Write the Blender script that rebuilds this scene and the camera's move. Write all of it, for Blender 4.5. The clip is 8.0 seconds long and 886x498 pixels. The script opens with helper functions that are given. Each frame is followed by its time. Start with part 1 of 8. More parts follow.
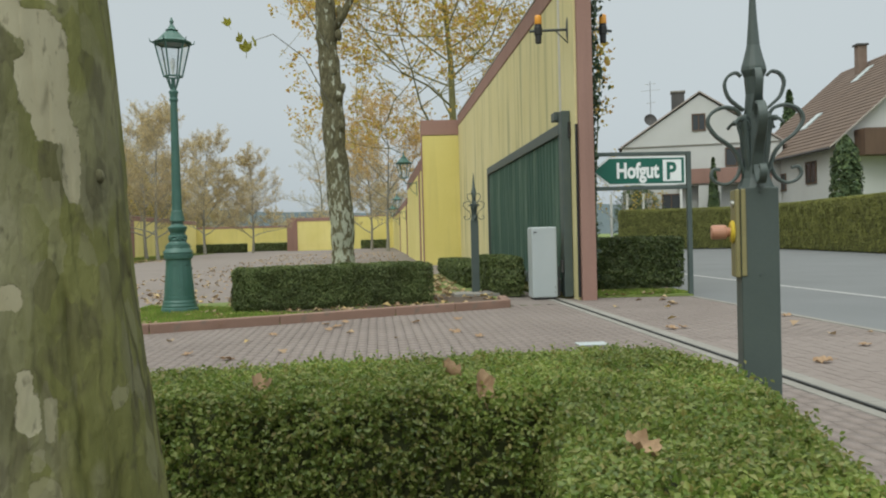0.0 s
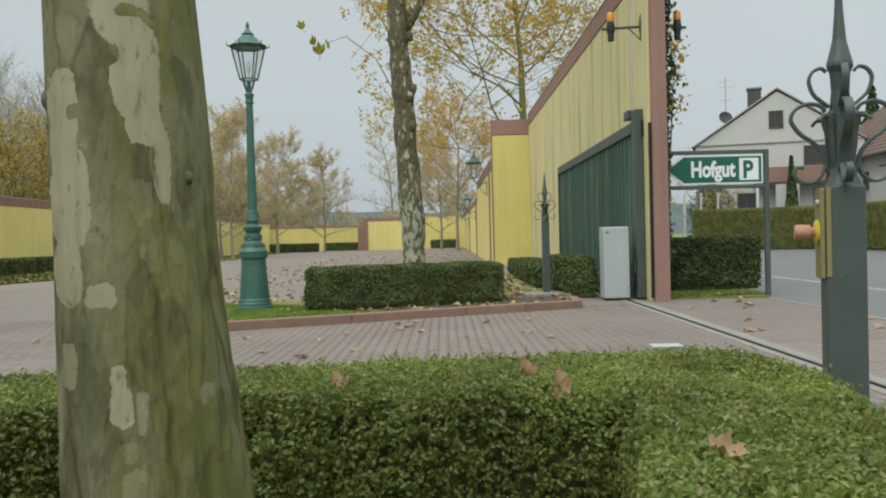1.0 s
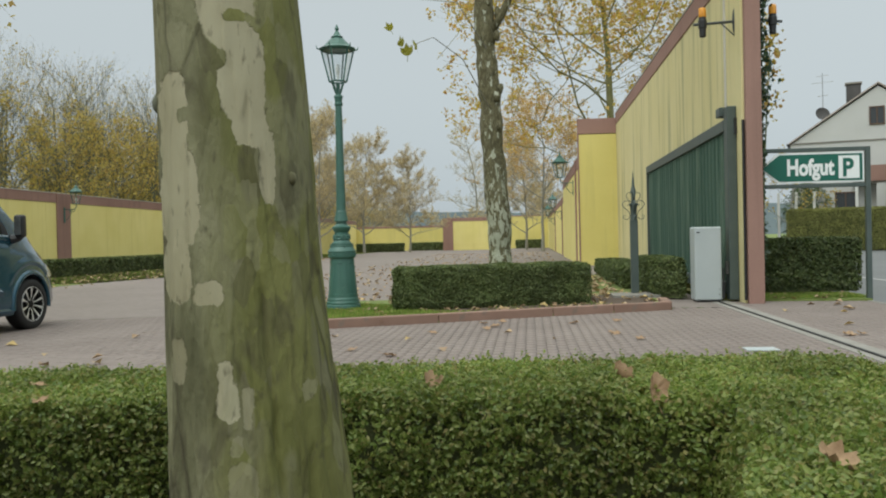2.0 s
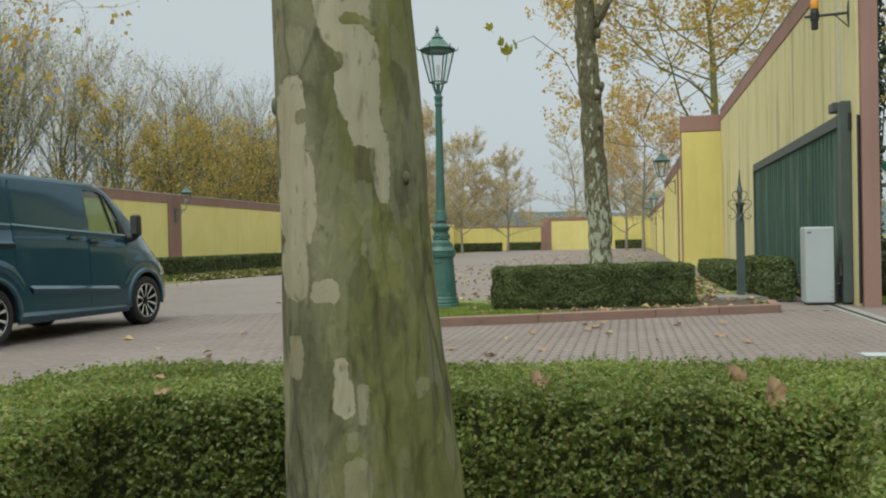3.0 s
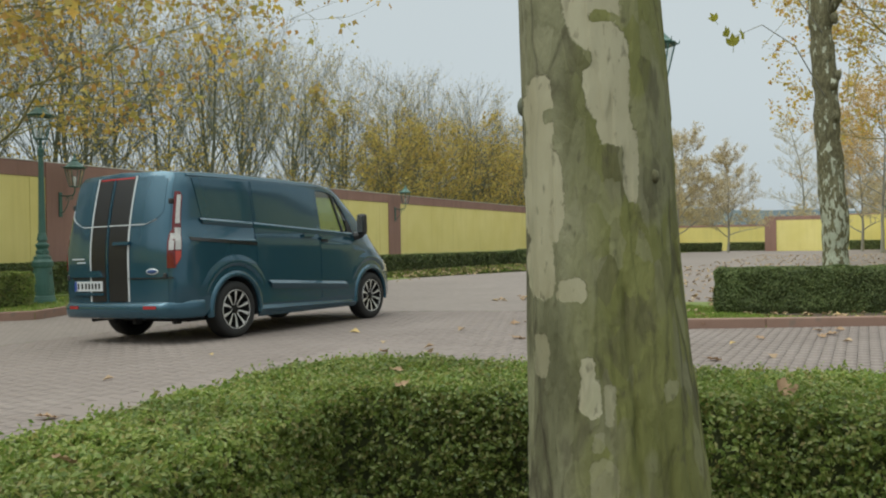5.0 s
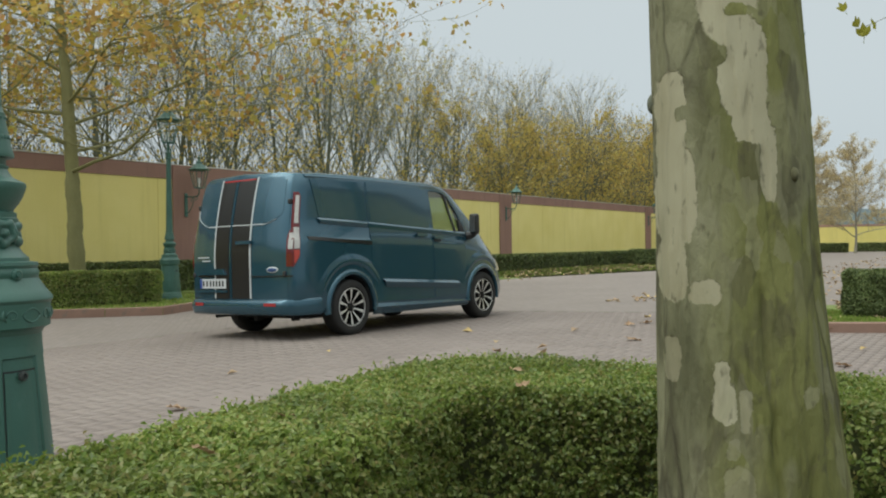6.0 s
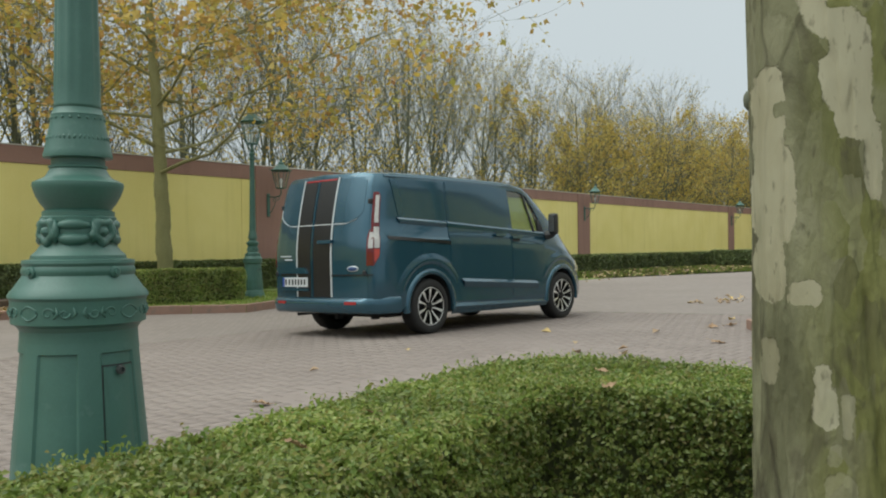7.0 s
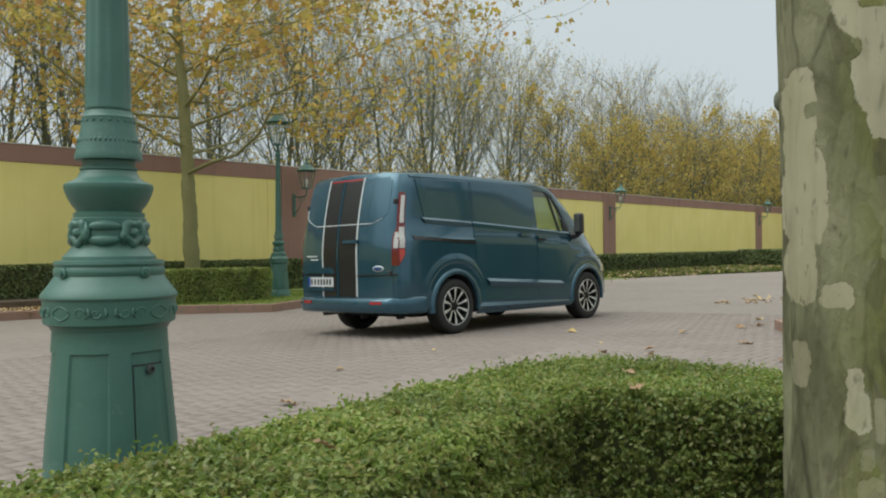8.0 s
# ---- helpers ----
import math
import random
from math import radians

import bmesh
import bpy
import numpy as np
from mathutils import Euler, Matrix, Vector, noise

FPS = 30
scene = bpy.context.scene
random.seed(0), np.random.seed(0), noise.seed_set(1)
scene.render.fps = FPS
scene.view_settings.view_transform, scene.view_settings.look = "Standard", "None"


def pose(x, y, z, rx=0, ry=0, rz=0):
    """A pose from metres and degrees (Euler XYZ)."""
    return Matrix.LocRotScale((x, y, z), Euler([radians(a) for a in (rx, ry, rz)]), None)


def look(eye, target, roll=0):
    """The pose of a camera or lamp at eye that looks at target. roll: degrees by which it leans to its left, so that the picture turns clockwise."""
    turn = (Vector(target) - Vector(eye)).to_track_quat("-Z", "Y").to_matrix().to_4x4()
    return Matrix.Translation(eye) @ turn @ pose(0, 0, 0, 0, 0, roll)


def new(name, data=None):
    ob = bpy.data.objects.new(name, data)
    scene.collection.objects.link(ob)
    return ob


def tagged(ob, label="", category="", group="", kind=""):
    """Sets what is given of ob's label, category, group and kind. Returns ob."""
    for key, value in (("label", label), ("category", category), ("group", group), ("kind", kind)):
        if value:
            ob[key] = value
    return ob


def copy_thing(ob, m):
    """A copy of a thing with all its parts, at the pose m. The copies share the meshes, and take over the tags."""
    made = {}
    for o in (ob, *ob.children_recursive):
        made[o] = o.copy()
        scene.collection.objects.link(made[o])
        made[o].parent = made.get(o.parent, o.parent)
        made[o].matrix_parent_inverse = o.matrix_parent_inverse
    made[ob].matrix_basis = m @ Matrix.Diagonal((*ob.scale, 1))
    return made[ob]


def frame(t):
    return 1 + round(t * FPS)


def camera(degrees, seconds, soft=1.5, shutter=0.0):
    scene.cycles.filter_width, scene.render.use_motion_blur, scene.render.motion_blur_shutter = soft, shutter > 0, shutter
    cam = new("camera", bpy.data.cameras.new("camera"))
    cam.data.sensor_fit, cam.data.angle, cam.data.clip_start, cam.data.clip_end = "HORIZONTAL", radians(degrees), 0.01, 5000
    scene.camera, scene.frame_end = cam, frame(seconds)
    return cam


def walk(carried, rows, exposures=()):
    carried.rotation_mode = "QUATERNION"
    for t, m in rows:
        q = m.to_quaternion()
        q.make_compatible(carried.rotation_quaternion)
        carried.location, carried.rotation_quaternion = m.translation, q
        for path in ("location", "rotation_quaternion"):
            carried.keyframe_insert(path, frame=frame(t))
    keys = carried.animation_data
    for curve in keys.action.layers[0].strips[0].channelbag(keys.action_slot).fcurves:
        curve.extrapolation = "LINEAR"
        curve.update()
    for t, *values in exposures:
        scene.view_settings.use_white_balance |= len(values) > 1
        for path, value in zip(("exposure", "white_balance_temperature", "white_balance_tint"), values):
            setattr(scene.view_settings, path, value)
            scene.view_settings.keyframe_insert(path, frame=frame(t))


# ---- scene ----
# camera: a slow pan on a short slide, standing inside the clipped hedge
cam = camera(52.8, 8.0, soft=2.0)
ROWS = [
    (0, 0.0013, -0.0012, 1.0411, -4.358, -0.812, 1.439),
    (0.5, -0.0069, -0.0060, 1.0414, -2.389, -0.772, 1.407),
    (1, -0.0182, -0.0057, 1.0414, 0.091, -0.711, 1.381),
    (1.5, -0.0313, -0.0031, 1.0419, 2.662, -0.657, 1.336),
    (3, -0.0715, -0.0099, 1.0413, 11.771, -0.468, 1.148),
    (3.5, -0.0858, -0.0139, 1.0420, 14.958, -0.433, 1.061),
    (4, -0.1023, -0.0151, 1.0428, 18.474, -0.389, 0.952),
    (4.5, -0.1171, -0.0223, 1.0426, 21.770, -0.347, 0.861),
    (6, -0.1604, -0.0440, 1.0444, 32.353, -0.250, 0.659),
    (6.5, -0.1716, -0.0543, 1.0435, 35.222, -0.226, 0.551),
    (7, -0.1794, -0.0601, 1.0421, 37.276, -0.207, 0.461),
    (7.5, -0.1807, -0.0657, 1.0438, 38.338, -0.207, 0.474),
    (8, -0.1823, -0.0668, 1.0462, 38.858, -0.218, 0.496),
]
walk(cam, [(t, pose(x, y, z, 90 + pitch, roll, yaw)) for t, x, y, z, yaw, pitch, roll in ROWS], [(0.0, 0.02, 6380.0, 1.0), (4.0, 0.06, 6350.0, 0.0), (8.0, 0.17, 6350.0, 0.0)])

# ---- light: an overcast autumn day ----
SUN_UP, SUN_ROUND = 38.0, 212.0
world = bpy.data.worlds.new("sky")
scene.world = world
world.use_nodes = True
wn, wl = world.node_tree.nodes, world.node_tree.links
wn.clear()
w_out = wn.new("ShaderNodeOutputWorld")
w_bg = wn.new("ShaderNodeBackground")
w_sky = wn.new("ShaderNodeTexSky")
w_sky.sky_type, w_sky.sun_disc = "NISHITA", False
w_sky.sun_elevation, w_sky.sun_rotation = radians(SUN_UP), radians(SUN_ROUND)
w_sky.dust_density, w_sky.air_density = 4.0, 1.0
w_hsv = wn.new("ShaderNodeHueSaturation")
w_hsv.inputs["Saturation"].default_value = 0.12
wl.new(w_sky.outputs[0], w_hsv.inputs["Color"])
w_scale = wn.new("ShaderNodeVectorMath")
w_scale.operation = "SCALE"
w_scale.inputs["Scale"].default_value = 0.10
wl.new(w_hsv.outputs[0], w_scale.inputs[0])
# cloud cover: about three times as bright overhead as at the horizon
w_tc = wn.new("ShaderNodeTexCoord")
w_sep = wn.new("ShaderNodeSeparateXYZ")
wl.new(w_tc.outputs["Generated"], w_sep.inputs[0])
w_ramp = wn.new("ShaderNodeValToRGB")
w_ramp.color_ramp.elements[0].position, w_ramp.color_ramp.elements[0].color = 0.0, (0.578, 0.615, 0.672, 1)
w_ramp.color_ramp.elements[1].position, w_ramp.color_ramp.elements[1].color = 0.9, (2.0, 1.98, 1.93, 1)
e = w_ramp.color_ramp.elements.new(0.35)
e.color = (0.628, 0.652, 0.698, 1)
wl.new(w_sep.outputs["Z"], w_ramp.inputs[0])
w_noise = wn.new("ShaderNodeTexNoise")
w_noise.inputs["Scale"].default_value, w_noise.inputs["Detail"].default_value = 1.6, 3.0
wl.new(w_tc.outputs["Generated"], w_noise.inputs["Vector"])
w_mr = wn.new("ShaderNodeMapRange")
w_mr.inputs["To Min"].default_value, w_mr.inputs["To Max"].default_value = 0.94, 1.06
wl.new(w_noise.outputs[0], w_mr.inputs[0])
w_cl = wn.new("ShaderNodeVectorMath")
w_cl.operation = "SCALE"
wl.new(w_ramp.outputs[0], w_cl.inputs[0])
wl.new(w_mr.outputs[0], w_cl.inputs["Scale"])
w_mix = wn.new("ShaderNodeMix")
w_mix.data_type = "RGBA"
w_mix.inputs["Factor"].default_value = 0.8
wl.new(w_scale.outputs[0], w_mix.inputs[6])
wl.new(w_cl.outputs[0], w_mix.inputs[7])
wl.new(w_mix.outputs[2], w_bg.inputs[0])
w_bg.inputs[1].default_value = 1.0
wl.new(w_bg.outputs[0], w_out.inputs[0])

sun = new("sun", bpy.data.lights.new("sun", "SUN"))
sun.data.energy, sun.data.angle, sun.data.color = 1.4, radians(50), (1.0, 0.985, 0.95)
sa, se = radians(SUN_ROUND), radians(SUN_UP + 20)
sun.matrix_world = look((math.sin(sa) * math.cos(se) * 60, math.cos(sa) * math.cos(se) * 60, math.sin(se) * 60), (0, 0, 0))
scene.view_settings.exposure = 0.0


# ---- materials ----
def material(name, dark, light, rough=0.7, scale=6.0, fine=60.0, bump=0.2, metal=0.0, island=0.0, gloss=0.5, stretch=(1, 1, 1), piece=0.0, wear=None, wear_at=0.62, translucent=0.0, coat=0.0):
    """A procedural surface: two scales of noise between two colours, fine bump, roughness that varies, wear patches."""
    m = bpy.data.materials.new(name)
    m.use_nodes = True
    n, l = m.node_tree.nodes, m.node_tree.links
    b = n["Principled BSDF"]
    tc, mp = n.new("ShaderNodeTexCoord"), n.new("ShaderNodeMapping")
    mp.inputs["Scale"].default_value = stretch
    l.new(tc.outputs["Object"], mp.inputs[0])
    big, small = n.new("ShaderNodeTexNoise"), n.new("ShaderNodeTexNoise")
    big.inputs["Scale"].default_value, big.inputs["Detail"].default_value = scale, 4.0
    small.inputs["Scale"].default_value, small.inputs["Detail"].default_value = fine, 3.0
    l.new(mp.outputs[0], big.inputs["Vector"])
    l.new(mp.outputs[0], small.inputs["Vector"])
    mixf = n.new("ShaderNodeMath")
    mixf.operation = "MULTIPLY_ADD"
    mixf.inputs[1].default_value = 0.35
    half = n.new("ShaderNodeMath")
    half.operation = "MULTIPLY"
    half.inputs[1].default_value = 0.65
    l.new(big.outputs[0], half.inputs[0])
    l.new(small.outputs[0], mixf.inputs[0])
    l.new(half.outputs[0], mixf.inputs[2])
    fac = mixf.outputs[0]
    if island or piece:
        src = n.new("ShaderNodeNewGeometry").outputs["Random Per Island"] if island else n.new("ShaderNodeObjectInfo").outputs["Random"]
        amount = island or piece
        a = n.new("ShaderNodeMath")
        a.operation = "SUBTRACT"
        a.inputs[1].default_value = 0.5
        l.new(src, a.inputs[0])
        c = n.new("ShaderNodeMath")
        c.operation = "MULTIPLY_ADD"
        c.inputs[1].default_value = amount
        l.new(a.outputs[0], c.inputs[0])
        l.new(fac, c.inputs[2])
        fac = c.outputs[0]
    ramp = n.new("ShaderNodeValToRGB")
    ramp.color_ramp.elements[0].position, ramp.color_ramp.elements[0].color = 0.25, (*dark, 1)
    ramp.color_ramp.elements[1].position, ramp.color_ramp.elements[1].color = 0.75, (*light, 1)
    l.new(fac, ramp.inputs[0])
    colour = ramp.outputs[0]
    if wear:
        wnz = n.new("ShaderNodeTexNoise")
        wnz.inputs["Scale"].default_value, wnz.inputs["Detail"].default_value, wnz.inputs["Roughness"].default_value = scale * 1.7, 6.0, 0.65
        l.new(mp.outputs[0], wnz.inputs["Vector"])
        wr = n.new("ShaderNodeMapRange")
        wr.inputs["From Min"].default_value, wr.inputs["From Max"].default_value = wear_at - 0.05, wear_at + 0.05
        l.new(wnz.outputs[0], wr.inputs[0])
        wm = n.new("ShaderNodeMix")
        wm.data_type = "RGBA"
        l.new(wr.outputs[0], wm.inputs["Factor"])
        l.new(colour, wm.inputs[6])
        wm.inputs[7].default_value = (*wear, 1)
        colour = wm.outputs[2]
    l.new(colour, b.inputs["Base Color"])
    rr = n.new("ShaderNodeMapRange")
    rr.inputs["To Min"].default_value, rr.inputs["To Max"].default_value = max(0.03, rough - 0.1), min(1, rough + 0.1)
    l.new(small.outputs[0], rr.inputs[0])
    l.new(rr.outputs[0], b.inputs["Roughness"])
    b.inputs["Metallic"].default_value = metal
    b.inputs["Specular IOR Level"].default_value = gloss
    b.inputs["Coat Weight"].default_value = coat
    b.inputs["Coat Roughness"].default_value = 0.06
    if bump:
        bn = n.new("ShaderNodeBump")
        bn.inputs["Strength"].default_value, bn.inputs["Distance"].default_value = bump, 0.01
        l.new(fac if not (island or piece) else mixf.outputs[0], bn.inputs["Height"])
        l.new(bn.outputs[0], b.inputs["Normal"])
    if translucent:
        tr, ms = n.new("ShaderNodeBsdfTranslucent"), n.new("ShaderNodeMixShader")
        l.new(colour, tr.inputs[0])
        ms.inputs[0].default_value = translucent
        l.new(b.outputs[0], ms.inputs[1])
        l.new(tr.outputs[0], ms.inputs[2])
        l.new(ms.outputs[0], n["Material Output"].inputs[0])
    return m


def leaf_material(name, colours, rough=0.5, translucent=0.3, gloss=0.5):
    """Leaves: each leaf takes its own colour from a ramp."""
    m = bpy.data.materials.new(name)
    m.use_nodes = True
    n, l = m.node_tree.nodes, m.node_tree.links
    b = n["Principled BSDF"]
    geo, ramp = n.new("ShaderNodeNewGeometry"), n.new("ShaderNodeValToRGB")
    l.new(geo.outputs["Random Per Island"], ramp.inputs[0])
    cr = ramp.color_ramp
    cr.elements[0].color, cr.elements[1].color = (*colours[0], 1), (*colours[-1], 1)
    for i, c in enumerate(colours[1:-1]):
        cr.elements.new((i + 1) / (len(colours) - 1)).color = (*c, 1)
    tc, nz = n.new("ShaderNodeTexCoord"), n.new("ShaderNodeTexNoise")
    nz.inputs["Scale"].default_value = 2.5
    l.new(tc.outputs["Object"], nz.inputs["Vector"])
    mr = n.new("ShaderNodeMapRange")
    mr.inputs["From Min"].default_value, mr.inputs["From Max"].default_value = 0.3, 0.7
    mr.inputs["To Min"].default_value, mr.inputs["To Max"].default_value = 0.7, 1.25
    l.new(nz.outputs[0], mr.inputs[0])
    vm = n.new("ShaderNodeVectorMath")
    vm.operation = "SCALE"
    l.new(ramp.outputs[0], vm.inputs[0])
    l.new(mr.outputs[0], vm.inputs["Scale"])
    l.new(vm.outputs[0], b.inputs["Base Color"])
    b.inputs["Roughness"].default_value = rough
    b.inputs["Specular IOR Level"].default_value = gloss
    tr, ms = n.new("ShaderNodeBsdfTranslucent"), n.new("ShaderNodeMixShader")
    l.new(vm.outputs[0], tr.inputs[0])
    ms.inputs[0].default_value = translucent
    l.new(b.outputs[0], ms.inputs[1])
    l.new(tr.outputs[0], ms.inputs[2])
    l.new(ms.outputs[0], n["Material Output"].inputs[0])
    return m


def glass_material(name, tint=(1, 1, 1), rough=0.02):
    m = bpy.data.materials.new(name)
    m.use_nodes = True
    n, l = m.node_tree.nodes, m.node_tree.links
    n.remove(n["Principled BSDF"])
    tr, gl, ms, lw = n.new("ShaderNodeBsdfTransparent"), n.new("ShaderNodeBsdfGlossy"), n.new("ShaderNodeMixShader"), n.new("ShaderNodeLayerWeight")
    tr.inputs[0].default_value = (*tint, 1)
    gl.inputs["Roughness"].default_value = rough
    pw, sc = n.new("ShaderNodeMath"), n.new("ShaderNodeMath")
    pw.operation, pw.inputs[1].default_value = "POWER", 4.0
    sc.operation, sc.inputs[1].default_value, sc.inputs[2].default_value = "MULTIPLY_ADD", 0.6, 0.06
    lw.inputs[0].default_value = 0.5
    l.new(lw.outputs["Facing"], pw.inputs[0])
    l.new(pw.outputs[0], sc.inputs[0])
    l.new(sc.outputs[0], ms.inputs[0])
    l.new(tr.outputs[0], ms.inputs[1])
    l.new(gl.outputs[0], ms.inputs[2])
    l.new(ms.outputs[0], n["Material Output"].inputs[0])
    return m


def plaster_material(name, dark, light, streak, amount=0.35):
    """Painted render with vertical rain streaks and a mottled, patched surface."""
    m = material(name, dark, light, rough=0.85, scale=0.7, fine=35, bump=0.25, gloss=0.25)
    n, l = m.node_tree.nodes, m.node_tree.links
    b = n["Principled BSDF"]
    old = b.inputs["Base Color"].links[0].from_socket
    tc, mp, nz, mr, mx = n.new("ShaderNodeTexCoord"), n.new("ShaderNodeMapping"), n.new("ShaderNodeTexNoise"), n.new("ShaderNodeMapRange"), n.new("ShaderNodeMix")
    l.new(tc.outputs["Object"], mp.inputs[0])
    mp.inputs["Scale"].default_value = (2.2, 2.2, 0.16)
    l.new(mp.outputs[0], nz.inputs["Vector"])
    nz.inputs["Scale"].default_value, nz.inputs["Detail"].default_value, nz.inputs["Roughness"].default_value = 1.5, 5.0, 0.6
    mr.inputs["From Min"].default_value, mr.inputs["From Max"].default_value = 0.52, 0.74
    mr.inputs["To Max"].default_value = amount
    l.new(nz.outputs[0], mr.inputs[0])
    mx.data_type = "RGBA"
    l.new(mr.outputs[0], mx.inputs["Factor"])
    l.new(old, mx.inputs[6])
    mx.inputs[7].default_value = (*streak, 1)
    l.new(mx.outputs[2], b.inputs["Base Color"])
    return m


M_YELLOW = plaster_material("yellow_render", (0.73, 0.64, 0.225), (0.84, 0.745, 0.325), (0.60, 0.53, 0.20))
M_YELLOW2 = plaster_material("pale_yellow_render", (0.62, 0.55, 0.275), (0.71, 0.64, 0.37), (0.28, 0.28, 0.16), 0.85)
M_YELLOW3 = plaster_material("strong_yellow_render", (0.61, 0.53, 0.175), (0.71, 0.62, 0.235), (0.45, 0.40, 0.16))
M_CAP = plaster_material("brown_coping_paint", (0.275, 0.165, 0.137), (0.345, 0.213, 0.177), (0.16, 0.10, 0.085))
M_SOIL = material("bare_soil", (0.06, 0.042, 0.03), (0.12, 0.085, 0.06), rough=0.95, scale=5, fine=70, bump=0.8)
M_GRASS_BASE = material("lawn_soil", (0.11, 0.15, 0.035), (0.19, 0.23, 0.06), rough=0.95, scale=3, fine=80, bump=0.8)
M_GRASS = leaf_material("grass_blades", [(0.14, 0.24, 0.035), (0.21, 0.32, 0.055), (0.29, 0.36, 0.08), (0.34, 0.31, 0.11)], rough=0.6, translucent=0.45)
M_ASPHALT = material("asphalt", (0.118, 0.123, 0.128), (0.162, 0.167, 0.172), rough=0.75, scale=0.5, fine=180, bump=0.25)
M_LINE = material("road_paint", (0.30, 0.30, 0.30), (0.40, 0.40, 0.39), rough=0.7, scale=4, fine=90, bump=0.1)
M_JOINT = material("paving_joint_sand", (0.12, 0.105, 0.094), (0.16, 0.14, 0.126), rough=0.95, scale=6, fine=120, bump=0.3)
M_BRICK = material("paving_brick", (0.182, 0.149, 0.135), (0.252, 0.212, 0.193), rough=0.8, scale=0.8, fine=140, bump=0.25, island=0.09, gloss=0.35)
M_BRICK1 = material("paving_brick_single", (0.182, 0.149, 0.135), (0.252, 0.212, 0.193), rough=0.8, scale=0.8, fine=140, bump=0.25, piece=0.13, gloss=0.35)
M_KERB = material("kerb_stone_red", (0.20, 0.122, 0.09), (0.275, 0.172, 0.133), rough=0.85, scale=3, fine=90, bump=0.35, piece=0.2, wear=(0.20, 0.145, 0.115))
M_STEEL_GREEN = material("grey_green_steel_paint", (0.055, 0.075, 0.072), (0.085, 0.108, 0.10), rough=0.5, scale=5, fine=120, bump=0.08, wear=(0.12, 0.13, 0.12), wear_at=0.72)
M_GATE_GREEN = plaster_material("gate_green_paint", (0.048, 0.095, 0.07), (0.075, 0.13, 0.10), (0.19, 0.25, 0.19), 0.95)
M_IRON = material("dark_wrought_iron", (0.035, 0.042, 0.042), (0.06, 0.068, 0.066), rough=0.5, scale=14, fine=150, bump=0.2)
M_LAMP_GREEN = material("lamp_green_paint", (0.042, 0.108, 0.088), (0.062, 0.148, 0.122), rough=0.42, scale=7, fine=110, bump=0.12, wear=(0.08, 0.155, 0.135), wear_at=0.66)
M_GALV = material("pale_grey_cabinet_paint", (0.36, 0.40, 0.41), (0.44, 0.48, 0.49), rough=0.5, scale=2, fine=120, bump=0.05)
M_CONCRETE = material("light_concrete", (0.205, 0.193, 0.172), (0.285, 0.27, 0.245), rough=0.9, scale=3, fine=90, bump=0.35)
M_RAIL = material("rail_steel", (0.05, 0.05, 0.05), (0.10, 0.10, 0.098), rough=0.5, scale=8, fine=90, metal=0.6, bump=0.2)
M_AMBER = material("amber_lens", (0.66, 0.27, 0.03), (0.76, 0.36, 0.05), rough=0.25, scale=9, fine=60, bump=0.0)
M_BLACK = material("black_plastic", (0.012, 0.012, 0.013), (0.022, 0.022, 0.024), rough=0.5, scale=8, fine=120, bump=0.05)
M_PIPE = material("grey_conduit", (0.45, 0.43, 0.38), (0.55, 0.53, 0.48), rough=0.6, scale=4, fine=60)
M_SIGN_GREEN = material("sign_green", (0.008, 0.10, 0.07), (0.011, 0.12, 0.085), rough=0.4, scale=4, fine=80, bump=0.02)
M_SIGN_WHITE = material("sign_white", (0.74, 0.76, 0.76), (0.8, 0.82, 0.82), rough=0.4, scale=4, fine=80, bump=0.02)
M_BRASS = material("dull_brass_plate", (0.23, 0.205, 0.10), (0.33, 0.29, 0.14), rough=0.45, scale=12, fine=120, metal=0.2, bump=0.1)
M_KNOB = material("copper_push_button", (0.42, 0.2, 0.13), (0.52, 0.27, 0.18), rough=0.5, scale=30, fine=200, bump=0.1)
M_YELLOW_RING = material("yellow_button_ring", (0.6, 0.42, 0.03), (0.7, 0.52, 0.05), rough=0.5, scale=30, fine=150)
M_CHROME = material("brushed_steel", (0.5, 0.5, 0.5), (0.62, 0.62, 0.62), rough=0.3, scale=20, fine=200, metal=1.0, bump=0.02)
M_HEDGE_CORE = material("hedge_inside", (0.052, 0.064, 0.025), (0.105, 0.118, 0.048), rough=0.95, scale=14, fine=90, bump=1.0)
M_BOX = leaf_material("box_leaves", [(0.125, 0.185, 0.042), (0.178, 0.25, 0.055), (0.235, 0.305, 0.072), (0.295, 0.35, 0.09), (0.36, 0.405, 0.135), (0.33, 0.28, 0.10)], rough=0.3, translucent=0.5, gloss=0.5)
M_BOX_TIP = leaf_material("young_box_leaves", [(0.115, 0.19, 0.036), (0.168, 0.245, 0.048), (0.225, 0.295, 0.064), (0.285, 0.335, 0.085), (0.28, 0.245, 0.078)], rough=0.42, translucent=0.45, gloss=0.35)
M_BOX_DEEP = leaf_material("deep_green_hedge_leaves", [(0.045, 0.068, 0.02), (0.07, 0.10, 0.03), (0.1, 0.135, 0.042), (0.14, 0.165, 0.058)], rough=0.45, translucent=0.25, gloss=0.4)
M_BOX_DARK = leaf_material("dark_hedge_leaves", [(0.062, 0.088, 0.027), (0.098, 0.132, 0.042), (0.135, 0.175, 0.057), (0.185, 0.212, 0.076)], rough=0.5, translucent=0.25, gloss=0.35)
M_BEECH = leaf_material("street_hedge_leaves", [(0.20, 0.21, 0.055), (0.26, 0.27, 0.075), (0.32, 0.32, 0.11)], rough=0.6)
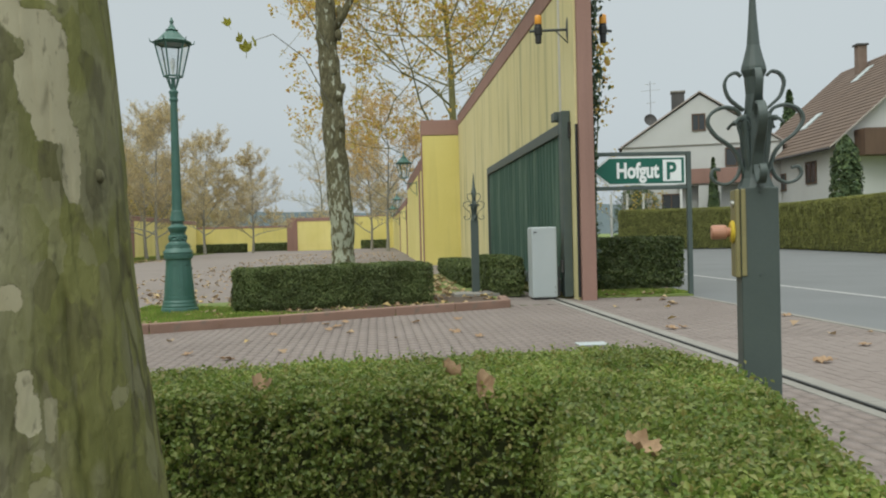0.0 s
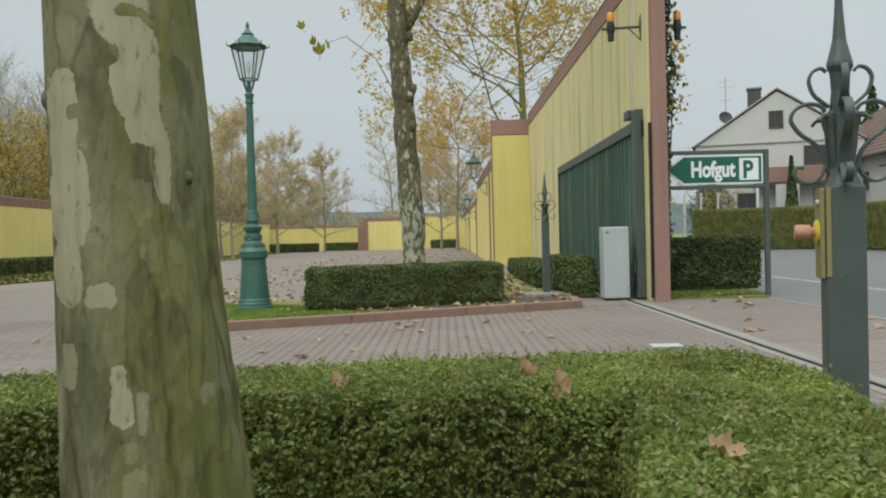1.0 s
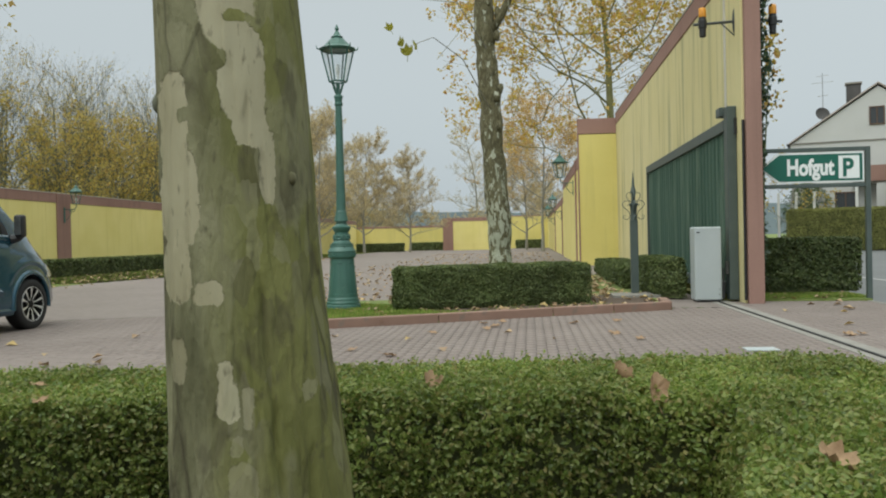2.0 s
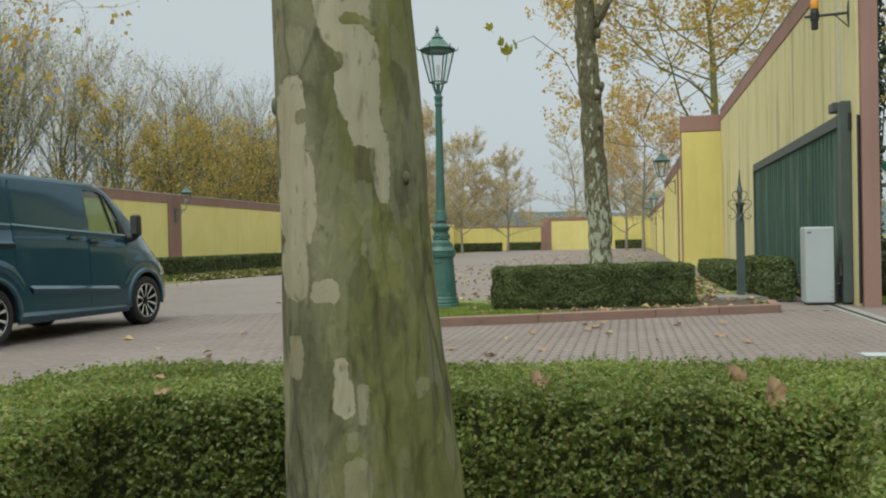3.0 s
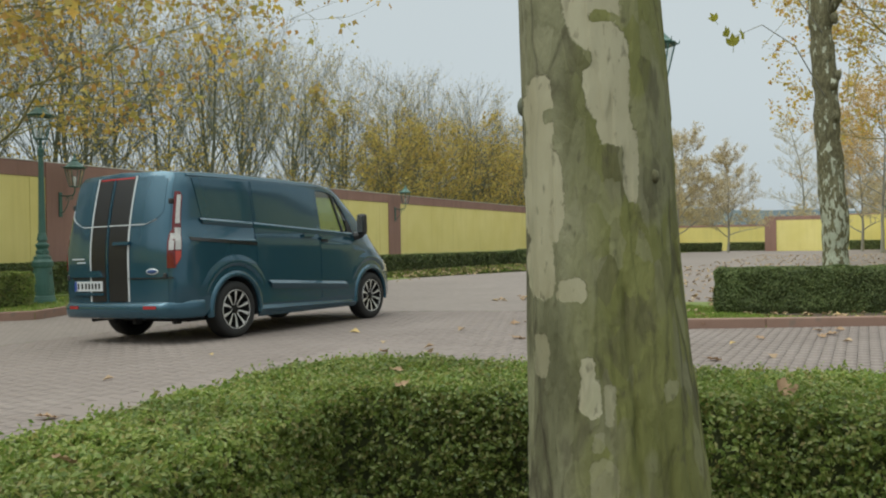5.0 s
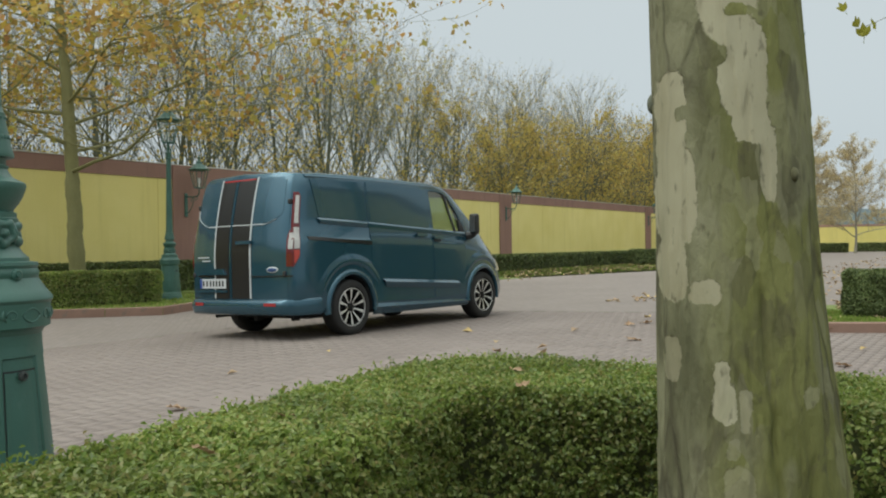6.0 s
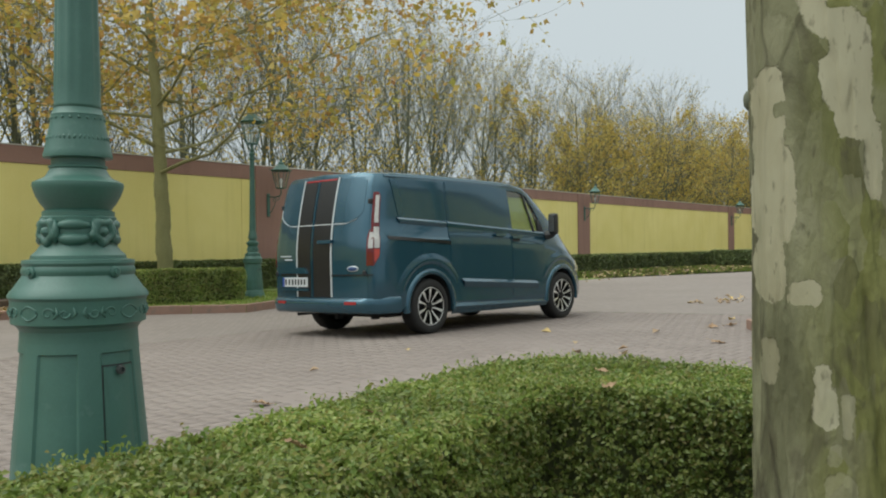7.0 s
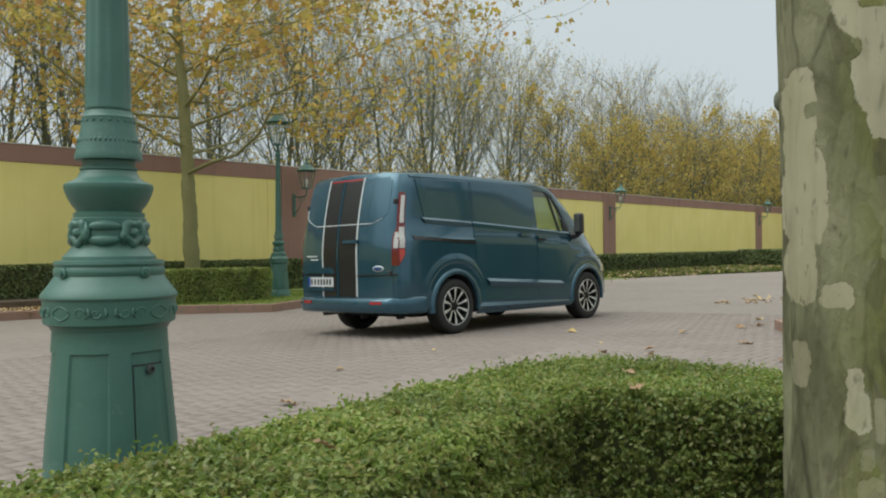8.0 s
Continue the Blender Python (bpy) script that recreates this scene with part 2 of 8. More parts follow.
M_IVY = leaf_material("ivy_leaves", [(0.018, 0.04, 0.018), (0.035, 0.07, 0.028), (0.06, 0.10, 0.035)], rough=0.4)
M_CONIFER = leaf_material("conifer_sprays", [(0.045, 0.08, 0.034), (0.075, 0.115, 0.045), (0.12, 0.16, 0.055)], rough=0.7, translucent=0.1)
M_AUTUMN = leaf_material("autumn_plane_leaves", [(0.53, 0.41, 0.07), (0.65, 0.47, 0.09), (0.56, 0.33, 0.09), (0.65, 0.47, 0.15), (0.49, 0.43, 0.09), (0.67, 0.52, 0.12), (0.51, 0.27, 0.10)], rough=0.6, translucent=0.55)
M_AUTUMN_BROWN = leaf_material("browned_plane_leaves", [(0.50, 0.36, 0.07), (0.57, 0.42, 0.09), (0.50, 0.28, 0.08), (0.54, 0.41, 0.13), (0.42, 0.40, 0.09), (0.43, 0.22, 0.09)], rough=0.6, translucent=0.5)
M_ORANGE = leaf_material("orange_wood_leaves", [(0.47, 0.335, 0.07), (0.55, 0.42, 0.10), (0.54, 0.45, 0.14), (0.48, 0.31, 0.09), (0.45, 0.42, 0.12)], rough=0.7, translucent=0.5)
# far leaves: distance haze is put into these lighter, greyer colours
M_HAZED = leaf_material("haze_paled_far_leaves", [(0.52, 0.42, 0.24), (0.58, 0.48, 0.27), (0.60, 0.51, 0.31), (0.54, 0.41, 0.24)], rough=0.8, translucent=0.5, gloss=0.2)
M_FALLEN = leaf_material("fallen_dry_leaves", [(0.24, 0.155, 0.085), (0.34, 0.235, 0.14), (0.44, 0.33, 0.20), (0.50, 0.36, 0.13)], rough=0.7, translucent=0.15)
M_TWIG = material("grey_bark", (0.19, 0.185, 0.15), (0.30, 0.29, 0.245), rough=0.9, scale=5, fine=50, bump=0.6, stretch=(1, 1, 0.4))
M_TWIG_WOOD = material("olive_grey_bark", (0.084, 0.09, 0.062), (0.148, 0.156, 0.114), rough=0.9, scale=5, fine=50, bump=0.5, stretch=(1, 1, 0.4))
# far bark, its base colour lightened to carry the haze
M_TWIG_FAR = material("haze_paled_bark", (0.22, 0.207, 0.17), (0.31, 0.295, 0.25), rough=0.9, scale=5, fine=50, bump=0.4)
M_TWIG2 = material("olive_bark", (0.15, 0.145, 0.058), (0.25, 0.24, 0.11), rough=0.9, scale=5, fine=50, bump=0.6, stretch=(1, 1, 0.4))
M_GLASS = glass_material("lantern_glass", (0.93, 0.95, 0.95))
M_HOUSE = material("white_house_render", (0.50, 0.50, 0.49), (0.585, 0.585, 0.575), rough=0.9, scale=0.6, fine=40, bump=0.2)
M_CHIMNEY = material("chimney_brick", (0.15, 0.105, 0.082), (0.24, 0.175, 0.14), rough=0.85, scale=2.0, fine=40, bump=0.3)
M_TILE = material("roof_tile", (0.098, 0.066, 0.05), (0.155, 0.108, 0.082), rough=0.85, scale=0.7, fine=25, bump=0.3)
M_SLATE = material("dark_roof_edge", (0.05, 0.05, 0.05), (0.09, 0.085, 0.085), rough=0.8, scale=2, fine=40)
M_VERGE = material("brown_grey_verge", (0.36, 0.31, 0.28), (0.44, 0.385, 0.35), rough=0.8, scale=2, fine=40)
M_WOOD = material("brown_stained_wood", (0.08, 0.045, 0.03), (0.14, 0.085, 0.055), rough=0.7, scale=3, fine=60, stretch=(1, 1, 0.2))
M_WINDOW = material("window_pane", (0.03, 0.035, 0.04), (0.055, 0.06, 0.065), rough=0.08, scale=0.8, fine=10, bump=0.0)
M_FRAME_WHITE = material("white_window_frame", (0.66, 0.66, 0.64), (0.74, 0.74, 0.72), rough=0.5, scale=3, fine=50)
# blue-grey stands in for the haze over the distant woods
M_HILL = material("haze_blue_hill", (0.12, 0.15, 0.17), (0.17, 0.20, 0.21), rough=1.0, scale=0.02, fine=0.3, bump=0.0, gloss=0.0)


def plane_bark(name, scale=1.0, patches=(), cream_at=0.61, pale_foot=0.0):
    """Plane-tree bark: olive outer plates with moss and cracks, flaking off over cream patches."""
    m = bpy.data.materials.new(name)
    m.use_nodes = True
    n, l = m.node_tree.nodes, m.node_tree.links
    b = n["Principled BSDF"]
    tc, mp = n.new("ShaderNodeTexCoord"), n.new("ShaderNodeMapping")
    mp.inputs["Scale"].default_value = (scale, scale, scale * 0.42)
    l.new(tc.outputs["Object"], mp.inputs[0])

    def node(kind, op, a, c=None, d=None):
        q = n.new(kind)
        q.operation = op
        for i, v in enumerate((a, c, d)):
            if v is None:
                continue
            if isinstance(v, (int, float, tuple)):
                q.inputs[i].default_value = v
            else:
                l.new(v, q.inputs[i])
        return q.outputs[0]

    def maths(op, a, c=None, d=None):
        return node("ShaderNodeMath", op, a, c, d)

    warp = n.new("ShaderNodeTexNoise")
    warp.inputs["Scale"].default_value, warp.inputs["Detail"].default_value = 16.0, 4.0
    l.new(mp.outputs[0], warp.inputs["Vector"])
    warped = node("ShaderNodeVectorMath", "MULTIPLY_ADD", warp.outputs["Color"], (0.035, 0.035, 0.035), mp.outputs[0])

    def layer(size, lo, hi, seed, detail=3.0):
        nz, mr = n.new("ShaderNodeTexNoise"), n.new("ShaderNodeMapRange")
        l.new(node("ShaderNodeVectorMath", "ADD", warped, (seed, seed * 0.7, seed * 1.3)), nz.inputs["Vector"])
        nz.inputs["Scale"].default_value, nz.inputs["Detail"].default_value, nz.inputs["Roughness"].default_value = size, detail, 0.55
        mr.inputs["From Min"].default_value, mr.inputs["From Max"].default_value = lo, hi
        l.new(nz.outputs[0], mr.inputs[0])
        return mr.outputs[0]

    def blend(fac, a, c):
        mx = n.new("ShaderNodeMix")
        mx.data_type = "RGBA"
        l.new(fac, mx.inputs["Factor"])
        for s, v in ((6, a), (7, c)):
            if isinstance(v, tuple):
                mx.inputs[s].default_value = (*v, 1)
            else:
                l.new(v, mx.inputs[s])
        return mx.outputs[2]

    sep, rot = n.new("ShaderNodeSeparateXYZ"), n.new("ShaderNodeMapping")
    rot.inputs["Rotation"].default_value = (0, 0, radians(-17))
    l.new(tc.outputs["Object"], rot.inputs[0])
    edge = n.new("ShaderNodeTexNoise")
    edge.inputs["Scale"].default_value, edge.inputs["Detail"].default_value, edge.inputs["Roughness"].default_value = 26.0, 6.0, 0.66
    l.new(tc.outputs["Object"], edge.inputs["Vector"])
    l.new(node("ShaderNodeVectorMath", "MULTIPLY_ADD", edge.outputs["Color"], (0.030, 0.030, 0.045), rot.outputs[0]), sep.inputs[0])

    # outer bark: brown-grey to olive, moss on one flank, lighter blotches
    base = blend(layer(9.0, 0.36, 0.64, 3.0, 6.0), (0.108, 0.106, 0.058), (0.218, 0.212, 0.128))
    mossy = blend(layer(7.0, 0.3, 0.7, 9.0, 5.0), (0.116, 0.120, 0.038), (0.198, 0.198, 0.074))
    side = n.new("ShaderNodeMapRange")
    side.inputs["From Min"].default_value, side.inputs["From Max"].default_value = -0.05 if patches else -0.4, 0.05 if patches else 0.4
    l.new(maths("MULTIPLY_ADD", layer(3.0, 0.3, 0.7, 13.0), 0.08, maths("SUBTRACT", sep.outputs["X"], 0.02)), side.inputs[0])
    skin = blend(side.outputs[0], base, mossy)
    if pale_foot:
        skin = blend(layer(9.0, 0.35, 0.65, 3.0, 6.0), (0.085, 0.077, 0.042), (0.175, 0.158, 0.09))
    skin = blend(maths("MULTIPLY", layer(5.0, 0.56, 0.6, 17.0), 0.5), skin, (0.235, 0.225, 0.145))
    skin = blend(maths("MULTIPLY", layer(11.0, 0.56, 0.62, 23.0), 0.6), skin, (0.075, 0.068, 0.04))
    # small scales that lift off one by one
    scales, spread = n.new("ShaderNodeTexVoronoi"), n.new("ShaderNodeSeparateColor")
    scales.inputs["Scale"].default_value, scales.inputs["Randomness"].default_value = 30.0, 1.0
    l.new(warped, scales.inputs["Vector"])
    l.new(scales.outputs["Color"], spread.inputs[0])
    loose = layer(5.0, 0.42, 0.62, 83.0)
    skin = blend(maths("MULTIPLY", maths("GREATER_THAN", spread.outputs[0], 0.72), maths("MULTIPLY", loose, 0.5)), skin, (0.085, 0.078, 0.045))
    skin = blend(maths("MULTIPLY", maths("GREATER_THAN", spread.outputs[1], 0.78), maths("MULTIPLY", loose, 0.38)), skin, (0.25, 0.24, 0.155))
    cream_f = layer(4.5, *((0.76, 0.77) if patches else (cream_at, cream_at + 0.02)), 29.0)
    # flaked-off plates, each at its own place on the trunk: across, height, half width, half height, kind
    for cx, cz, rx, rz, kind in patches:
        dx = maths("POWER", maths("ABSOLUTE", maths("MULTIPLY_ADD", sep.outputs["X"], 1 / rx, -(cx + 0.015) / rx)), 3.0)
        dz = maths("POWER", maths("ABSOLUTE", maths("MULTIPLY_ADD", sep.outputs["Z"], 1 / rz, -(cz + 0.0225) / rz)), 3.0)
        mr = n.new("ShaderNodeMapRange")
        mr.inputs["From Min"].default_value, mr.inputs["From Max"].default_value = 1.1, 0.96
        l.new(maths("ADD", dx, dz), mr.inputs[0])
        mask = maths("MULTIPLY", mr.outputs[0], maths("LESS_THAN", sep.outputs["Y"], 0.08))
        if kind > 0:
            cream_f = maths("MAXIMUM", cream_f, maths("MULTIPLY", mask, kind))
        else:
            cream_f = maths("MULTIPLY", cream_f, maths("SUBTRACT", 1.0, mask))
    if pale_foot:
        foot = n.new("ShaderNodeMapRange")
        foot.inputs["From Min"].default_value, foot.inputs["From Max"].default_value = pale_foot - 0.9, pale_foot + 0.9
        foot.inputs["To Min"].default_value, foot.inputs["To Max"].default_value = 0.42, -0.2
        l.new(sep.outputs["Z"], foot.inputs[0])
        cream_f = maths("MAXIMUM", cream_f, maths("MULTIPLY", maths("GREATER_THAN", maths("ADD", layer(6.0, 0.3, 0.7, 71.0), foot.outputs[0]), 0.9), 0.9))
    cream = blend(layer(8.0, 0.3, 0.7, 47.0, 6.0), (0.28, 0.255, 0.165), (0.385, 0.36, 0.255))
    if pale_foot:
        cream = blend(layer(8.0, 0.3, 0.7, 47.0, 6.0), (0.33, 0.345, 0.26), (0.46, 0.475, 0.385))
    cream = blend(maths("MULTIPLY", layer(26.0, 0.58, 0.7, 51.0), 0.4), cream, (0.25, 0.245, 0.15))
    col = blend(cream_f, skin, cream)
    # cracks that run up the trunk
    vo, vm = n.new("ShaderNodeTexVoronoi"), n.new("ShaderNodeMapping")
    vo.feature = "DISTANCE_TO_EDGE"
    vm.inputs["Scale"].default_value = (1.0, 1.0, 0.45)
    l.new(warped, vm.inputs[0])
    l.new(vm.outputs[0], vo.inputs["Vector"])
    vo.inputs["Scale"].default_value = 12.0
    cr = n.new("ShaderNodeMapRange")
    cr.inputs["From Min"].default_value, cr.inputs["From Max"].default_value = 0.05, 0.0
    l.new(vo.outputs["Distance"], cr.inputs[0])
    crack = maths("MULTIPLY", maths("MULTIPLY", cr.outputs[0], layer(3.5, 0.42, 0.56, 61.0)), maths("MULTIPLY_ADD", cream_f, -0.7, 1.0))
    col = blend(maths("MULTIPLY", crack, 0.75), col, (0.05, 0.043, 0.027))
    col = blend(maths("MULTIPLY", layer(60.0, 0.6, 0.72, 5.0), 0.6), col, (0.075, 0.068, 0.04))
    l.new(col, b.inputs["Base Color"])
    b.inputs["Roughness"].default_value = 0.85
    b.inputs["Specular IOR Level"].default_value = 0.25
    hgt = maths("MULTIPLY_ADD", cream_f, -0.5, maths("MULTIPLY_ADD", crack, -0.8, maths("MULTIPLY", layer(40.0, 0.3, 0.7, 2.0, 5.0), maths("MULTIPLY_ADD", cream_f, -0.7, 1.0))))
    bn = n.new("ShaderNodeBump")
    bn.inputs["Strength"].default_value, bn.inputs["Distance"].default_value = 0.6, 0.006
    l.new(hgt, bn.inputs["Height"])
    l.new(bn.outputs[0], b.inputs["Normal"])
    return m


PLATES = [(-0.02, 1.60, 0.056, 0.205, 1.0), (0.005, 1.35, 0.041, 0.085, 1.0), (0.017, 1.26, 0.030, 0.045, 1.0), (0.047, 1.18, 0.0145, 0.065, 1.0),
          (-0.118, 1.265, 0.028, 0.09, 1.0), (-0.112, 1.13, 0.037, 0.09, 1.0), (-0.117, 1.0, 0.026, 0.06, 1.0), (-0.063, 0.957, 0.026, 0.023, 0.9),
          (-0.117, 0.838, 0.014, 0.04, 0.7), (-0.031, 0.768, 0.020, 0.036, 0.95), (-0.036, 0.81, 0.011, 0.03, 0.9), (0.004, 0.755, 0.010, 0.035, 0.45),
          (-0.008, 0.62, 0.028, 0.04, 0.35), (-0.018, 0.69, 0.010, 0.018, 0.35), (0.113, 0.778, 0.012, 0.016, 0.35),
          (0.002, 1.443, 0.027, 0.010, 0.0), (-0.055, 1.375, 0.035, 0.022, 0.0), (-0.098, 1.273, 0.012, 0.012, 0.0)]
M_PLANE_NEAR = plane_bark("near_plane_bark", 1.0, PLATES)
M_PLANE = plane_bark("plane_tree_bark", 2.6, (), 0.62, 2.2)


# ---- mesh helpers ----
def fall(x, y):
    """The paving falls gently to the west by the drive."""
    return -0.022 * min(6.5, max(0.0, -4.5 - x)) * min(1.0, max(0.0, (24.0 - y) / 9.0))


def part(name, bm, mat, parent=None, label="", smooth=False):
    """Link a bmesh as one mesh object under a thing or a part."""
    me = bpy.data.meshes.new(name)
    bm.normal_update()
    bm.to_mesh(me)
    bm.free()
    for mm in (mat if isinstance(mat, (list, tuple)) else [mat]):
        me.materials.append(mm)
    if smooth:
        me.shade_smooth()
    ob = new(name, me)
    if parent:
        ob.parent = parent
    if label:
        ob["label"] = label
    return ob


def raw(name, verts, faces, mat, parent=None, label="", smooth=False):
    """Link plain vertex and face arrays (all faces of one size) as one mesh object."""
    verts, faces = np.asarray(verts, np.float32), np.asarray(faces, np.int32)
    me = bpy.data.meshes.new(name)
    k = faces.shape[1]
    me.vertices.add(len(verts))
    me.vertices.foreach_set("co", verts.ravel())
    me.loops.add(faces.size)
    me.loops.foreach_set("vertex_index", faces.ravel())
    me.polygons.add(len(faces))
    me.polygons.foreach_set("loop_start", np.arange(0, faces.size, k, dtype=np.int32))
    me.update(calc_edges=True)
    me.materials.append(mat)
    if smooth:
        me.shade_smooth()
    ob = new(name, me)
    if parent:
        ob.parent = parent
    if label:
        ob["label"] = label
    return ob


def thing(name, label, category, at=(0, 0, 0), turn=0, group="", kind=""):
    ob = new(name)
    ob.empty_display_size = 0.2
    ob.matrix_basis = pose(*at, 0, 0, turn)
    return tagged(ob, label, category, group, kind)


def box(bm, x0, x1, y0, y1, z0, z1, bevel=0.0, seg=1, m=None):
    vs = bmesh.ops.create_cube(bm, size=1.0, matrix=Matrix.Translation(((x0 + x1) / 2, (y0 + y1) / 2, (z0 + z1) / 2)) @ Matrix.Diagonal((x1 - x0, y1 - y0, z1 - z0, 1)))["verts"]
    if bevel:
        es = list({e for v in vs for e in v.link_edges})
        out = bmesh.ops.bevel(bm, geom=es, offset=bevel, segments=seg, profile=0.5, affect="EDGES")
        vs = list({v for f in out["faces"] for v in f.verts} | {v for v in vs if v.is_valid})
    if m is not None:
        bmesh.ops.transform(bm, matrix=m, verts=vs)
    return vs


def boxed(name, dims, mat, parent=None, label="", bevel=0.004, seg=1):
    bm = bmesh.new()
    box(bm, *dims, bevel=bevel, seg=seg)
    return part(name, bm, mat, parent, label)


def lathe(bm, profile, n=24, at=(0, 0, 0), wave=None, cap=True):
    """Spin (radius, height) pairs round the upright axis. wave(radius, height, angle) may shape the radius."""
    rings = []
    for r, z in profile:
        ring = []
        for i in range(n):
            a = 2 * math.pi * i / n
            q = wave(r, z, a) if wave else r
            ring.append(bm.verts.new((at[0] + q * math.cos(a), at[1] + q * math.sin(a), at[2] + z)))
        rings.append(ring)
    for a, b in zip(rings, rings[1:]):
        for i in range(n):
            bm.faces.new((a[i], a[(i + 1) % n], b[(i + 1) % n], b[i]))
    if cap:
        bm.faces.new(rings[-1])
        bm.faces.new(rings[0][::-1])
    return rings


def tube(bm, pts, radii, n=8, cap=True):
    """A round bar along points, with a radius at each."""
    pts = [Vector(p) for p in pts]
    if not isinstance(radii, (list, tuple)):
        radii = [radii] * len(pts)
    rings, side = [], None
    for i, p in enumerate(pts):
        d = (pts[min(i + 1, len(pts) - 1)] - pts[max(i - 1, 0)]).normalized()
        if side is None:
            side = d.orthogonal().normalized()
        side = (side - d * side.dot(d)).normalized()
        up = d.cross(side)
        rings.append([bm.verts.new(p + (side * math.cos(2 * math.pi * k / n) + up * math.sin(2 * math.pi * k / n)) * radii[i]) for k in range(n)])
    for a, b in zip(rings, rings[1:]):
        for k in range(n):
            bm.faces.new((a[k], a[(k + 1) % n], b[(k + 1) % n], b[k]))
    if cap:
        bm.faces.new(rings[0][::-1])
        bm.faces.new(rings[-1])


def prism(bm, outline, z0, z1):
    """An upright prism over a plan outline (counter-clockwise)."""
    lo = [bm.verts.new((x, y, z0)) for x, y in outline]
    hi = [bm.verts.new((x, y, z1)) for x, y in outline]
    bm.faces.new(hi)
    bm.faces.new(lo[::-1])
    for i in range(len(outline)):
        j = (i + 1) % len(outline)
        bm.faces.new((lo[i], lo[j], hi[j], hi[i]))


def leaves(name, pos, nrm, size, mat, parent=None, label="", width=0.36, fold=0.14, jitter=0.7, seed=1, droop=0.0):
    """Many small folded leaves at pos, facing about nrm. One mesh, four corners and two triangles a leaf."""
    rs = np.random.RandomState(seed)
    k = len(pos)
    nn = np.asarray(nrm, float) + rs.normal(0, jitter, (k, 3))
    nn /= np.linalg.norm(nn, axis=1, keepdims=True) + 1e-9
    t = rs.normal(0, 1, (k, 3))
    t[:, 2] -= droop
    t -= nn * (t * nn).sum(1, keepdims=True)
    t /= np.linalg.norm(t, axis=1, keepdims=True) + 1e-9
    s = np.cross(nn, t)
    sz = np.asarray(size, float).reshape(-1, 1) * np.ones((k, 1))
    v = np.empty((k, 4, 3))
    v[:, 0] = pos - t * sz * 0.5
    v[:, 1] = pos - s * sz * width + nn * sz * fold
    v[:, 2] = pos + t * sz * 0.5 - nn * sz * fold * 0.6
    v[:, 3] = pos + s * sz * width + nn * sz * fold
    i = np.arange(k)[:, None] * 4
    f = np.concatenate([i + [0, 1, 2], i + [0, 2, 3]], 1).reshape(-1, 3)
    return raw(name, v.reshape(-1, 3), f, mat, parent, label)


def lobed_leaves(name, pos, size, mat, parent=None, seed=1, droop=0.5):
    """Many three-pointed plane leaves hanging about their twigs. One mesh, six corners and four triangles a leaf."""
    rs = np.random.RandomState(seed)
    k = len(pos)
    nn = rs.normal(0, 1, (k, 3)) + np.array([0, 0, 0.5])
    nn /= np.linalg.norm(nn, axis=1, keepdims=True) + 1e-9
    t = rs.normal(0, 1, (k, 3))
    t[:, 2] -= droop
    t -= nn * (t * nn).sum(1, keepdims=True)
    t /= np.linalg.norm(t, axis=1, keepdims=True) + 1e-9
    s = np.cross(nn, t)
    sz = np.asarray(size, float).reshape(-1, 1) * np.ones((k, 1))
    v = np.empty((k, 6, 3))
    for i, (a, b, c) in enumerate(((0.0, -0.42, 0.0), (0.52, -0.06, -0.12), (0.2, 0.12, 0.06), (0.0, 0.55, -0.14), (-0.2, 0.12, 0.06), (-0.52, -0.06, -0.12))):
        bend = rs.uniform(0.3, 1.7, (k, 1))
        v[:, i] = pos + (s * a + t * b + nn * c * bend) * sz
    i = np.arange(k)[:, None] * 6
    f = np.concatenate([i + [0, 1, 2], i + [0, 2, 3], i + [0, 3, 4], i + [0, 4, 5]], 1).reshape(-1, 3)
    return raw(name, v.reshape(-1, 3), f, mat, parent)


def lobed_leaf(bm, m, size, curl):
    """One dry five-lobed leaf with curled edges and a stalk, about 20 triangles."""
    tips = [(-0.45, -0.05), (-0.3, -0.22), (-0.5, 0.32), (-0.2, 0.22), (0.0, 0.62), (0.2, 0.22), (0.5, 0.32), (0.3, -0.22), (0.45, -0.05), (0.12, -0.3), (-0.12, -0.3)]
    order = [1, 0, 2, 3, 4, 5, 6, 8, 7, 9, 10]
    c = bm.verts.new(m @ Vector((0, 0, 0)))
    ring = []
    for i in order:
        x, y = tips[i]
        r2 = x * x + y * y
        ring.append(bm.verts.new(m @ Vector((x * size * (1 - curl * 0.5 * abs(x)), y * size, size * (curl * r2 * 1.6 + 0.12 * math.sin(5 * x + 7 * y))))))
    for i in range(len(ring)):
        bm.faces.new((c, ring[i], ring[(i + 1) % len(ring)]))
    a, b2 = m @ Vector((0, -0.28 * size, 0)), m @ Vector((0.06 * size, -0.75 * size, 0.08 * size))
    w = m.to_3x3() @ Vector((0.012, 0, 0)).normalized() * size * 0.02
    bm.faces.new((bm.verts.new(a - w), bm.verts.new(a + w), bm.verts.new(b2 + w), bm.verts.new(b2 - w)))


# ---- ground, paving, street ----
def sheet(name, x0, x1, y0, y1, z, mat, label, category, nx=1, ny=1):
    bm = bmesh.new()
    bmesh.ops.create_grid(bm, x_segments=nx, y_segments=ny, size=0.5, matrix=Matrix.Translation(((x0 + x1) / 2, (y0 + y1) / 2, z)) @ Matrix.Diagonal((x1 - x0, y1 - y0, 1, 1)))
    for v in bm.verts:
        v.co.z += fall(v.co.x, v.co.y)
    return tagged(part(name, bm, mat), label, category, kind="structure")


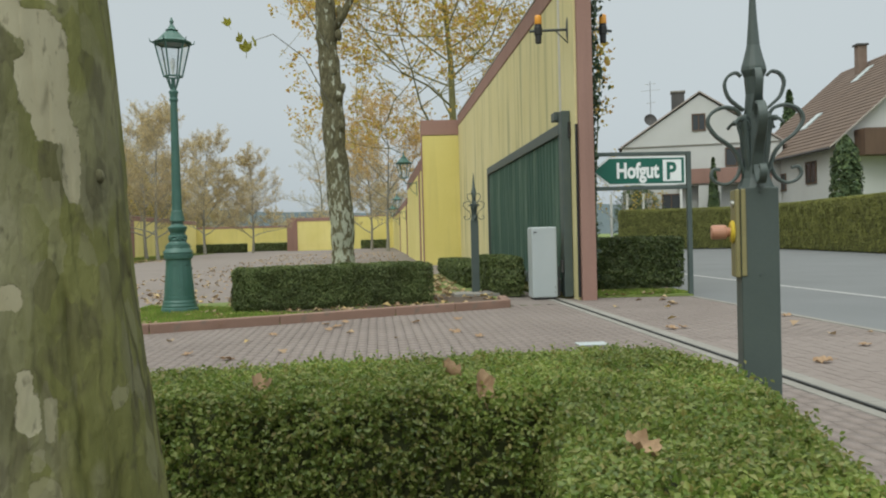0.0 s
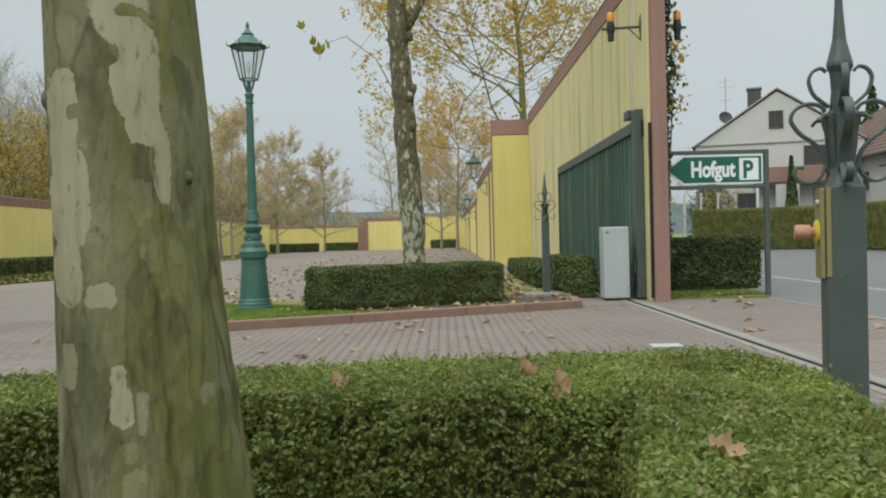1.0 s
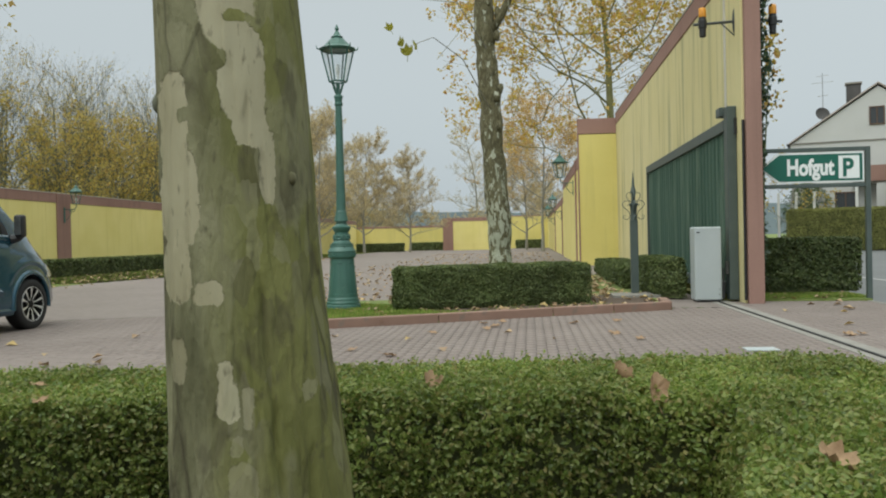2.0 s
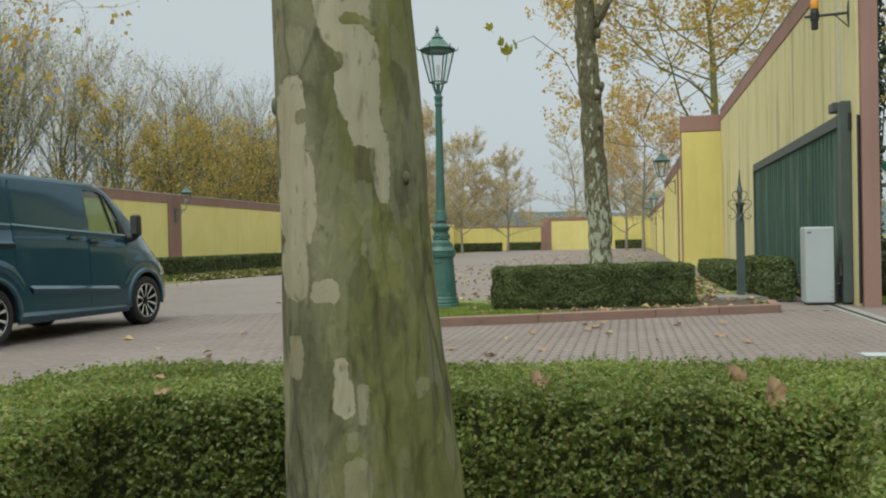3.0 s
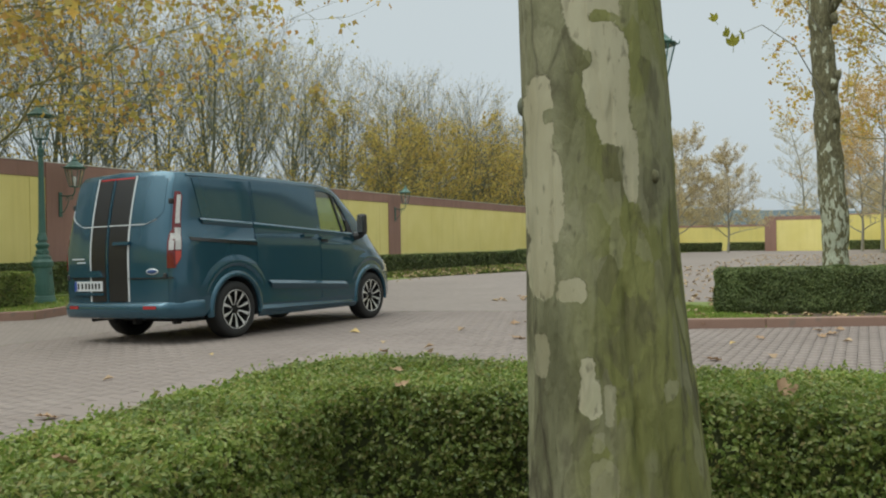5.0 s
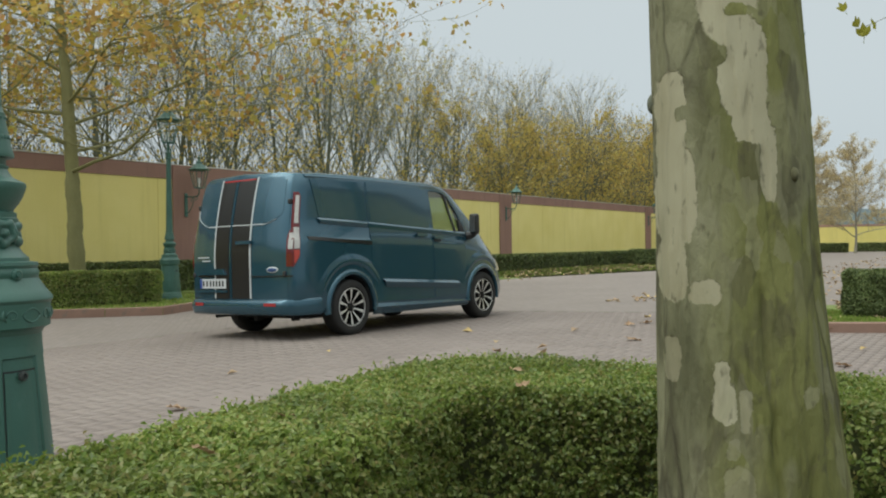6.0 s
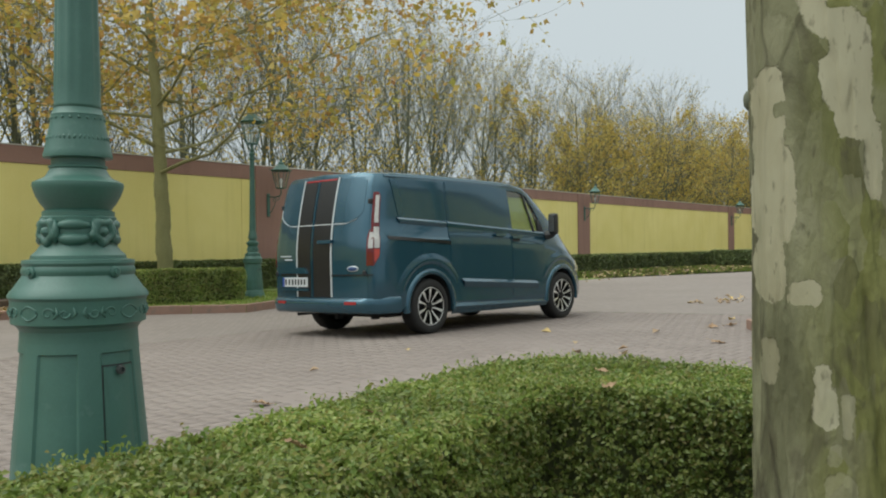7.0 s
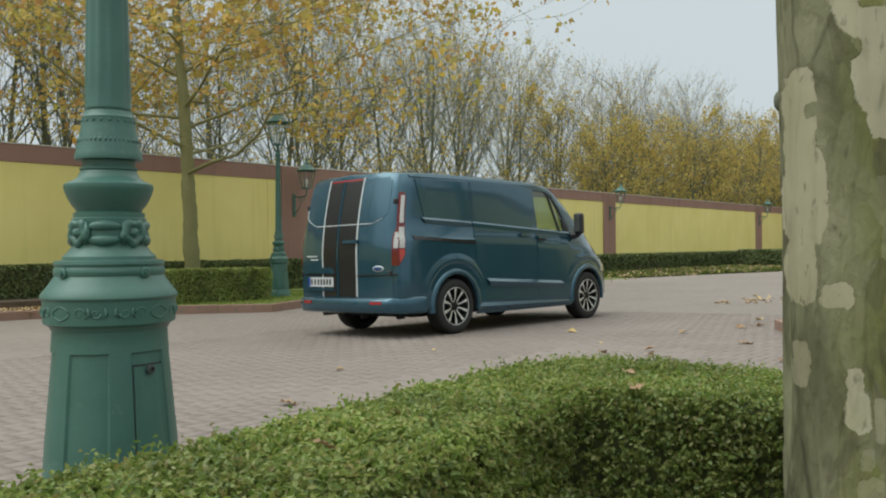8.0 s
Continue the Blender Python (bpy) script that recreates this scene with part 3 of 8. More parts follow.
def courtyard_material():
    """Far paving: the same brick as the near pieces, too far off to pick apart."""
    m = material("courtyard_brick", (0.197, 0.165, 0.15), (0.262, 0.224, 0.204), rough=0.8, scale=0.35, fine=30, bump=0.15, gloss=0.35)
    n, l = m.node_tree.nodes, m.node_tree.links
    b = n["Principled BSDF"]
    old = b.inputs["Base Color"].links[0].from_socket
    tc, br, mx, mp = n.new("ShaderNodeTexCoord"), n.new("ShaderNodeTexBrick"), n.new("ShaderNodeMix"), n.new("ShaderNodeMapping")
    mp.inputs["Rotation"].default_value = (0, 0, radians(45))
    l.new(tc.outputs["Object"], mp.inputs[0])
    l.new(mp.outputs[0], br.inputs["Vector"])
    br.inputs["Scale"].default_value, br.inputs["Mortar Size"].default_value = 1.0, 0.006
    br.inputs["Brick Width"].default_value, br.inputs["Row Height"].default_value = 0.2, 0.1
    br.inputs["Color1"].default_value, br.inputs["Color2"].default_value, br.inputs["Mortar"].default_value = (1, 1, 1, 1), (0.86, 0.86, 0.86, 1), (0.78, 0.77, 0.76, 1)
    mx.data_type, mx.blend_type = "RGBA", "MULTIPLY"
    mx.inputs["Factor"].default_value = 1.0
    l.new(old, mx.inputs[6])
    l.new(br.outputs[0], mx.inputs[7])
    l.new(mx.outputs[2], b.inputs["Base Color"])
    return m


M_COURT = courtyard_material()
sheet("ground", -900, 900, -900, 900, -0.30, M_GRASS_BASE, "open grassy ground reaching to the horizon", "ground", 12, 12)
NX0, NX1, NY0, NY1 = -9.6, 2.70, 1.6, 13.0
sheet("courtyard_paving_west", -17.6, NX0, -12, 100, 0.0, M_COURT, "reddish brick paving of the courtyard", "paving", 10, 70)
sheet("courtyard_paving_north", NX0, 2.70, NY1, 100, 0.0, M_COURT, "reddish brick paving scattered with fallen leaves", "paving", 24, 60)
sheet("courtyard_paving_south", NX0, 4.98, -12, NY0, 0.0, M_COURT, "reddish brick paving behind the hedge", "paving", 24, 8)
pave_near = sheet("pavement", NX0, NX1, NY0, NY1, -0.008, M_JOINT, "reddish brick paving with sandy joints", "paving", 40, 20)
pave_out = sheet("pavement_gateway", 2.99, 4.92, NY0, 14.1, -0.008, M_JOINT, "brick paving between gate track and street", "paving")
sheet("road", 5.0, 20.5, -60, 160, -0.03, M_ASPHALT, "grey asphalt street beside the courtyard", "road")
sheet("road_north_part", 20.5, 23.5, 34, 160, -0.032, M_ASPHALT, "grey asphalt of the widening street", "road")
for y0, y1 in ((3.0, 80.0),):
    sheet("road_marking", 7.42, 7.56, y0, y1, -0.026, M_LINE, "worn white line on the street", "road marking")
boxed("road_edge_kerb", (4.92, 5.0, NY0, 14.1, -0.1, 0.004), M_CONCRETE)
tagged(bpy.data.objects["road_edge_kerb"], "flush concrete edging along the street", "kerb", kind="structure")

# gate track: two concrete strips with a dark steel rail between them
track = thing("gate_track", "steel gate rail set in pale concrete strips", "gate track", kind="structure")
for i in range(11):
    y0 = 1.6 + i * 1.15
    boxed("concrete_strip", (2.705, 2.79, y0, y0 + 1.144, -0.1, 0.004), M_CONCRETE, track, bevel=0.004)
    boxed("concrete_strip", (2.86, 2.985, y0, y0 + 1.144, -0.1, 0.004), M_CONCRETE, track, bevel=0.004)
boxed("rail", (2.795, 2.855, 1.6, 14.2, -0.1, -0.004), M_RAIL, track, "dark steel gate rail")
boxed("rail_head", (2.815, 2.835, 1.6, 14.2, -0.1, 0.012), M_RAIL, track)


# ---- raised beds with red kerb stones ----
def kerb_line(name, pts, label, h=0.15, w=0.12, stone=1.2):
    ob = thing(name, label, "kerb", kind="structure")
    for (x0, y0), (x1, y1) in zip(pts, pts[1:]):
        d = math.hypot(x1 - x0, y1 - y0)
        k = max(1, round(d / stone))
        for i in range(k):
            a = i / k
            bm = bmesh.new()
            box(bm, 0.004, d / k - 0.004, -0.008, w, -0.1, h + random.uniform(-0.004, 0.004), bevel=0.012, seg=2)
            s = part("kerb_stone", bm, M_KERB, ob)
            s.matrix_basis = pose(x0 + (x1 - x0) * a, y0 + (y1 - y0) * a, fall(x0 + (x1 - x0) * a, y0), 0, 0, math.degrees(math.atan2(y1 - y0, x1 - x0)))
    return ob


def bed(name, outline, z, mat, label):
    bm = bmesh.new()
    prism(bm, outline, -0.3, z)
    return tagged(part(name, bm, mat), label, "planting bed", kind="structure")


ISLAND = [(-3.45, 10.2), (-2.62, 10.5), (-1.2, 11.15), (0.25, 11.88), (1.9, 12.62), (1.96, 13.5), (1.98, 24.0), (1.0, 24.0), (0.9, 17.0), (-2.2, 15.2), (-3.5, 14.9), (-3.9, 13.4), (-3.85, 10.9)]
bed("planting_bed", ISLAND, 0.03, M_GRASS_BASE, "raised grass bed with soil round the hedge")
kerb_line("kerb", [(-3.85, 10.9), (-3.45, 10.2), (-2.62, 10.5), (-1.2, 11.15), (0.25, 11.88), (1.9, 12.62), (1.96, 13.5)], "low red kerb stones edging the grass bed", h=0.115)
bed("soil_strip_east", [(-0.95, 11.5), (0.2, 12.05), (1.72, 12.73), (1.82, 13.5), (1.86, 15.5), (0.95, 15.5), (0.9, 13.7), (-1.6, 12.7)], 0.036, M_SOIL, "dark soil with leaves between kerb and hedge block")
ISLAND2 = [(-15.4, 5.7), (-15.1, 7.3), (-14.1, 9.2), (-12.85, 10.67), (-13.3, 11.85), (-14.3, 13.9), (-15.8, 14.6), (-16.9, 12.5), (-16.9, 5.0)]
bed("planting_bed_west", ISLAND2, -0.02, M_GRASS_BASE, "raised grass bed under the lamp post and plane tree")
kerb_line("kerb_west", [(-15.4, 5.7), (-15.1, 7.3), (-14.1, 9.2), (-12.85, 10.67), (-13.3, 11.85), (-14.3, 13.9)], "low brown kerb stones edging the bed")
VERGE = [(-18.0, -10), (-16.9, -10), (-16.9, 14.0), (-14.6, 18.0), (-13.0, 23.4), (-12.4, 27.0), (-11.0, 32.8), (-12.5, 45.0), (-14.5, 70.0), (-14.5, 86), (-18.0, 86)]
bed("verge", VERGE, 0.0, M_GRASS_BASE, "leaf-strewn grass verge along the yellow wall")
bed("soil_strip", [(-17.4, -8), (-16.3, -8), (-16.3, 10.5), (-17.4, 10.5)], 0.10, M_SOIL, "bare soil strip covered with brown fallen leaves")
bed("hedge_bed", [(-1.4, -1.5), (0.8, -1.5), (0.95, 2.9), (-1.85, 2.65)], 0.03, M_SOIL, "dark soil inside the clipped hedge")
bed("street_verge", [(3.45, 13.95), (5.0, 13.75), (5.05, 17.5), (3.45, 17.5)], 0.03, M_GRASS_BASE, "grass strip by the street sign")
bed("street_bed", [(3.45, 17.5), (4.98, 17.5), (4.98, 100), (3.45, 100)], 0.02, M_GRASS_BASE, "grass behind the courtyard wall along the street")


# ---- walls ----
def wall_run(name, label, x0, x1, y0, y1, h, cap, mat, posts=(), post_mat=None, face=1, panel=2.4):
    """A rendered wall with painted coping band; pieces butt end to end. Runs along y."""
    ob = thing(name, label, "wall", kind="structure")
    bm = bmesh.new()
    n = max(1, round((y1 - y0) / panel))
    d = (y1 - y0) / n
    bm.free()
    for i in range(n):
        boxed("wall_panel", (x0, x1, y0 + i * d + 0.004, y0 + (i + 1) * d - 0.004, -0.1, h - cap), mat, ob, bevel=0.004)
    boxed("coping", (x0 - 0.02, x1 + 0.02, y0, y1, h - cap, h), M_CAP, ob, "brown painted coping band", bevel=0.01)
    boxed("coping_flashing", (x0 - 0.035, x1 + 0.035, y0, y1, h, h + 0.025), M_PIPE, ob, "pale metal coping flashing", bevel=0.006)
    for a, b in posts:
        boxed("pilaster", (x0 - 0.05 if face < 0 else x1, x0 if face < 0 else x1 + 0.05, a, b, -0.1, h - 0.002), M_CAP, ob, "brown painted pilaster")
    return ob


wall_run("wall_west", "long yellow rendered wall with brown coping and pilasters", -18.25, -18.0, -14, 92, 3.15, 0.36, M_YELLOW, [(-1.6, -0.7), (15.35, 16.65), (32.5, 33.5), (50.1, 51.0), (67.5, 68.4)], face=1)
wall_run("wall_gate", "tall pale yellow wall with brown coping and rain streaks", 3.13, 3.37, 13.62, 32.5, 5.42, 0.37, M_YELLOW2, panel=6.4)
bm = bmesh.new()
box(bm, 3.165, 3.39, 13.50, 13.62, -0.05, 5.46, bevel=0.006)
tagged(part("wall_gate_end", bm, M_CAP), "brown painted end of the tall yellow wall", "wall", kind="structure")
ob = thing("wall_return", "yellow wall return with brown coping", "wall", kind="structure")
boxed("wall_body", (1.80, 3.15, 32.5, 32.75, -0.05, 4.72), M_YELLOW3, ob)
boxed("coping", (1.78, 3.15, 32.48, 32.77, 4.74, 5.28), M_CAP, ob, "brown painted coping band")
boxed("wall_edge", (1.76, 1.80, 32.48, 32.75, -0.05, 5.28), M_CAP, ob)
wall_run("wall_east", "yellow courtyard wall stepping down with brown coping", 1.80, 2.06, 32.76, 48.0, 3.95, 0.4, M_YELLOW, [(34.6, 35.0)], face=-1, panel=5)
wall_run("wall_east_far", "lower far stretch of yellow courtyard wall", 1.9, 2.15, 48.0, 95.0, 3.3, 0.35, M_YELLOW, [(52.0, 52.6), (66.0, 66.6)], face=-1, panel=6)


def cross_wall(name, label, x0, x1, y, h, cap, mat, posts=()):
    ob = thing(name, label, "wall", kind="structure")
    boxed("wall_body", (x0, x1, y, y + 0.25, -0.1, h - cap), mat, ob)
    boxed("coping", (x0, x1, y - 0.02, y + 0.27, h - cap, h), M_CAP, ob, "brown painted coping band")
    for a, b in posts:
        boxed("pilaster", (a, b, y - 0.06, y - 0.021, -0.1, h - 0.002), M_CAP, ob, "brown painted pilaster")
    return ob


cross_wall("wall_north", "far yellow wall closing the courtyard", -8.4, -3.3, 86.5, 3.15, 0.34, M_YELLOW, [(-8.4, -7.4)])
cross_wall("wall_north_east", "far yellow wall in the corner behind a low hedge", -3.3, 1.9, 93.0, 3.4, 0.1, M_YELLOW3)
cross_wall("wall_north_west", "lower far yellow wall behind young trees", -18.0, -8.4, 92.0, 2.55, 0.2, M_YELLOW3)
cross_wall("wall_south", "plain yellow wall closing the courtyard behind", -18.0, 3.0, -12.3, 3.15, 0.36, M_YELLOW)


# ---- clipped hedges ----
def in_poly(px, py, poly):
    inside = np.zeros(len(px), bool)
    for (x0, y0), (x1, y1) in zip(poly, poly[1:] + poly[:1]):
        c = (y0 > py) != (y1 > py)
        inside ^= c & (px < (x1 - x0) * (py - y0) / ((y1 - y0) or 1e-9) + x0)
    return inside


def hedge(name, label, poly, z0, z1, size, density, mat, seed=1, rough=0.025, core=0.06, group="", tuft=0.0, width=0.36, sprig=0):
    """A clipped hedge over a plan outline (counter-clockwise): a dark twiggy core under a skin of small leaves."""
    rs = np.random.RandomState(seed)
    ob = thing(name, label, "hedge", group=group)
    P, N = [], []
    xs, ys = [p[0] for p in poly], [p[1] for p in poly]
    area = (max(xs) - min(xs)) * (max(ys) - min(ys))
    k = int(area * density * 1.15)
    px, py = rs.uniform(min(xs), max(xs), k), rs.uniform(min(ys), max(ys), k)
    ok = in_poly(px, py, poly)
    px, py = px[ok], py[ok]
    edge = np.full(len(px), 9.0)
    for (x0, y0), (x1, y1) in zip(poly, poly[1:] + poly[:1]):
        dx, dy = x1 - x0, y1 - y0
        tt = np.clip(((px - x0) * dx + (py - y0) * dy) / (dx * dx + dy * dy), 0, 1)
        edge = np.minimum(edge, np.hypot(px - x0 - tt * dx, py - y0 - tt * dy))
    rnd = 0.065 if z1 - z0 < 1.2 else 0.2
    rim = np.clip(1 - edge / rnd, 0, 1) ** 2 * rnd * 0.55
    wob = np.array([noise.noise((a * 3.1, b * 3.1, seed)) * 0.022 + noise.noise((a * 9, b * 9, seed)) * 0.014 for a, b in zip(px, py)])
    P.append(np.stack([px, py, z1 - rim + wob - np.abs(rs.normal(0, rough, len(px))) + rough * 0.6], 1))
    N.append(np.tile([0, 0, 1.3], (len(px), 1)))
    for (x0, y0), (x1, y1) in zip(poly, poly[1:] + poly[:1]):
        d = math.hypot(x1 - x0, y1 - y0)
        kk = int(d * (z1 - z0) * density)
        a, z = rs.uniform(0, 1, kk), rs.uniform(0, 1, kk) ** 0.85
        nx, ny = (y1 - y0) / d, -(x1 - x0) / d
        off = -np.clip(z * (z1 - z0) - (z1 - z0 - rnd), 0, rnd) ** 2 / rnd * 0.5 - np.clip(0.12 - z * (z1 - z0), 0, 1) * 0.5
        sx, sy, sz = x0 + (x1 - x0) * a, y0 + (y1 - y0) * a, z0 + z * (z1 - z0)
        off = off + np.array([noise.noise((q * 4, w * 4, e * 4)) * 0.04 + noise.noise((q * 11, w * 11, e * 11)) * 0.025 for q, w, e in zip(sx, sy, sz)]) - np.abs(rs.normal(0, rough, kk)) + rough * 0.5
        P.append(np.stack([sx + nx * off, sy + ny * off, sz], 1))
        N.append(np.tile([nx, ny, 0.45], (kk, 1)))
    if tuft:
        kk = int(area * tuft)
        sx, sy = rs.uniform(min(xs), max(xs), kk), rs.uniform(min(ys), max(ys), kk)
        ok = in_poly(sx, sy, poly)
        sx, sy = sx[ok], sy[ok]
        ht = rs.uniform(0.006, 0.05, len(sx))
        SP, SN = [], []
        for f in np.linspace(0.0, 1.0, 7):
            SP.append(np.stack([sx + rs.normal(0, 0.008, len(sx)), sy + rs.normal(0, 0.008, len(sx)), z1 - 0.012 + ht * f], 1))
            SN.append(np.stack([rs.normal(0, 0.8, len(sx)), rs.normal(0, 0.8, len(sx)), np.full(len(sx), 0.7)], 1))
        leaves("young_growth", np.concatenate(SP), np.concatenate(SN), size * rs.uniform(0.7, 1.2, len(sx) * 7), M_BOX_TIP, ob, seed=seed + 50, jitter=0.5, width=width)
    P, N = np.concatenate(P), np.concatenate(N)
    if sprig:
        # shoots: each seat carries a short twig with leaves set round it
        P, N = P[::sprig], N[::sprig]
        U = N + rs.normal(0, 0.45, N.shape)
        U /= np.linalg.norm(U, axis=1, keepdims=True)
        reach = rs.uniform(0.012, 0.042, (len(P), 1))
        PP, NN = [], []
        for j in range(sprig):
            f = (j + 0.5) / sprig
            out = rs.normal(0, 1, P.shape)
            out -= U * (out * U).sum(1, keepdims=True)
            out /= np.linalg.norm(out, axis=1, keepdims=True) + 1e-9
            PP.append(P + U * reach * (f - 0.62) + out * size * 0.42)
            NN.append(U * 1.3 + out * (0.9 - 0.5 * f))
        P, N = np.concatenate(PP), np.concatenate(NN)
    leaves("foliage", P, N, size * rs.uniform(0.7, 1.25, len(P)), mat, ob, seed=seed, jitter=0.55, width=width)
    # core, drawn in from the skin
    inner = []
    m = len(poly)
    for i in range(m):
        (ax, ay), (bx, by), (qx, qy) = poly[i - 1], poly[i], poly[(i + 1) % m]
        l1, l2 = math.hypot(bx - ax, by - ay), math.hypot(qx - bx, qy - by)
        n1, n2 = (-(by - ay) / l1, (bx - ax) / l1), (-(qy - by) / l2, (qx - bx) / l2)
        s = max(0.35, 1 + n1[0] * n2[0] + n1[1] * n2[1])
        inner.append((bx + (n1[0] + n2[0]) / s * core, by + (n1[1] + n2[1]) / s * core))
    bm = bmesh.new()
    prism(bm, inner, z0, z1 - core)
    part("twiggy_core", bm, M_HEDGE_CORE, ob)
    return ob


def rect(x0, x1, y0, y1):
    return [(x0, y0), (x1, y0), (x1, y1), (x0, y1)]


FRONT = [(0.26, -0.8), (0.62, -0.8), (0.70, 0.9), (0.86, 1.55), (0.98, 2.05), (1.06, 2.5), (1.0, 3.12), (0.04, 3.08), (-0.64, 2.96), (-1.85, 2.85), (-1.98, 2.6), (-1.9, 1.6), (-1.83, 0.75), (-1.7, -0.6), (-1.2, -0.6), (-1.22, 0.9), (-1.36, 1.5), (-1.46, 2.12), (-1.05, 2.4), (-0.4, 2.36), (0.475, 2.32), (0.31, 1.5)]
hedge("clipped_hedge", "low clipped box hedge with a few brown leaves on top", FRONT, 0.02, 0.622, 0.0165, 29000, M_BOX, seed=3, rough=0.022, core=0.06, tuft=620, width=0.29, sprig=6)
IH = [(-1.98, 12.55), (0.87, 13.68), (0.55, 14.75), (-2.12, 13.7)]
hedge("low_hedge", "dark clipped hedge block in the grass bed", IH, 0.01, 0.635, 0.029, 6200, M_BOX_DARK, seed=5, group="clipped hedges")
hedge("low_hedge", "dark olive clipped hedge in front of the open gate", [(1.93, 14.75), (2.42, 14.5), (2.46, 17.0), (1.96, 17.0)], 0.02, 0.66, 0.040, 2900, M_BOX_DARK, seed=6, group="clipped hedges")
hedge("low_hedge", "dark olive clipped hedge along the gate", rect(1.68, 2.45, 17.2, 24.0), 0.03, 0.45, 0.045, 1900, M_BOX_DARK, seed=7, group="clipped hedges")
hedge("low_hedge", "dark clipped hedge behind the sign on the street side", rect(3.72, 5.2, 14.75, 15.7), 0.08, 0.93, 0.05, 2200, M_BOX_DEEP, seed=8, group="clipped hedges")
hedge("low_hedge", "clipped hedge beside the lamp post and plane tree", [(-14.9, 8.8), (-14.55, 9.6), (-14.2, 11.8), (-14.9, 12.0), (-15.3, 9.9), (-15.6, 9.0)], -0.08, 0.62, 0.04, 3400, M_BOX, seed=9, group="clipped hedges")
hedge("wall_hedge", "long low clipped hedge at the foot of the yellow wall", rect(-17.9, -17.1, -6, 26), -0.1, 0.72, 0.07, 700, M_BOX_DARK, seed=10, group="wall hedges")
hedge("wall_hedge", "long low clipped hedge at the foot of the yellow wall", [(-17.6, 26.3), (-16.8, 26.3), (-16.0, 48.0), (-16.9, 48.0)], -0.05, 0.63, 0.09, 420, M_BOX_DARK, seed=11, group="wall hedges")
hedge("wall_hedge", "short clipped hedge standing forward of the wall", rect(-15.6, -12.6, 41.0, 42.2), 0.05, 0.72, 0.09, 500, M_BOX_DARK, seed=12, group="wall hedges")
hedge("wall_hedge", "far low hedge before the courtyard wall", rect(-16.5, -12.0, 84.0, 85.2), 0.0, 0.8, 0.14, 160, M_BOX_DARK, seed=13, group="wall hedges")
hedge("wall_hedge", "far low hedge before the courtyard wall", rect(-12.0, -8.6, 89.5, 90.5), 0.0, 0.8, 0.14, 160, M_BOX_DARK, seed=14, group="wall hedges")
hedge("wall_hedge", "far low hedge in the courtyard corner", rect(-1.4, 1.4, 90.5, 91.5), 0.0, 0.85, 0.14, 160, M_BOX_DARK, seed=15, group="wall hedges")
hedge("street_hedge", "tall trimmed yellow-green hedge across the street", [(17.5, 20.0), (19.0, 32.0), (20.3, 42.5), (19.2, 48.3), (13.9, 49.9), (14.2, 51.2), (20.3, 49.6), (21.9, 43.0), (20.6, 31.6), (19.1, 20.0)][::-1], 0.0, 2.27, 0.055, 1150, M_BEECH, seed=16, rough=0.03, core=0.12)


# ---- lamp posts ----
LAMP_PROFILE = [(0.265, 0.0), (0.27, 0.03), (0.262, 0.075), (0.25, 0.085), (0.252, 0.11), (0.24, 0.14), (0.238, 0.165), (0.226, 0.19), (0.212, 0.40), (0.182, 0.74), (0.181, 0.775), (0.19, 0.79), (0.207, 0.80), (0.209, 0.875), (0.216, 0.885), (0.214, 0.895), (0.198, 0.915), (0.178, 0.945), (0.172, 0.955), (0.175, 0.965), (0.175, 0.975), (0.170, 0.985), (0.174, 0.995), (0.172, 1.005), (0.148, 1.008), (0.146, 1.02), (0.13, 1.035), (0.117, 1.055), (0.117, 1.146), (0.112, 1.15), (0.112, 1.165), (0.102, 1.17), (0.105, 1.178), (0.117, 1.193), (0.129, 1.215), (0.1375, 1.238), (0.1412, 1.252), (0.139, 1.262), (0.129, 1.268), (0.111, 1.276), (0.101, 1.283), (0.092, 1.298), (0.087, 1.308), (0.091, 1.312), (0.091, 1.318), (0.083, 1.321), (0.083, 1.342), (0.1066, 1.345), (0.1075, 1.354), (0.103, 1.37), (0.086, 1.455), (0.083, 1.475), (0.084, 1.488), (0.078, 1.495), (0.074, 1.51), (0.072, 1.522), (0.066, 1.80), (0.055, 2.60), (0.05, 3.05), (0.05, 3.10), (0.062, 3.11), (0.062, 3.14), (0.052, 3.16), (0.062, 3.22), (0.072, 3.245), (0.06, 3.26), (0.03, 3.29), (0.03, 3.42), (0.045, 3.45)]


def lamp_wave(r, z, a):
    if 0.2 < z < 0.76:
        return r * (0.962 if math.cos(6 * a) > -0.35 and 0.245 < z < 0.705 else 1.0)
    if 0.81 < z < 0.87:
        return r * (1 + 0.003 * math.sin(19 * a) * math.cos(11 * a + 2))
    if 1.53 < z < 3.0:
        return r * (1 + 0.035 * math.cos(12 * a))
    return r


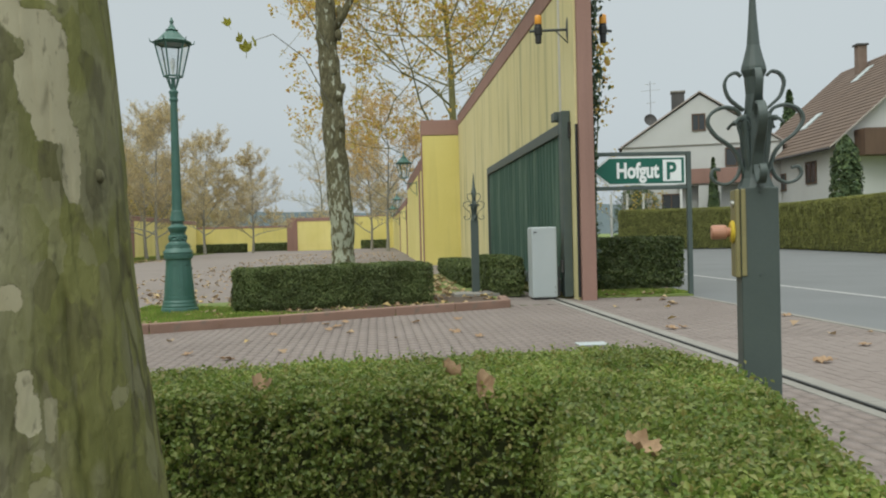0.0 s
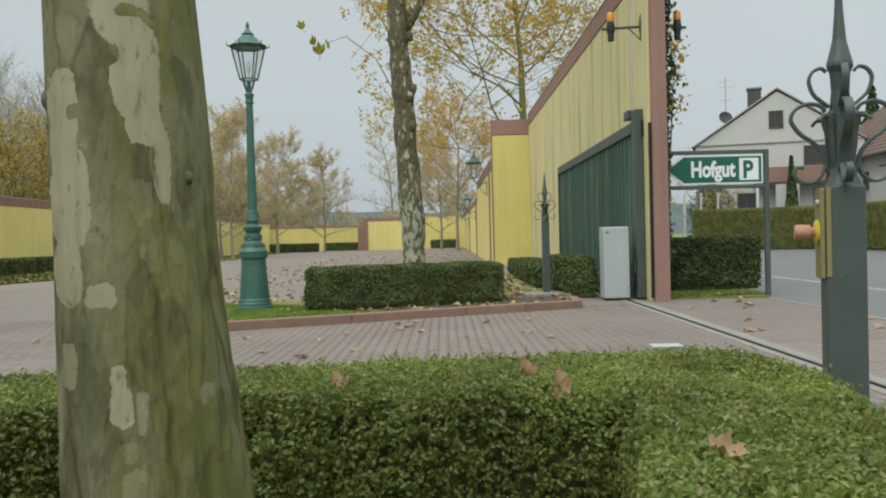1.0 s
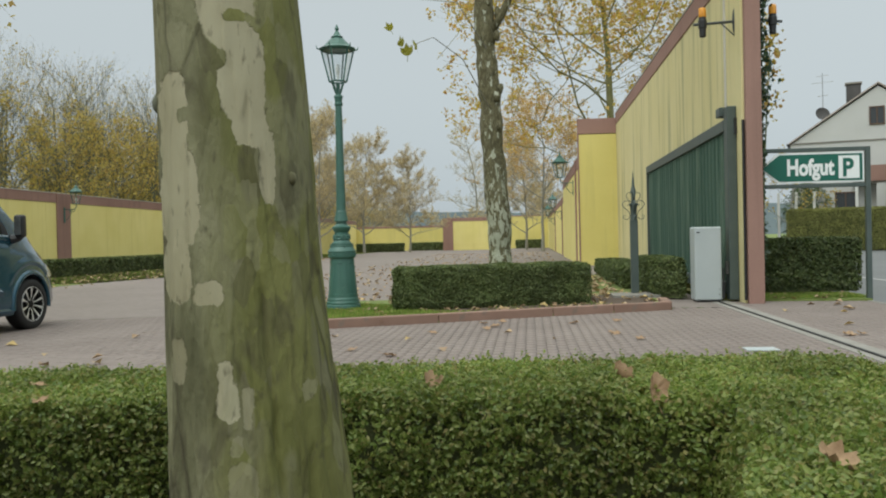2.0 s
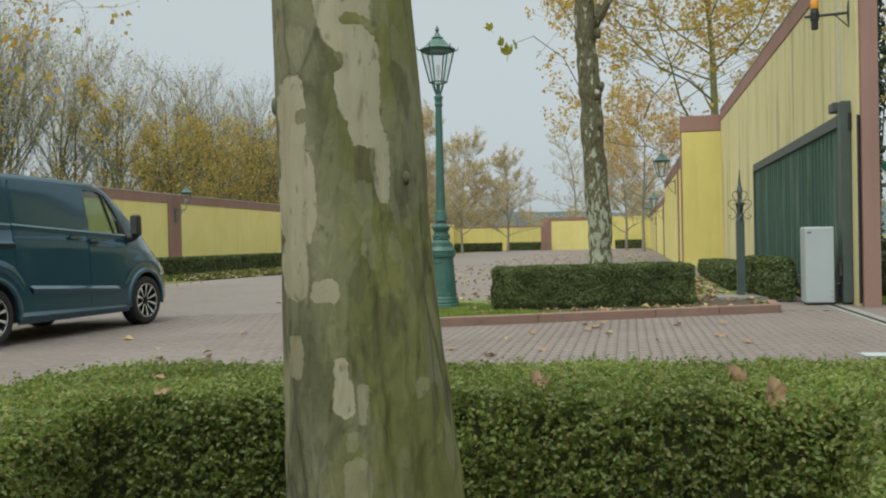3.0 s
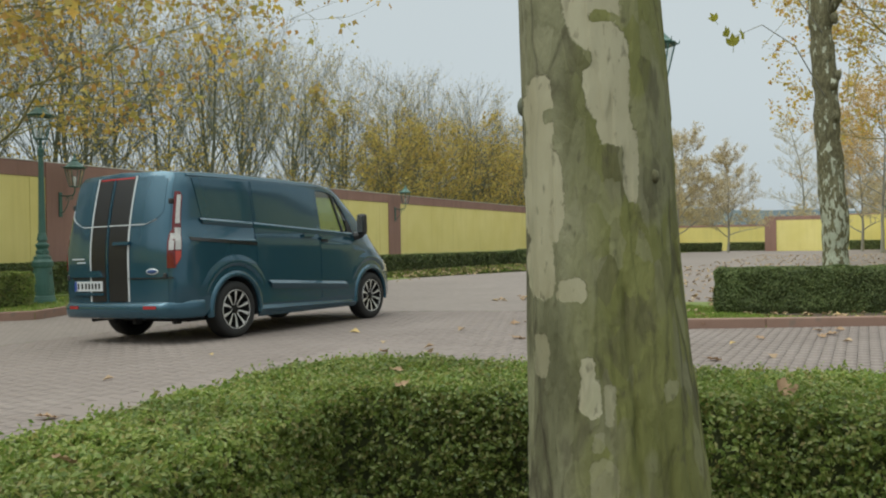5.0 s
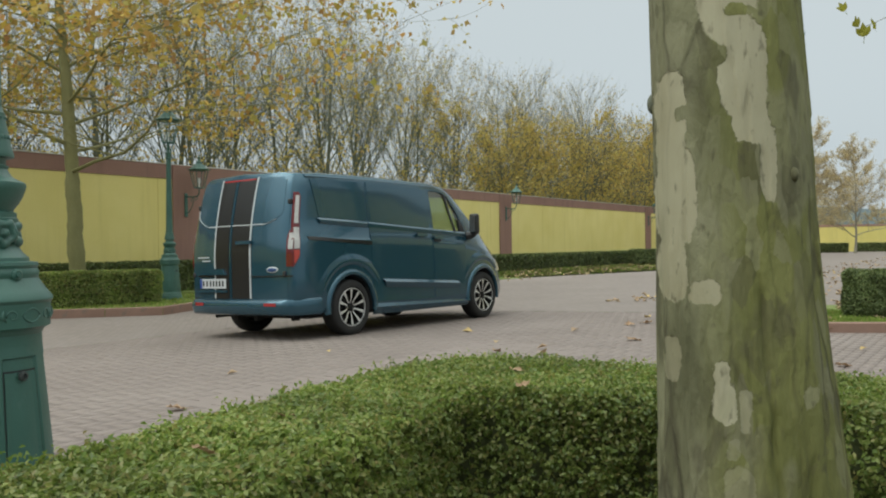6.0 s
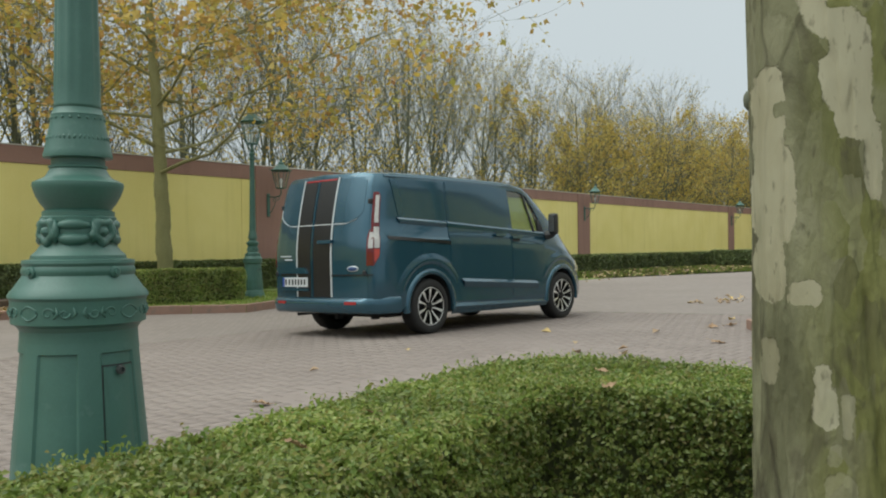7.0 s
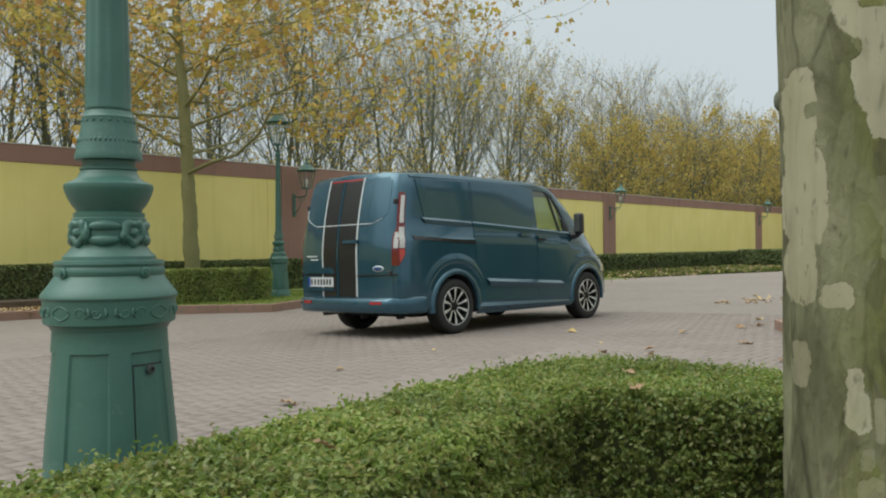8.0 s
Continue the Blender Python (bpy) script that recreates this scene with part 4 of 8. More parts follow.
def lantern(parent, z, s=1.0):
    """A six-sided lantern: base ring, glazing bars, panes, tent roof with finial."""
    r0, r1, h = 0.125 * s, 0.235 * s, 0.45 * s
    bm = bmesh.new()
    for i in range(6):
        a = math.radians(60 * i)
        c, d = math.cos(a), math.sin(a)
        tube(bm, [(r0 * c, r0 * d, z), (r1 * c, r1 * d, z + h)], 0.011 * s, 5)
        b = math.radians(60 * (i + 1))
        tube(bm, [(r0 * c, r0 * d, z), (r0 * math.cos(b), r0 * math.sin(b), z)], 0.013 * s, 5)
        tube(bm, [(r1 * c, r1 * d, z + h), (r1 * math.cos(b), r1 * math.sin(b), z + h)], 0.016 * s, 5)
        tube(bm, [(r1 * 1.0 * c, r1 * d, z + h), (r1 * 1.24 * c, r1 * 1.24 * d, z + h + 0.02 * s), (r1 * 1.3 * c, r1 * 1.3 * d, z + h + 0.065 * s)], [0.012 * s, 0.01 * s, 0.004 * s], 5)
    part("lantern_frame", bm, M_LAMP_GREEN, parent)
    bm = bmesh.new()
    lathe(bm, [(r, zz + z + h) for r, zz in ((0.25 * s, 0.0), (0.265 * s, 0.02 * s), (0.2 * s, 0.055 * s), (0.1 * s, 0.16 * s), (0.07 * s, 0.175 * s), (0.09 * s, 0.19 * s), (0.06 * s, 0.21 * s), (0.028 * s, 0.26 * s), (0.02 * s, 0.28 * s), (0.03 * s, 0.31 * s), (0.02 * s, 0.335 * s), (0.006 * s, 0.37 * s))], 12)
    part("lantern_roof", bm, M_LAMP_GREEN, parent)
    for i in range(6):
        bm = bmesh.new()
        a, b = math.radians(60 * i), math.radians(60 * (i + 1))
        q = [(r0 * 0.97 * math.cos(a), r0 * 0.97 * math.sin(a), z), (r0 * 0.97 * math.cos(b), r0 * 0.97 * math.sin(b), z), (r1 * 0.97 * math.cos(b), r1 * 0.97 * math.sin(b), z + h), (r1 * 0.97 * math.cos(a), r1 * 0.97 * math.sin(a), z + h)]
        bm.faces.new([bm.verts.new(Vector(p)) for p in q])
        part("pane", bm, M_GLASS, parent).visible_shadow = False
    bm = bmesh.new()
    lathe(bm, [(0.018 * s, z), (0.018 * s, z + 0.1 * s), (0.03 * s, z + 0.13 * s), (0.034 * s, z + 0.2 * s), (0.02 * s, z + 0.25 * s)], 10)
    part("bulb", bm, M_SIGN_WHITE, parent, "frosted white bulb")


def lamp_post(at, turn, label, scale=1.0, n=48, head=-30, slim=1.0):
    ob = thing("lamp_post", label, "street lamp", at, turn, group="cast-iron lamp posts")
    prof = []
    for (r, z), (r2, z2) in zip(LAMP_PROFILE, LAMP_PROFILE[1:]):
        steps = 8 if 0.05 < z2 - z < 0.2 else 4 if z2 - z > 0.2 else 1
        prof += [(r + (r2 - r) * i / steps, z + (z2 - z) * i / steps) for i in range(steps)]
    prof.append(LAMP_PROFILE[-1])
    bm = bmesh.new()
    low = [(r, z) for r, z in prof if z <= 0.80]
    low += [(float(np.interp(z, [p[1] for p in low], [p[0] for p in low])), z) for z in (0.243, 0.247, 0.703, 0.707)]
    lathe(bm, sorted(low, key=lambda q: q[1]), 180, wave=lamp_wave)
    part("pedestal", bm, M_LAMP_GREEN, ob, "tapered green pedestal with recessed panels", smooth=False)
    bm = bmesh.new()
    lathe(bm, [(r, z) for r, z in prof if 0.79 <= z <= 1.515], 72, wave=lamp_wave)
    part("moulded_shaft", bm, M_LAMP_GREEN, ob, "moulded bands with cast flowers", smooth=True).data.set_sharp_from_angle(angle=radians(28))
    bm = bmesh.new()
    lathe(bm, [(r, z) for r, z in prof if z >= 1.51], 48, wave=lamp_wave)
    part("pole", bm, M_LAMP_GREEN, ob, smooth=True)
    front = radians(head)
    for i in range(4):
        a = front + radians(36 + 90 * i)
        bm = bmesh.new()
        lathe(bm, [(0.046, 0.0), (0.047, 0.008), (0.038, 0.017), (0.026, 0.019), (0.02, 0.012), (0.015, 0.011), (0.012, 0.02), (0.004, 0.024)], 40, wave=lambda r, z, q: r * (1 + 0.13 * math.cos(5 * q) * min(1, r / 0.03)))
        bmesh.ops.transform(bm, matrix=pose(0.112 * math.cos(a), 0.112 * math.sin(a), 1.098, 0, 0, math.degrees(a)) @ pose(0, 0, 0, 0, 90, 0), verts=bm.verts)
        part("rosette", bm, M_LAMP_GREEN, ob, smooth=True)
        bm = bmesh.new()
        for dz, w, lift in ((0.018, 0.019, 0.0), (-0.02, 0.021, 0.0)):
            pts = [(a + radians(q), 1.098 + dz + 0.010 * math.cos(radians((q - 45) * 3.4)) * (1 if dz < 0 else -1) * -0.6) for q in range(17, 76, 5)]
            tube(bm, [(0.110 * math.cos(q), 0.110 * math.sin(q), z) for q, z in pts], [w * (0.45 + 0.55 * math.sin(math.pi * (j + 0.5) / len(pts))) for j in range(len(pts))], 10)
        for sgn in (17, 73):
            q = a + radians(sgn)
            tube(bm, [(0.118 * math.cos(q), 0.118 * math.sin(q), 1.135), (0.124 * math.cos(q + 0.05), 0.124 * math.sin(q + 0.05), 1.10), (0.118 * math.cos(q), 0.118 * math.sin(q), 1.062)], [0.006, 0.012, 0.008], 8)
        part("garland", bm, M_LAMP_GREEN, ob, "cast leaf garland between the flowers", smooth=True)
        bm = bmesh.new()
        lathe(bm, [(0.0205, 0.0), (0.019, 0.008), (0.013, 0.011), (0.009, 0.010), (0.008, 0.016)], 12)
        bmesh.ops.transform(bm, matrix=pose(0.171 * math.cos(a), 0.171 * math.sin(a), 0.966, 0, 0, math.degrees(a)) @ pose(0, 0, 0, 0, 90, 0), verts=bm.verts)
        part("bolt", bm, M_LAMP_GREEN, ob)
        # scrollwork in low relief on the lower band
        bm = bmesh.new()

        def onband(q, z, lift=0.0):
            r = 0.2075 + lift
            return (r * math.cos(q), r * math.sin(q), z)

        c = a + radians(8)
        tube(bm, [onband(c + radians(9.5 * (abs(math.cos(radians(k))) ** 1.6) * (1 if math.cos(radians(k)) > 0 else -1)), 0.838 + 0.022 * math.sin(radians(k))) for k in range(0, 361, 30)], 0.0035, 5)
        for sgn in (-1, 1):
            for off, size in ((19, 0.020), (33, 0.017)):
                pts = []
                for k in range(15):
                    th, rr = 0.55 * k, size * (1 - k / 17)
                    pts.append(onband(c + sgn * (radians(off) + rr * math.cos(th) / 0.2075), 0.838 + (1 if off == 19 else -1) * rr * math.sin(th)))
                tube(bm, pts, [0.0045 - 0.0002 * k for k in range(15)], 5)
                tube(bm, [onband(c + sgn * radians(off + 5), 0.822), onband(c + sgn * radians(off + 9), 0.838, 0.003), onband(c + sgn * radians(off + 7), 0.858)], [0.002, 0.006, 0.002], 6)
        part("band_scrollwork", bm, M_LAMP_GREEN, ob, "scrollwork cast in low relief", smooth=True)
    for i in range(20):
        q = 2 * math.pi * i / 20
        bm = bmesh.new()
        bmesh.ops.create_icosphere(bm, subdivisions=1, radius=0.0062, matrix=pose(0.082 * math.cos(q), 0.0825 * math.sin(q), 1.474))
        part("bead", bm, M_LAMP_GREEN, ob, smooth=True)
    bm = bmesh.new()
    for i in range(40):
        q = 2 * math.pi * i / 40
        tube(bm, [(0.0955 * math.cos(q), 0.0955 * math.sin(q), 1.402), (0.093 * math.cos(q + 0.05 * math.sin(7 * q)), 0.093 * math.sin(q + 0.05 * math.sin(7 * q)), 1.416)], 0.0034 + 0.001 * math.sin(5 * q), 5)
    part("bead_ring", bm, M_LAMP_GREEN, ob, smooth=True)
    # inspection door with a lock
    bm = bmesh.new()
    for s0, s1, zz0, zz1 in ((-0.062, 0.062, 0.262, 0.66),):
        v = []
        for z in (zz0, zz1):
            rr = (0.212 - (z - 0.40) * 0.088) * 0.962 + 0.004
            for yy in (s0 * (1.1 if z < 0.4 else 0.9), s1 * (1.1 if z < 0.4 else 0.9)):
                v.append((rr * math.cos(yy / rr), rr * math.sin(yy / rr), z))
        outer = [bm.verts.new(p) for p in (v[0], v[1], v[3], v[2])]
        inner_v = [bm.verts.new((p[0] * 0.95, p[1] * 0.95, p[2])) for p in (v[0], v[1], v[3], v[2])]
        bm.faces.new(outer)
        for i in range(4):
            bm.faces.new((outer[i], inner_v[i], inner_v[(i + 1) % 4], outer[(i + 1) % 4]))
    hatch = part("inspection_door", bm, M_LAMP_GREEN, ob)
    bm = bmesh.new()
    for a0, a1 in ((-0.068, -0.063), (0.063, 0.068)):
        q = []
        for z in (0.256, 0.668):
            rr = (0.212 - (z - 0.40) * 0.088) * 0.962 + 0.0025
            q.append([bm.verts.new((rr * math.cos(y * (1.1 if z < 0.4 else 0.9) / rr), rr * math.sin(y * (1.1 if z < 0.4 else 0.9) / rr), z)) for y in (a0, a1)])
        bm.faces.new((q[0][0], q[0][1], q[1][1], q[1][0]))
    for z0, z1 in ((0.256, 0.261), (0.662, 0.667)):
        q = []
        for z in (z0, z1):
            rr = (0.212 - (z - 0.40) * 0.088) * 0.962 + 0.0025
            q.append([bm.verts.new((rr * math.cos(y / rr), rr * math.sin(y / rr), z)) for y in np.linspace(-0.068, 0.068, 7) * (1.1 if z < 0.4 else 0.9)])
        for i in range(6):
            bm.faces.new((q[0][i], q[0][i + 1], q[1][i + 1], q[1][i]))
    part("door_joint", bm, M_BLACK, hatch, "dark joint round the inspection door")
    bm = bmesh.new()
    rr = 0.2
    lathe(bm, [(0.015, 0.0), (0.015, 0.011), (0.009, 0.013), (0.008, 0.006)], 14)
    bmesh.ops.transform(bm, matrix=pose(0.186, 0.0, 0.648, 0, 90, 0), verts=bm.verts)
    part("lock", bm, M_IRON, hatch, "small round steel lock")
    # cage and lantern
    bm = bmesh.new()
    for i in range(4):
        a = math.radians(45 + 90 * i)
        tube(bm, [(0.03 * math.cos(a), 0.03 * math.sin(a), 3.26), (0.075 * math.cos(a), 0.075 * math.sin(a), 3.36), (0.115 * math.cos(a), 0.115 * math.sin(a), 3.47)], 0.011, 5)
    part("lantern_bracket", bm, M_LAMP_GREEN, ob)
    lantern(ob, 3.47, 1.06)
    ob.scale = (scale * slim, scale * slim, scale)
    return ob


lamp_post((-2.85, 13.2, 0.03), 20, "green cast-iron lamp post with glass lantern on the grass bed", 0.985)
lamp_post((-2.97, 1.586, 0.0), 8, "green cast-iron lamp post with ornate base beside the hedge", 1.0, slim=1.025, head=-37.4)
lamp_post((-14.94, 12.63, -0.05), 10, "green cast-iron lamp post with glass lantern by a plane tree", 0.95)


def wall_lamp(at, turn, label, s=1.0):
    """A lantern on a scrolled wall bracket; the wall is at its back (-x)."""
    ob = thing("wall_lamp", label, "wall lamp", at, turn, group="wall lamps")
    bm = bmesh.new()
    box(bm, 0.0, 0.03, -0.05, 0.05, -0.72, -0.12, bevel=0.008)
    part("back_plate", bm, M_LAMP_GREEN, ob)
    bm = bmesh.new()
    tube(bm, [(0.02, 0, -0.2), (0.25, 0, -0.22), (0.45, 0, -0.2), (0.5, 0, -0.12), (0.5, 0, 0.0)], 0.016, 6)
    tube(bm, [(0.02, 0, -0.62), (0.12, 0, -0.6), (0.24, 0, -0.45), (0.30, 0, -0.3), (0.26, 0, -0.24), (0.2, 0, -0.28), (0.22, 0, -0.34)], 0.011, 6)
    tube(bm, [(0.3, 0, -0.22), (0.36, 0, -0.3), (0.44, 0, -0.28), (0.42, 0, -0.22)], 0.009, 6)
    part("bracket", bm, M_LAMP_GREEN, ob, "scrolled iron bracket")
    sub = thing("lantern", "", "", (0.5, 0, 0.0))
    sub.parent = ob
    lantern(sub, 0.0, s)
    return ob


wall_lamp((-17.95, 15.75, 2.56), 0, "green wall lantern on a scrolled bracket at a pilaster", 1.0)
wall_lamp((-17.95, 33.0, 2.75), 0, "green wall lantern on a scrolled bracket at a pilaster", 1.0)
wall_lamp((-17.95, 50.5, 2.75), 0, "green wall lantern on a scrolled bracket at a pilaster", 1.0)
wall_lamp((1.69, 34.8, 3.35), 180, "green wall lantern on a scrolled bracket", 1.25)
wall_lamp((1.85, 52.3, 2.75), 180, "green wall lantern on a scrolled bracket", 1.1)
wall_lamp((1.85, 66.3, 2.65), 180, "green wall lantern on a scrolled bracket", 1.1)


# ---- sliding gate, drive cabinet, beacons, sign ----
gate = thing("sliding_gate", "open sliding gate with dark green upright sheeting and steel frame", "gate")
GY0, GY1 = 13.95, 23.4
boxed("front_post", (2.985, 3.125, GY0, GY0 + 0.24, 0.03, 2.98), M_STEEL_GREEN, gate, bevel=0.008)
boxed("rear_post", (2.985, 3.11, GY1 - 0.12, GY1, 0.12, 2.80), M_STEEL_GREEN, gate, bevel=0.008)
boxed("top_rail", (2.978, 3.122, GY0 + 0.242, GY1 - 0.122, 2.62, 2.80), M_STEEL_GREEN, gate, bevel=0.008)
boxed("bottom_rail", (2.978, 3.122, GY0 + 0.242, GY1 - 0.122, 0.10, 0.30), M_STEEL_GREEN, gate, bevel=0.008)
k = 62
for i in range(k):
    y0 = GY0 + 0.245 + (GY1 - GY0 - 0.47) * i / k
    y1 = GY0 + 0.245 + (GY1 - GY0 - 0.47) * (i + 1) / k - 0.012
    boxed("sheet_board", (3.012 + 0.014 * (i % 2), 3.085, y0, y1, 0.3, 2.62), M_GATE_GREEN, gate, bevel=0.006)
boxed("guide_roller_box", (2.93, 3.05, 14.22, 14.5, 2.86, 3.0), M_STEEL_GREEN, gate, bevel=0.01)
boxed("lock_plate", (3.085, 3.128, GY0 - 0.03, GY0 + 0.05, 2.55, 2.80), M_BLACK, gate)
boxed("lower_latch", (2.93, 2.97, GY0 - 0.01, GY0 + 0.06, 0.42, 0.62), M_RAIL, gate)
bm = bmesh.new()
tube(bm, [(3.135, 13.58, 0.05), (3.135, 13.58, 2.72)], 0.022, 8)
tagged(part("gate_stop_bar", bm, M_BLACK), "thin dark upright bar at the wall end", "bar")

cab = thing("gate_drive_cabinet", "pale grey metal cabinet of the gate drive", "cabinet")
bm = bmesh.new()
box(bm, 2.455, 2.86, 13.9, 14.28, 0.03, 1.15, bevel=0.025, seg=3)
part("housing", bm, M_GALV, cab)
boxed("foot", (2.49, 2.83, 13.93, 14.25, 0.0, 0.03), M_BLACK, cab)
boxed("label_plate", (2.49, 2.54, 13.893, 13.8995, 1.06, 1.075), M_BLACK, cab, bevel=0)
for z in (0.12, 0.2):
    bm = bmesh.new()
    lathe(bm, [(0.008, 0), (0.008, 0.008)], 8)
    bmesh.ops.transform(bm, matrix=pose(2.82, 13.9, z, 90, 0, 0), verts=bm.verts)
    part("screw", bm, M_BLACK, cab)
boxed("side_switch", (2.862, 2.91, 13.95, 14.02, 0.05, 0.30), M_BLACK, cab)
boxed("drive_lever", (2.885, 2.905, 13.96, 13.99, 0.30, 0.52), M_RAIL, cab, "thin steel release lever")


def beacon(name_label, wall_at, tip):
    ob = thing("warning_beacon", name_label, "beacon", group="amber beacons")
    w, p = Vector(wall_at), Vector(tip)
    bm = bmesh.new()
    tube(bm, [w, p + (p - w).normalized() * 0.14], 0.022, 8)
    tube(bm, [w + Vector((0, 0, -0.22)), w * 0.55 + p * 0.45], 0.01, 6)
    part("arm", bm, M_IRON, ob)
    bm = bmesh.new()
    bmesh.ops.create_uvsphere(bm, u_segments=12, v_segments=8, radius=0.5, matrix=Matrix.Translation(w) @ Matrix.Diagonal((0.08, 0.08, 0.42, 1)))
    part("wall_rose", bm, M_IRON, ob, smooth=True)
    bm = bmesh.new()
    lathe(bm, [(0.04, -0.2), (0.05, -0.19), (0.053, -0.07), (0.064, -0.06), (0.066, 0.05), (0.058, 0.065), (0.056, 0.1)], 16, at=p)
    part("beacon_base", bm, M_BLACK, ob)
    bm = bmesh.new()
    lathe(bm, [(0.056, 0.1), (0.06, 0.112), (0.057, 0.215), (0.05, 0.238), (0.025, 0.25)], 16, at=p)
    part("beacon_lens", bm, M_AMBER, ob, "amber beacon lens", smooth=True)


beacon("amber beacon on an iron wall arm over the gate", (3.14, 14.0, 4.27), (2.66, 14.0, 4.25))
beacon("amber beacon on an iron wall arm on the street side", (3.41, 13.85, 4.25), (3.66, 13.85, 4.22))
bm = bmesh.new()
tube(bm, [(3.125, 14.62, 2.9), (3.125, 14.62, 5.0)], 0.028, 8)
tagged(part("conduit_pipe", bm, M_PIPE), "pale cable conduit on the yellow wall", "pipe")

sign = thing("direction_sign", "green arrow-shaped parking direction sign on a steel frame", "sign")
SY = 13.9
boxed("sign_post", (4.97, 5.045, SY - 0.035, SY + 0.035, 0.0, 2.30), M_STEEL_GREEN, sign, bevel=0.006)
boxed("upper_bar", (3.42, 4.97, SY - 0.03, SY + 0.03, 2.24, 2.30), M_STEEL_GREEN, sign, bevel=0.006)
boxed("lower_bar", (3.42, 4.97, SY - 0.03, SY + 0.03, 1.70, 1.76), M_STEEL_GREEN, sign, bevel=0.006)


def arrow_board(x0, x1, z0, z1, y0, y1, mat, name, nose):
    bm = bmesh.new()
    zc = (z0 + z1) / 2
    out = [(x0, zc), (x0 + nose, z0), (x1, z0), (x1, z1), (x0 + nose, z1)]
    a, b = [bm.verts.new((x, y0, z)) for x, z in out], [bm.verts.new((x, y1, z)) for x, z in out]
    bm.faces.new(a)
    bm.faces.new(b[::-1])
    for i in range(5):
        bm.faces.new((a[i], b[i], b[(i + 1) % 5], a[(i + 1) % 5]))
    return part(name, bm, mat, sign)


arrow_board(3.43, 4.955, 1.775, 2.225, SY - 0.018, SY + 0.012, M_SIGN_WHITE, "white_border", 0.28)
arrow_board(3.475, 4.93, 1.80, 2.20, SY - 0.023, SY - 0.0185, M_SIGN_GREEN, "green_face", 0.25)


def lettering(name, text, size, at, mat, parent, turn=(90, 0, 0), squeeze=1.0, bold=0.0):
    cu = bpy.data.curves.new(name, "FONT")
    cu.body, cu.size, cu.extrude, cu.offset = text, size, 0.0015, bold
    tmp = bpy.data.objects.new(name + "_tmp", cu)
    scene.collection.objects.link(tmp)
    me = bpy.data.meshes.new_from_object(tmp.evaluated_get(bpy.context.evaluated_depsgraph_get()))
    bpy.data.objects.remove(tmp)
    me.materials.clear()
    me.materials.append(mat)
    ob = new(name, me)
    ob.parent = parent
    ob.matrix_basis = pose(*at, *turn) @ Matrix.Diagonal((squeeze, 1, 1, 1))
    return ob


lettering("sign_text", "Hofgut", 0.335, (3.83, SY - 0.026, 1.895), M_SIGN_WHITE, sign, squeeze=0.735, bold=0.0125)
boxed("parking_field", (4.585, 4.885, SY - 0.0265, SY - 0.0235, 1.83, 2.17), M_SIGN_WHITE, sign, bevel=0)
lettering("parking_letter", "P", 0.37, (4.635, SY - 0.029, 1.868), M_SIGN_GREEN, sign, squeeze=0.85, bold=0.012)


# ---- gate posts with wrought scrolls ----
def scroll(bm, m, pts, r, n=7):
    """A forged scroll in the x-z plane, smoothed through the points."""
    out = []
    P = [Vector((x, 0, z)) for x, z in pts]
    for i in range(len(P) - 1):
        p0, p1, p2, p3 = P[max(i - 1, 0)], P[i], P[i + 1], P[min(i + 2, len(P) - 1)]
        for k in range(5):
            t = k / 5
            out.append(m @ (0.5 * ((2 * p1) + (p2 - p0) * t + (2 * p0 - 5 * p1 + 4 * p2 - p3) * t * t + (3 * p1 - p0 - 3 * p2 + p3) * t ** 3)))
    out.append(m @ P[-1])
    tube(bm, out, r, n)


def ribbon(bm, m, pts, width, thick):
    """A flat forged strip bent along (out, up) points."""
    q = [Vector((a, 0, b)) for a, b in pts]
    path = []
    for i in range(len(q) - 1):
        p0, p1, p2, p3 = q[max(i - 1, 0)], q[i], q[i + 1], q[min(i + 2, len(q) - 1)]
        for j in range(5):
            t = j / 5
            path.append(0.5 * (2 * p1 + (p2 - p0) * t + (2 * p0 - 5 * p1 + 4 * p2 - p3) * t * t + (3 * p1 - p0 - 3 * p2 + p3) * t ** 3))
    path.append(q[-1])
    rings = []
    for i, p in enumerate(path):
        d = (path[min(i + 1, len(path) - 1)] - path[max(i - 1, 0)]).normalized()
        out = Vector((-d.z, 0, d.x)) * thick / 2
        f = i / (len(path) - 1)
        w = Vector((0, width / 2 * (1 - 0.35 * f), 0))
        rings.append([bm.verts.new(m @ (p + a)) for a in (out + w * 0.85, out - w * 0.85, -w, -out - w * 0.85, -out + w * 0.85, w)])
    for a, b in zip(rings, rings[1:]):
        for k in range(6):
            bm.faces.new((a[k], a[(k + 1) % 6], b[(k + 1) % 6], b[k]))
    bm.faces.new(rings[0])
    bm.faces.new(rings[-1])
    bmesh.ops.recalc_face_normals(bm, faces=bm.faces)


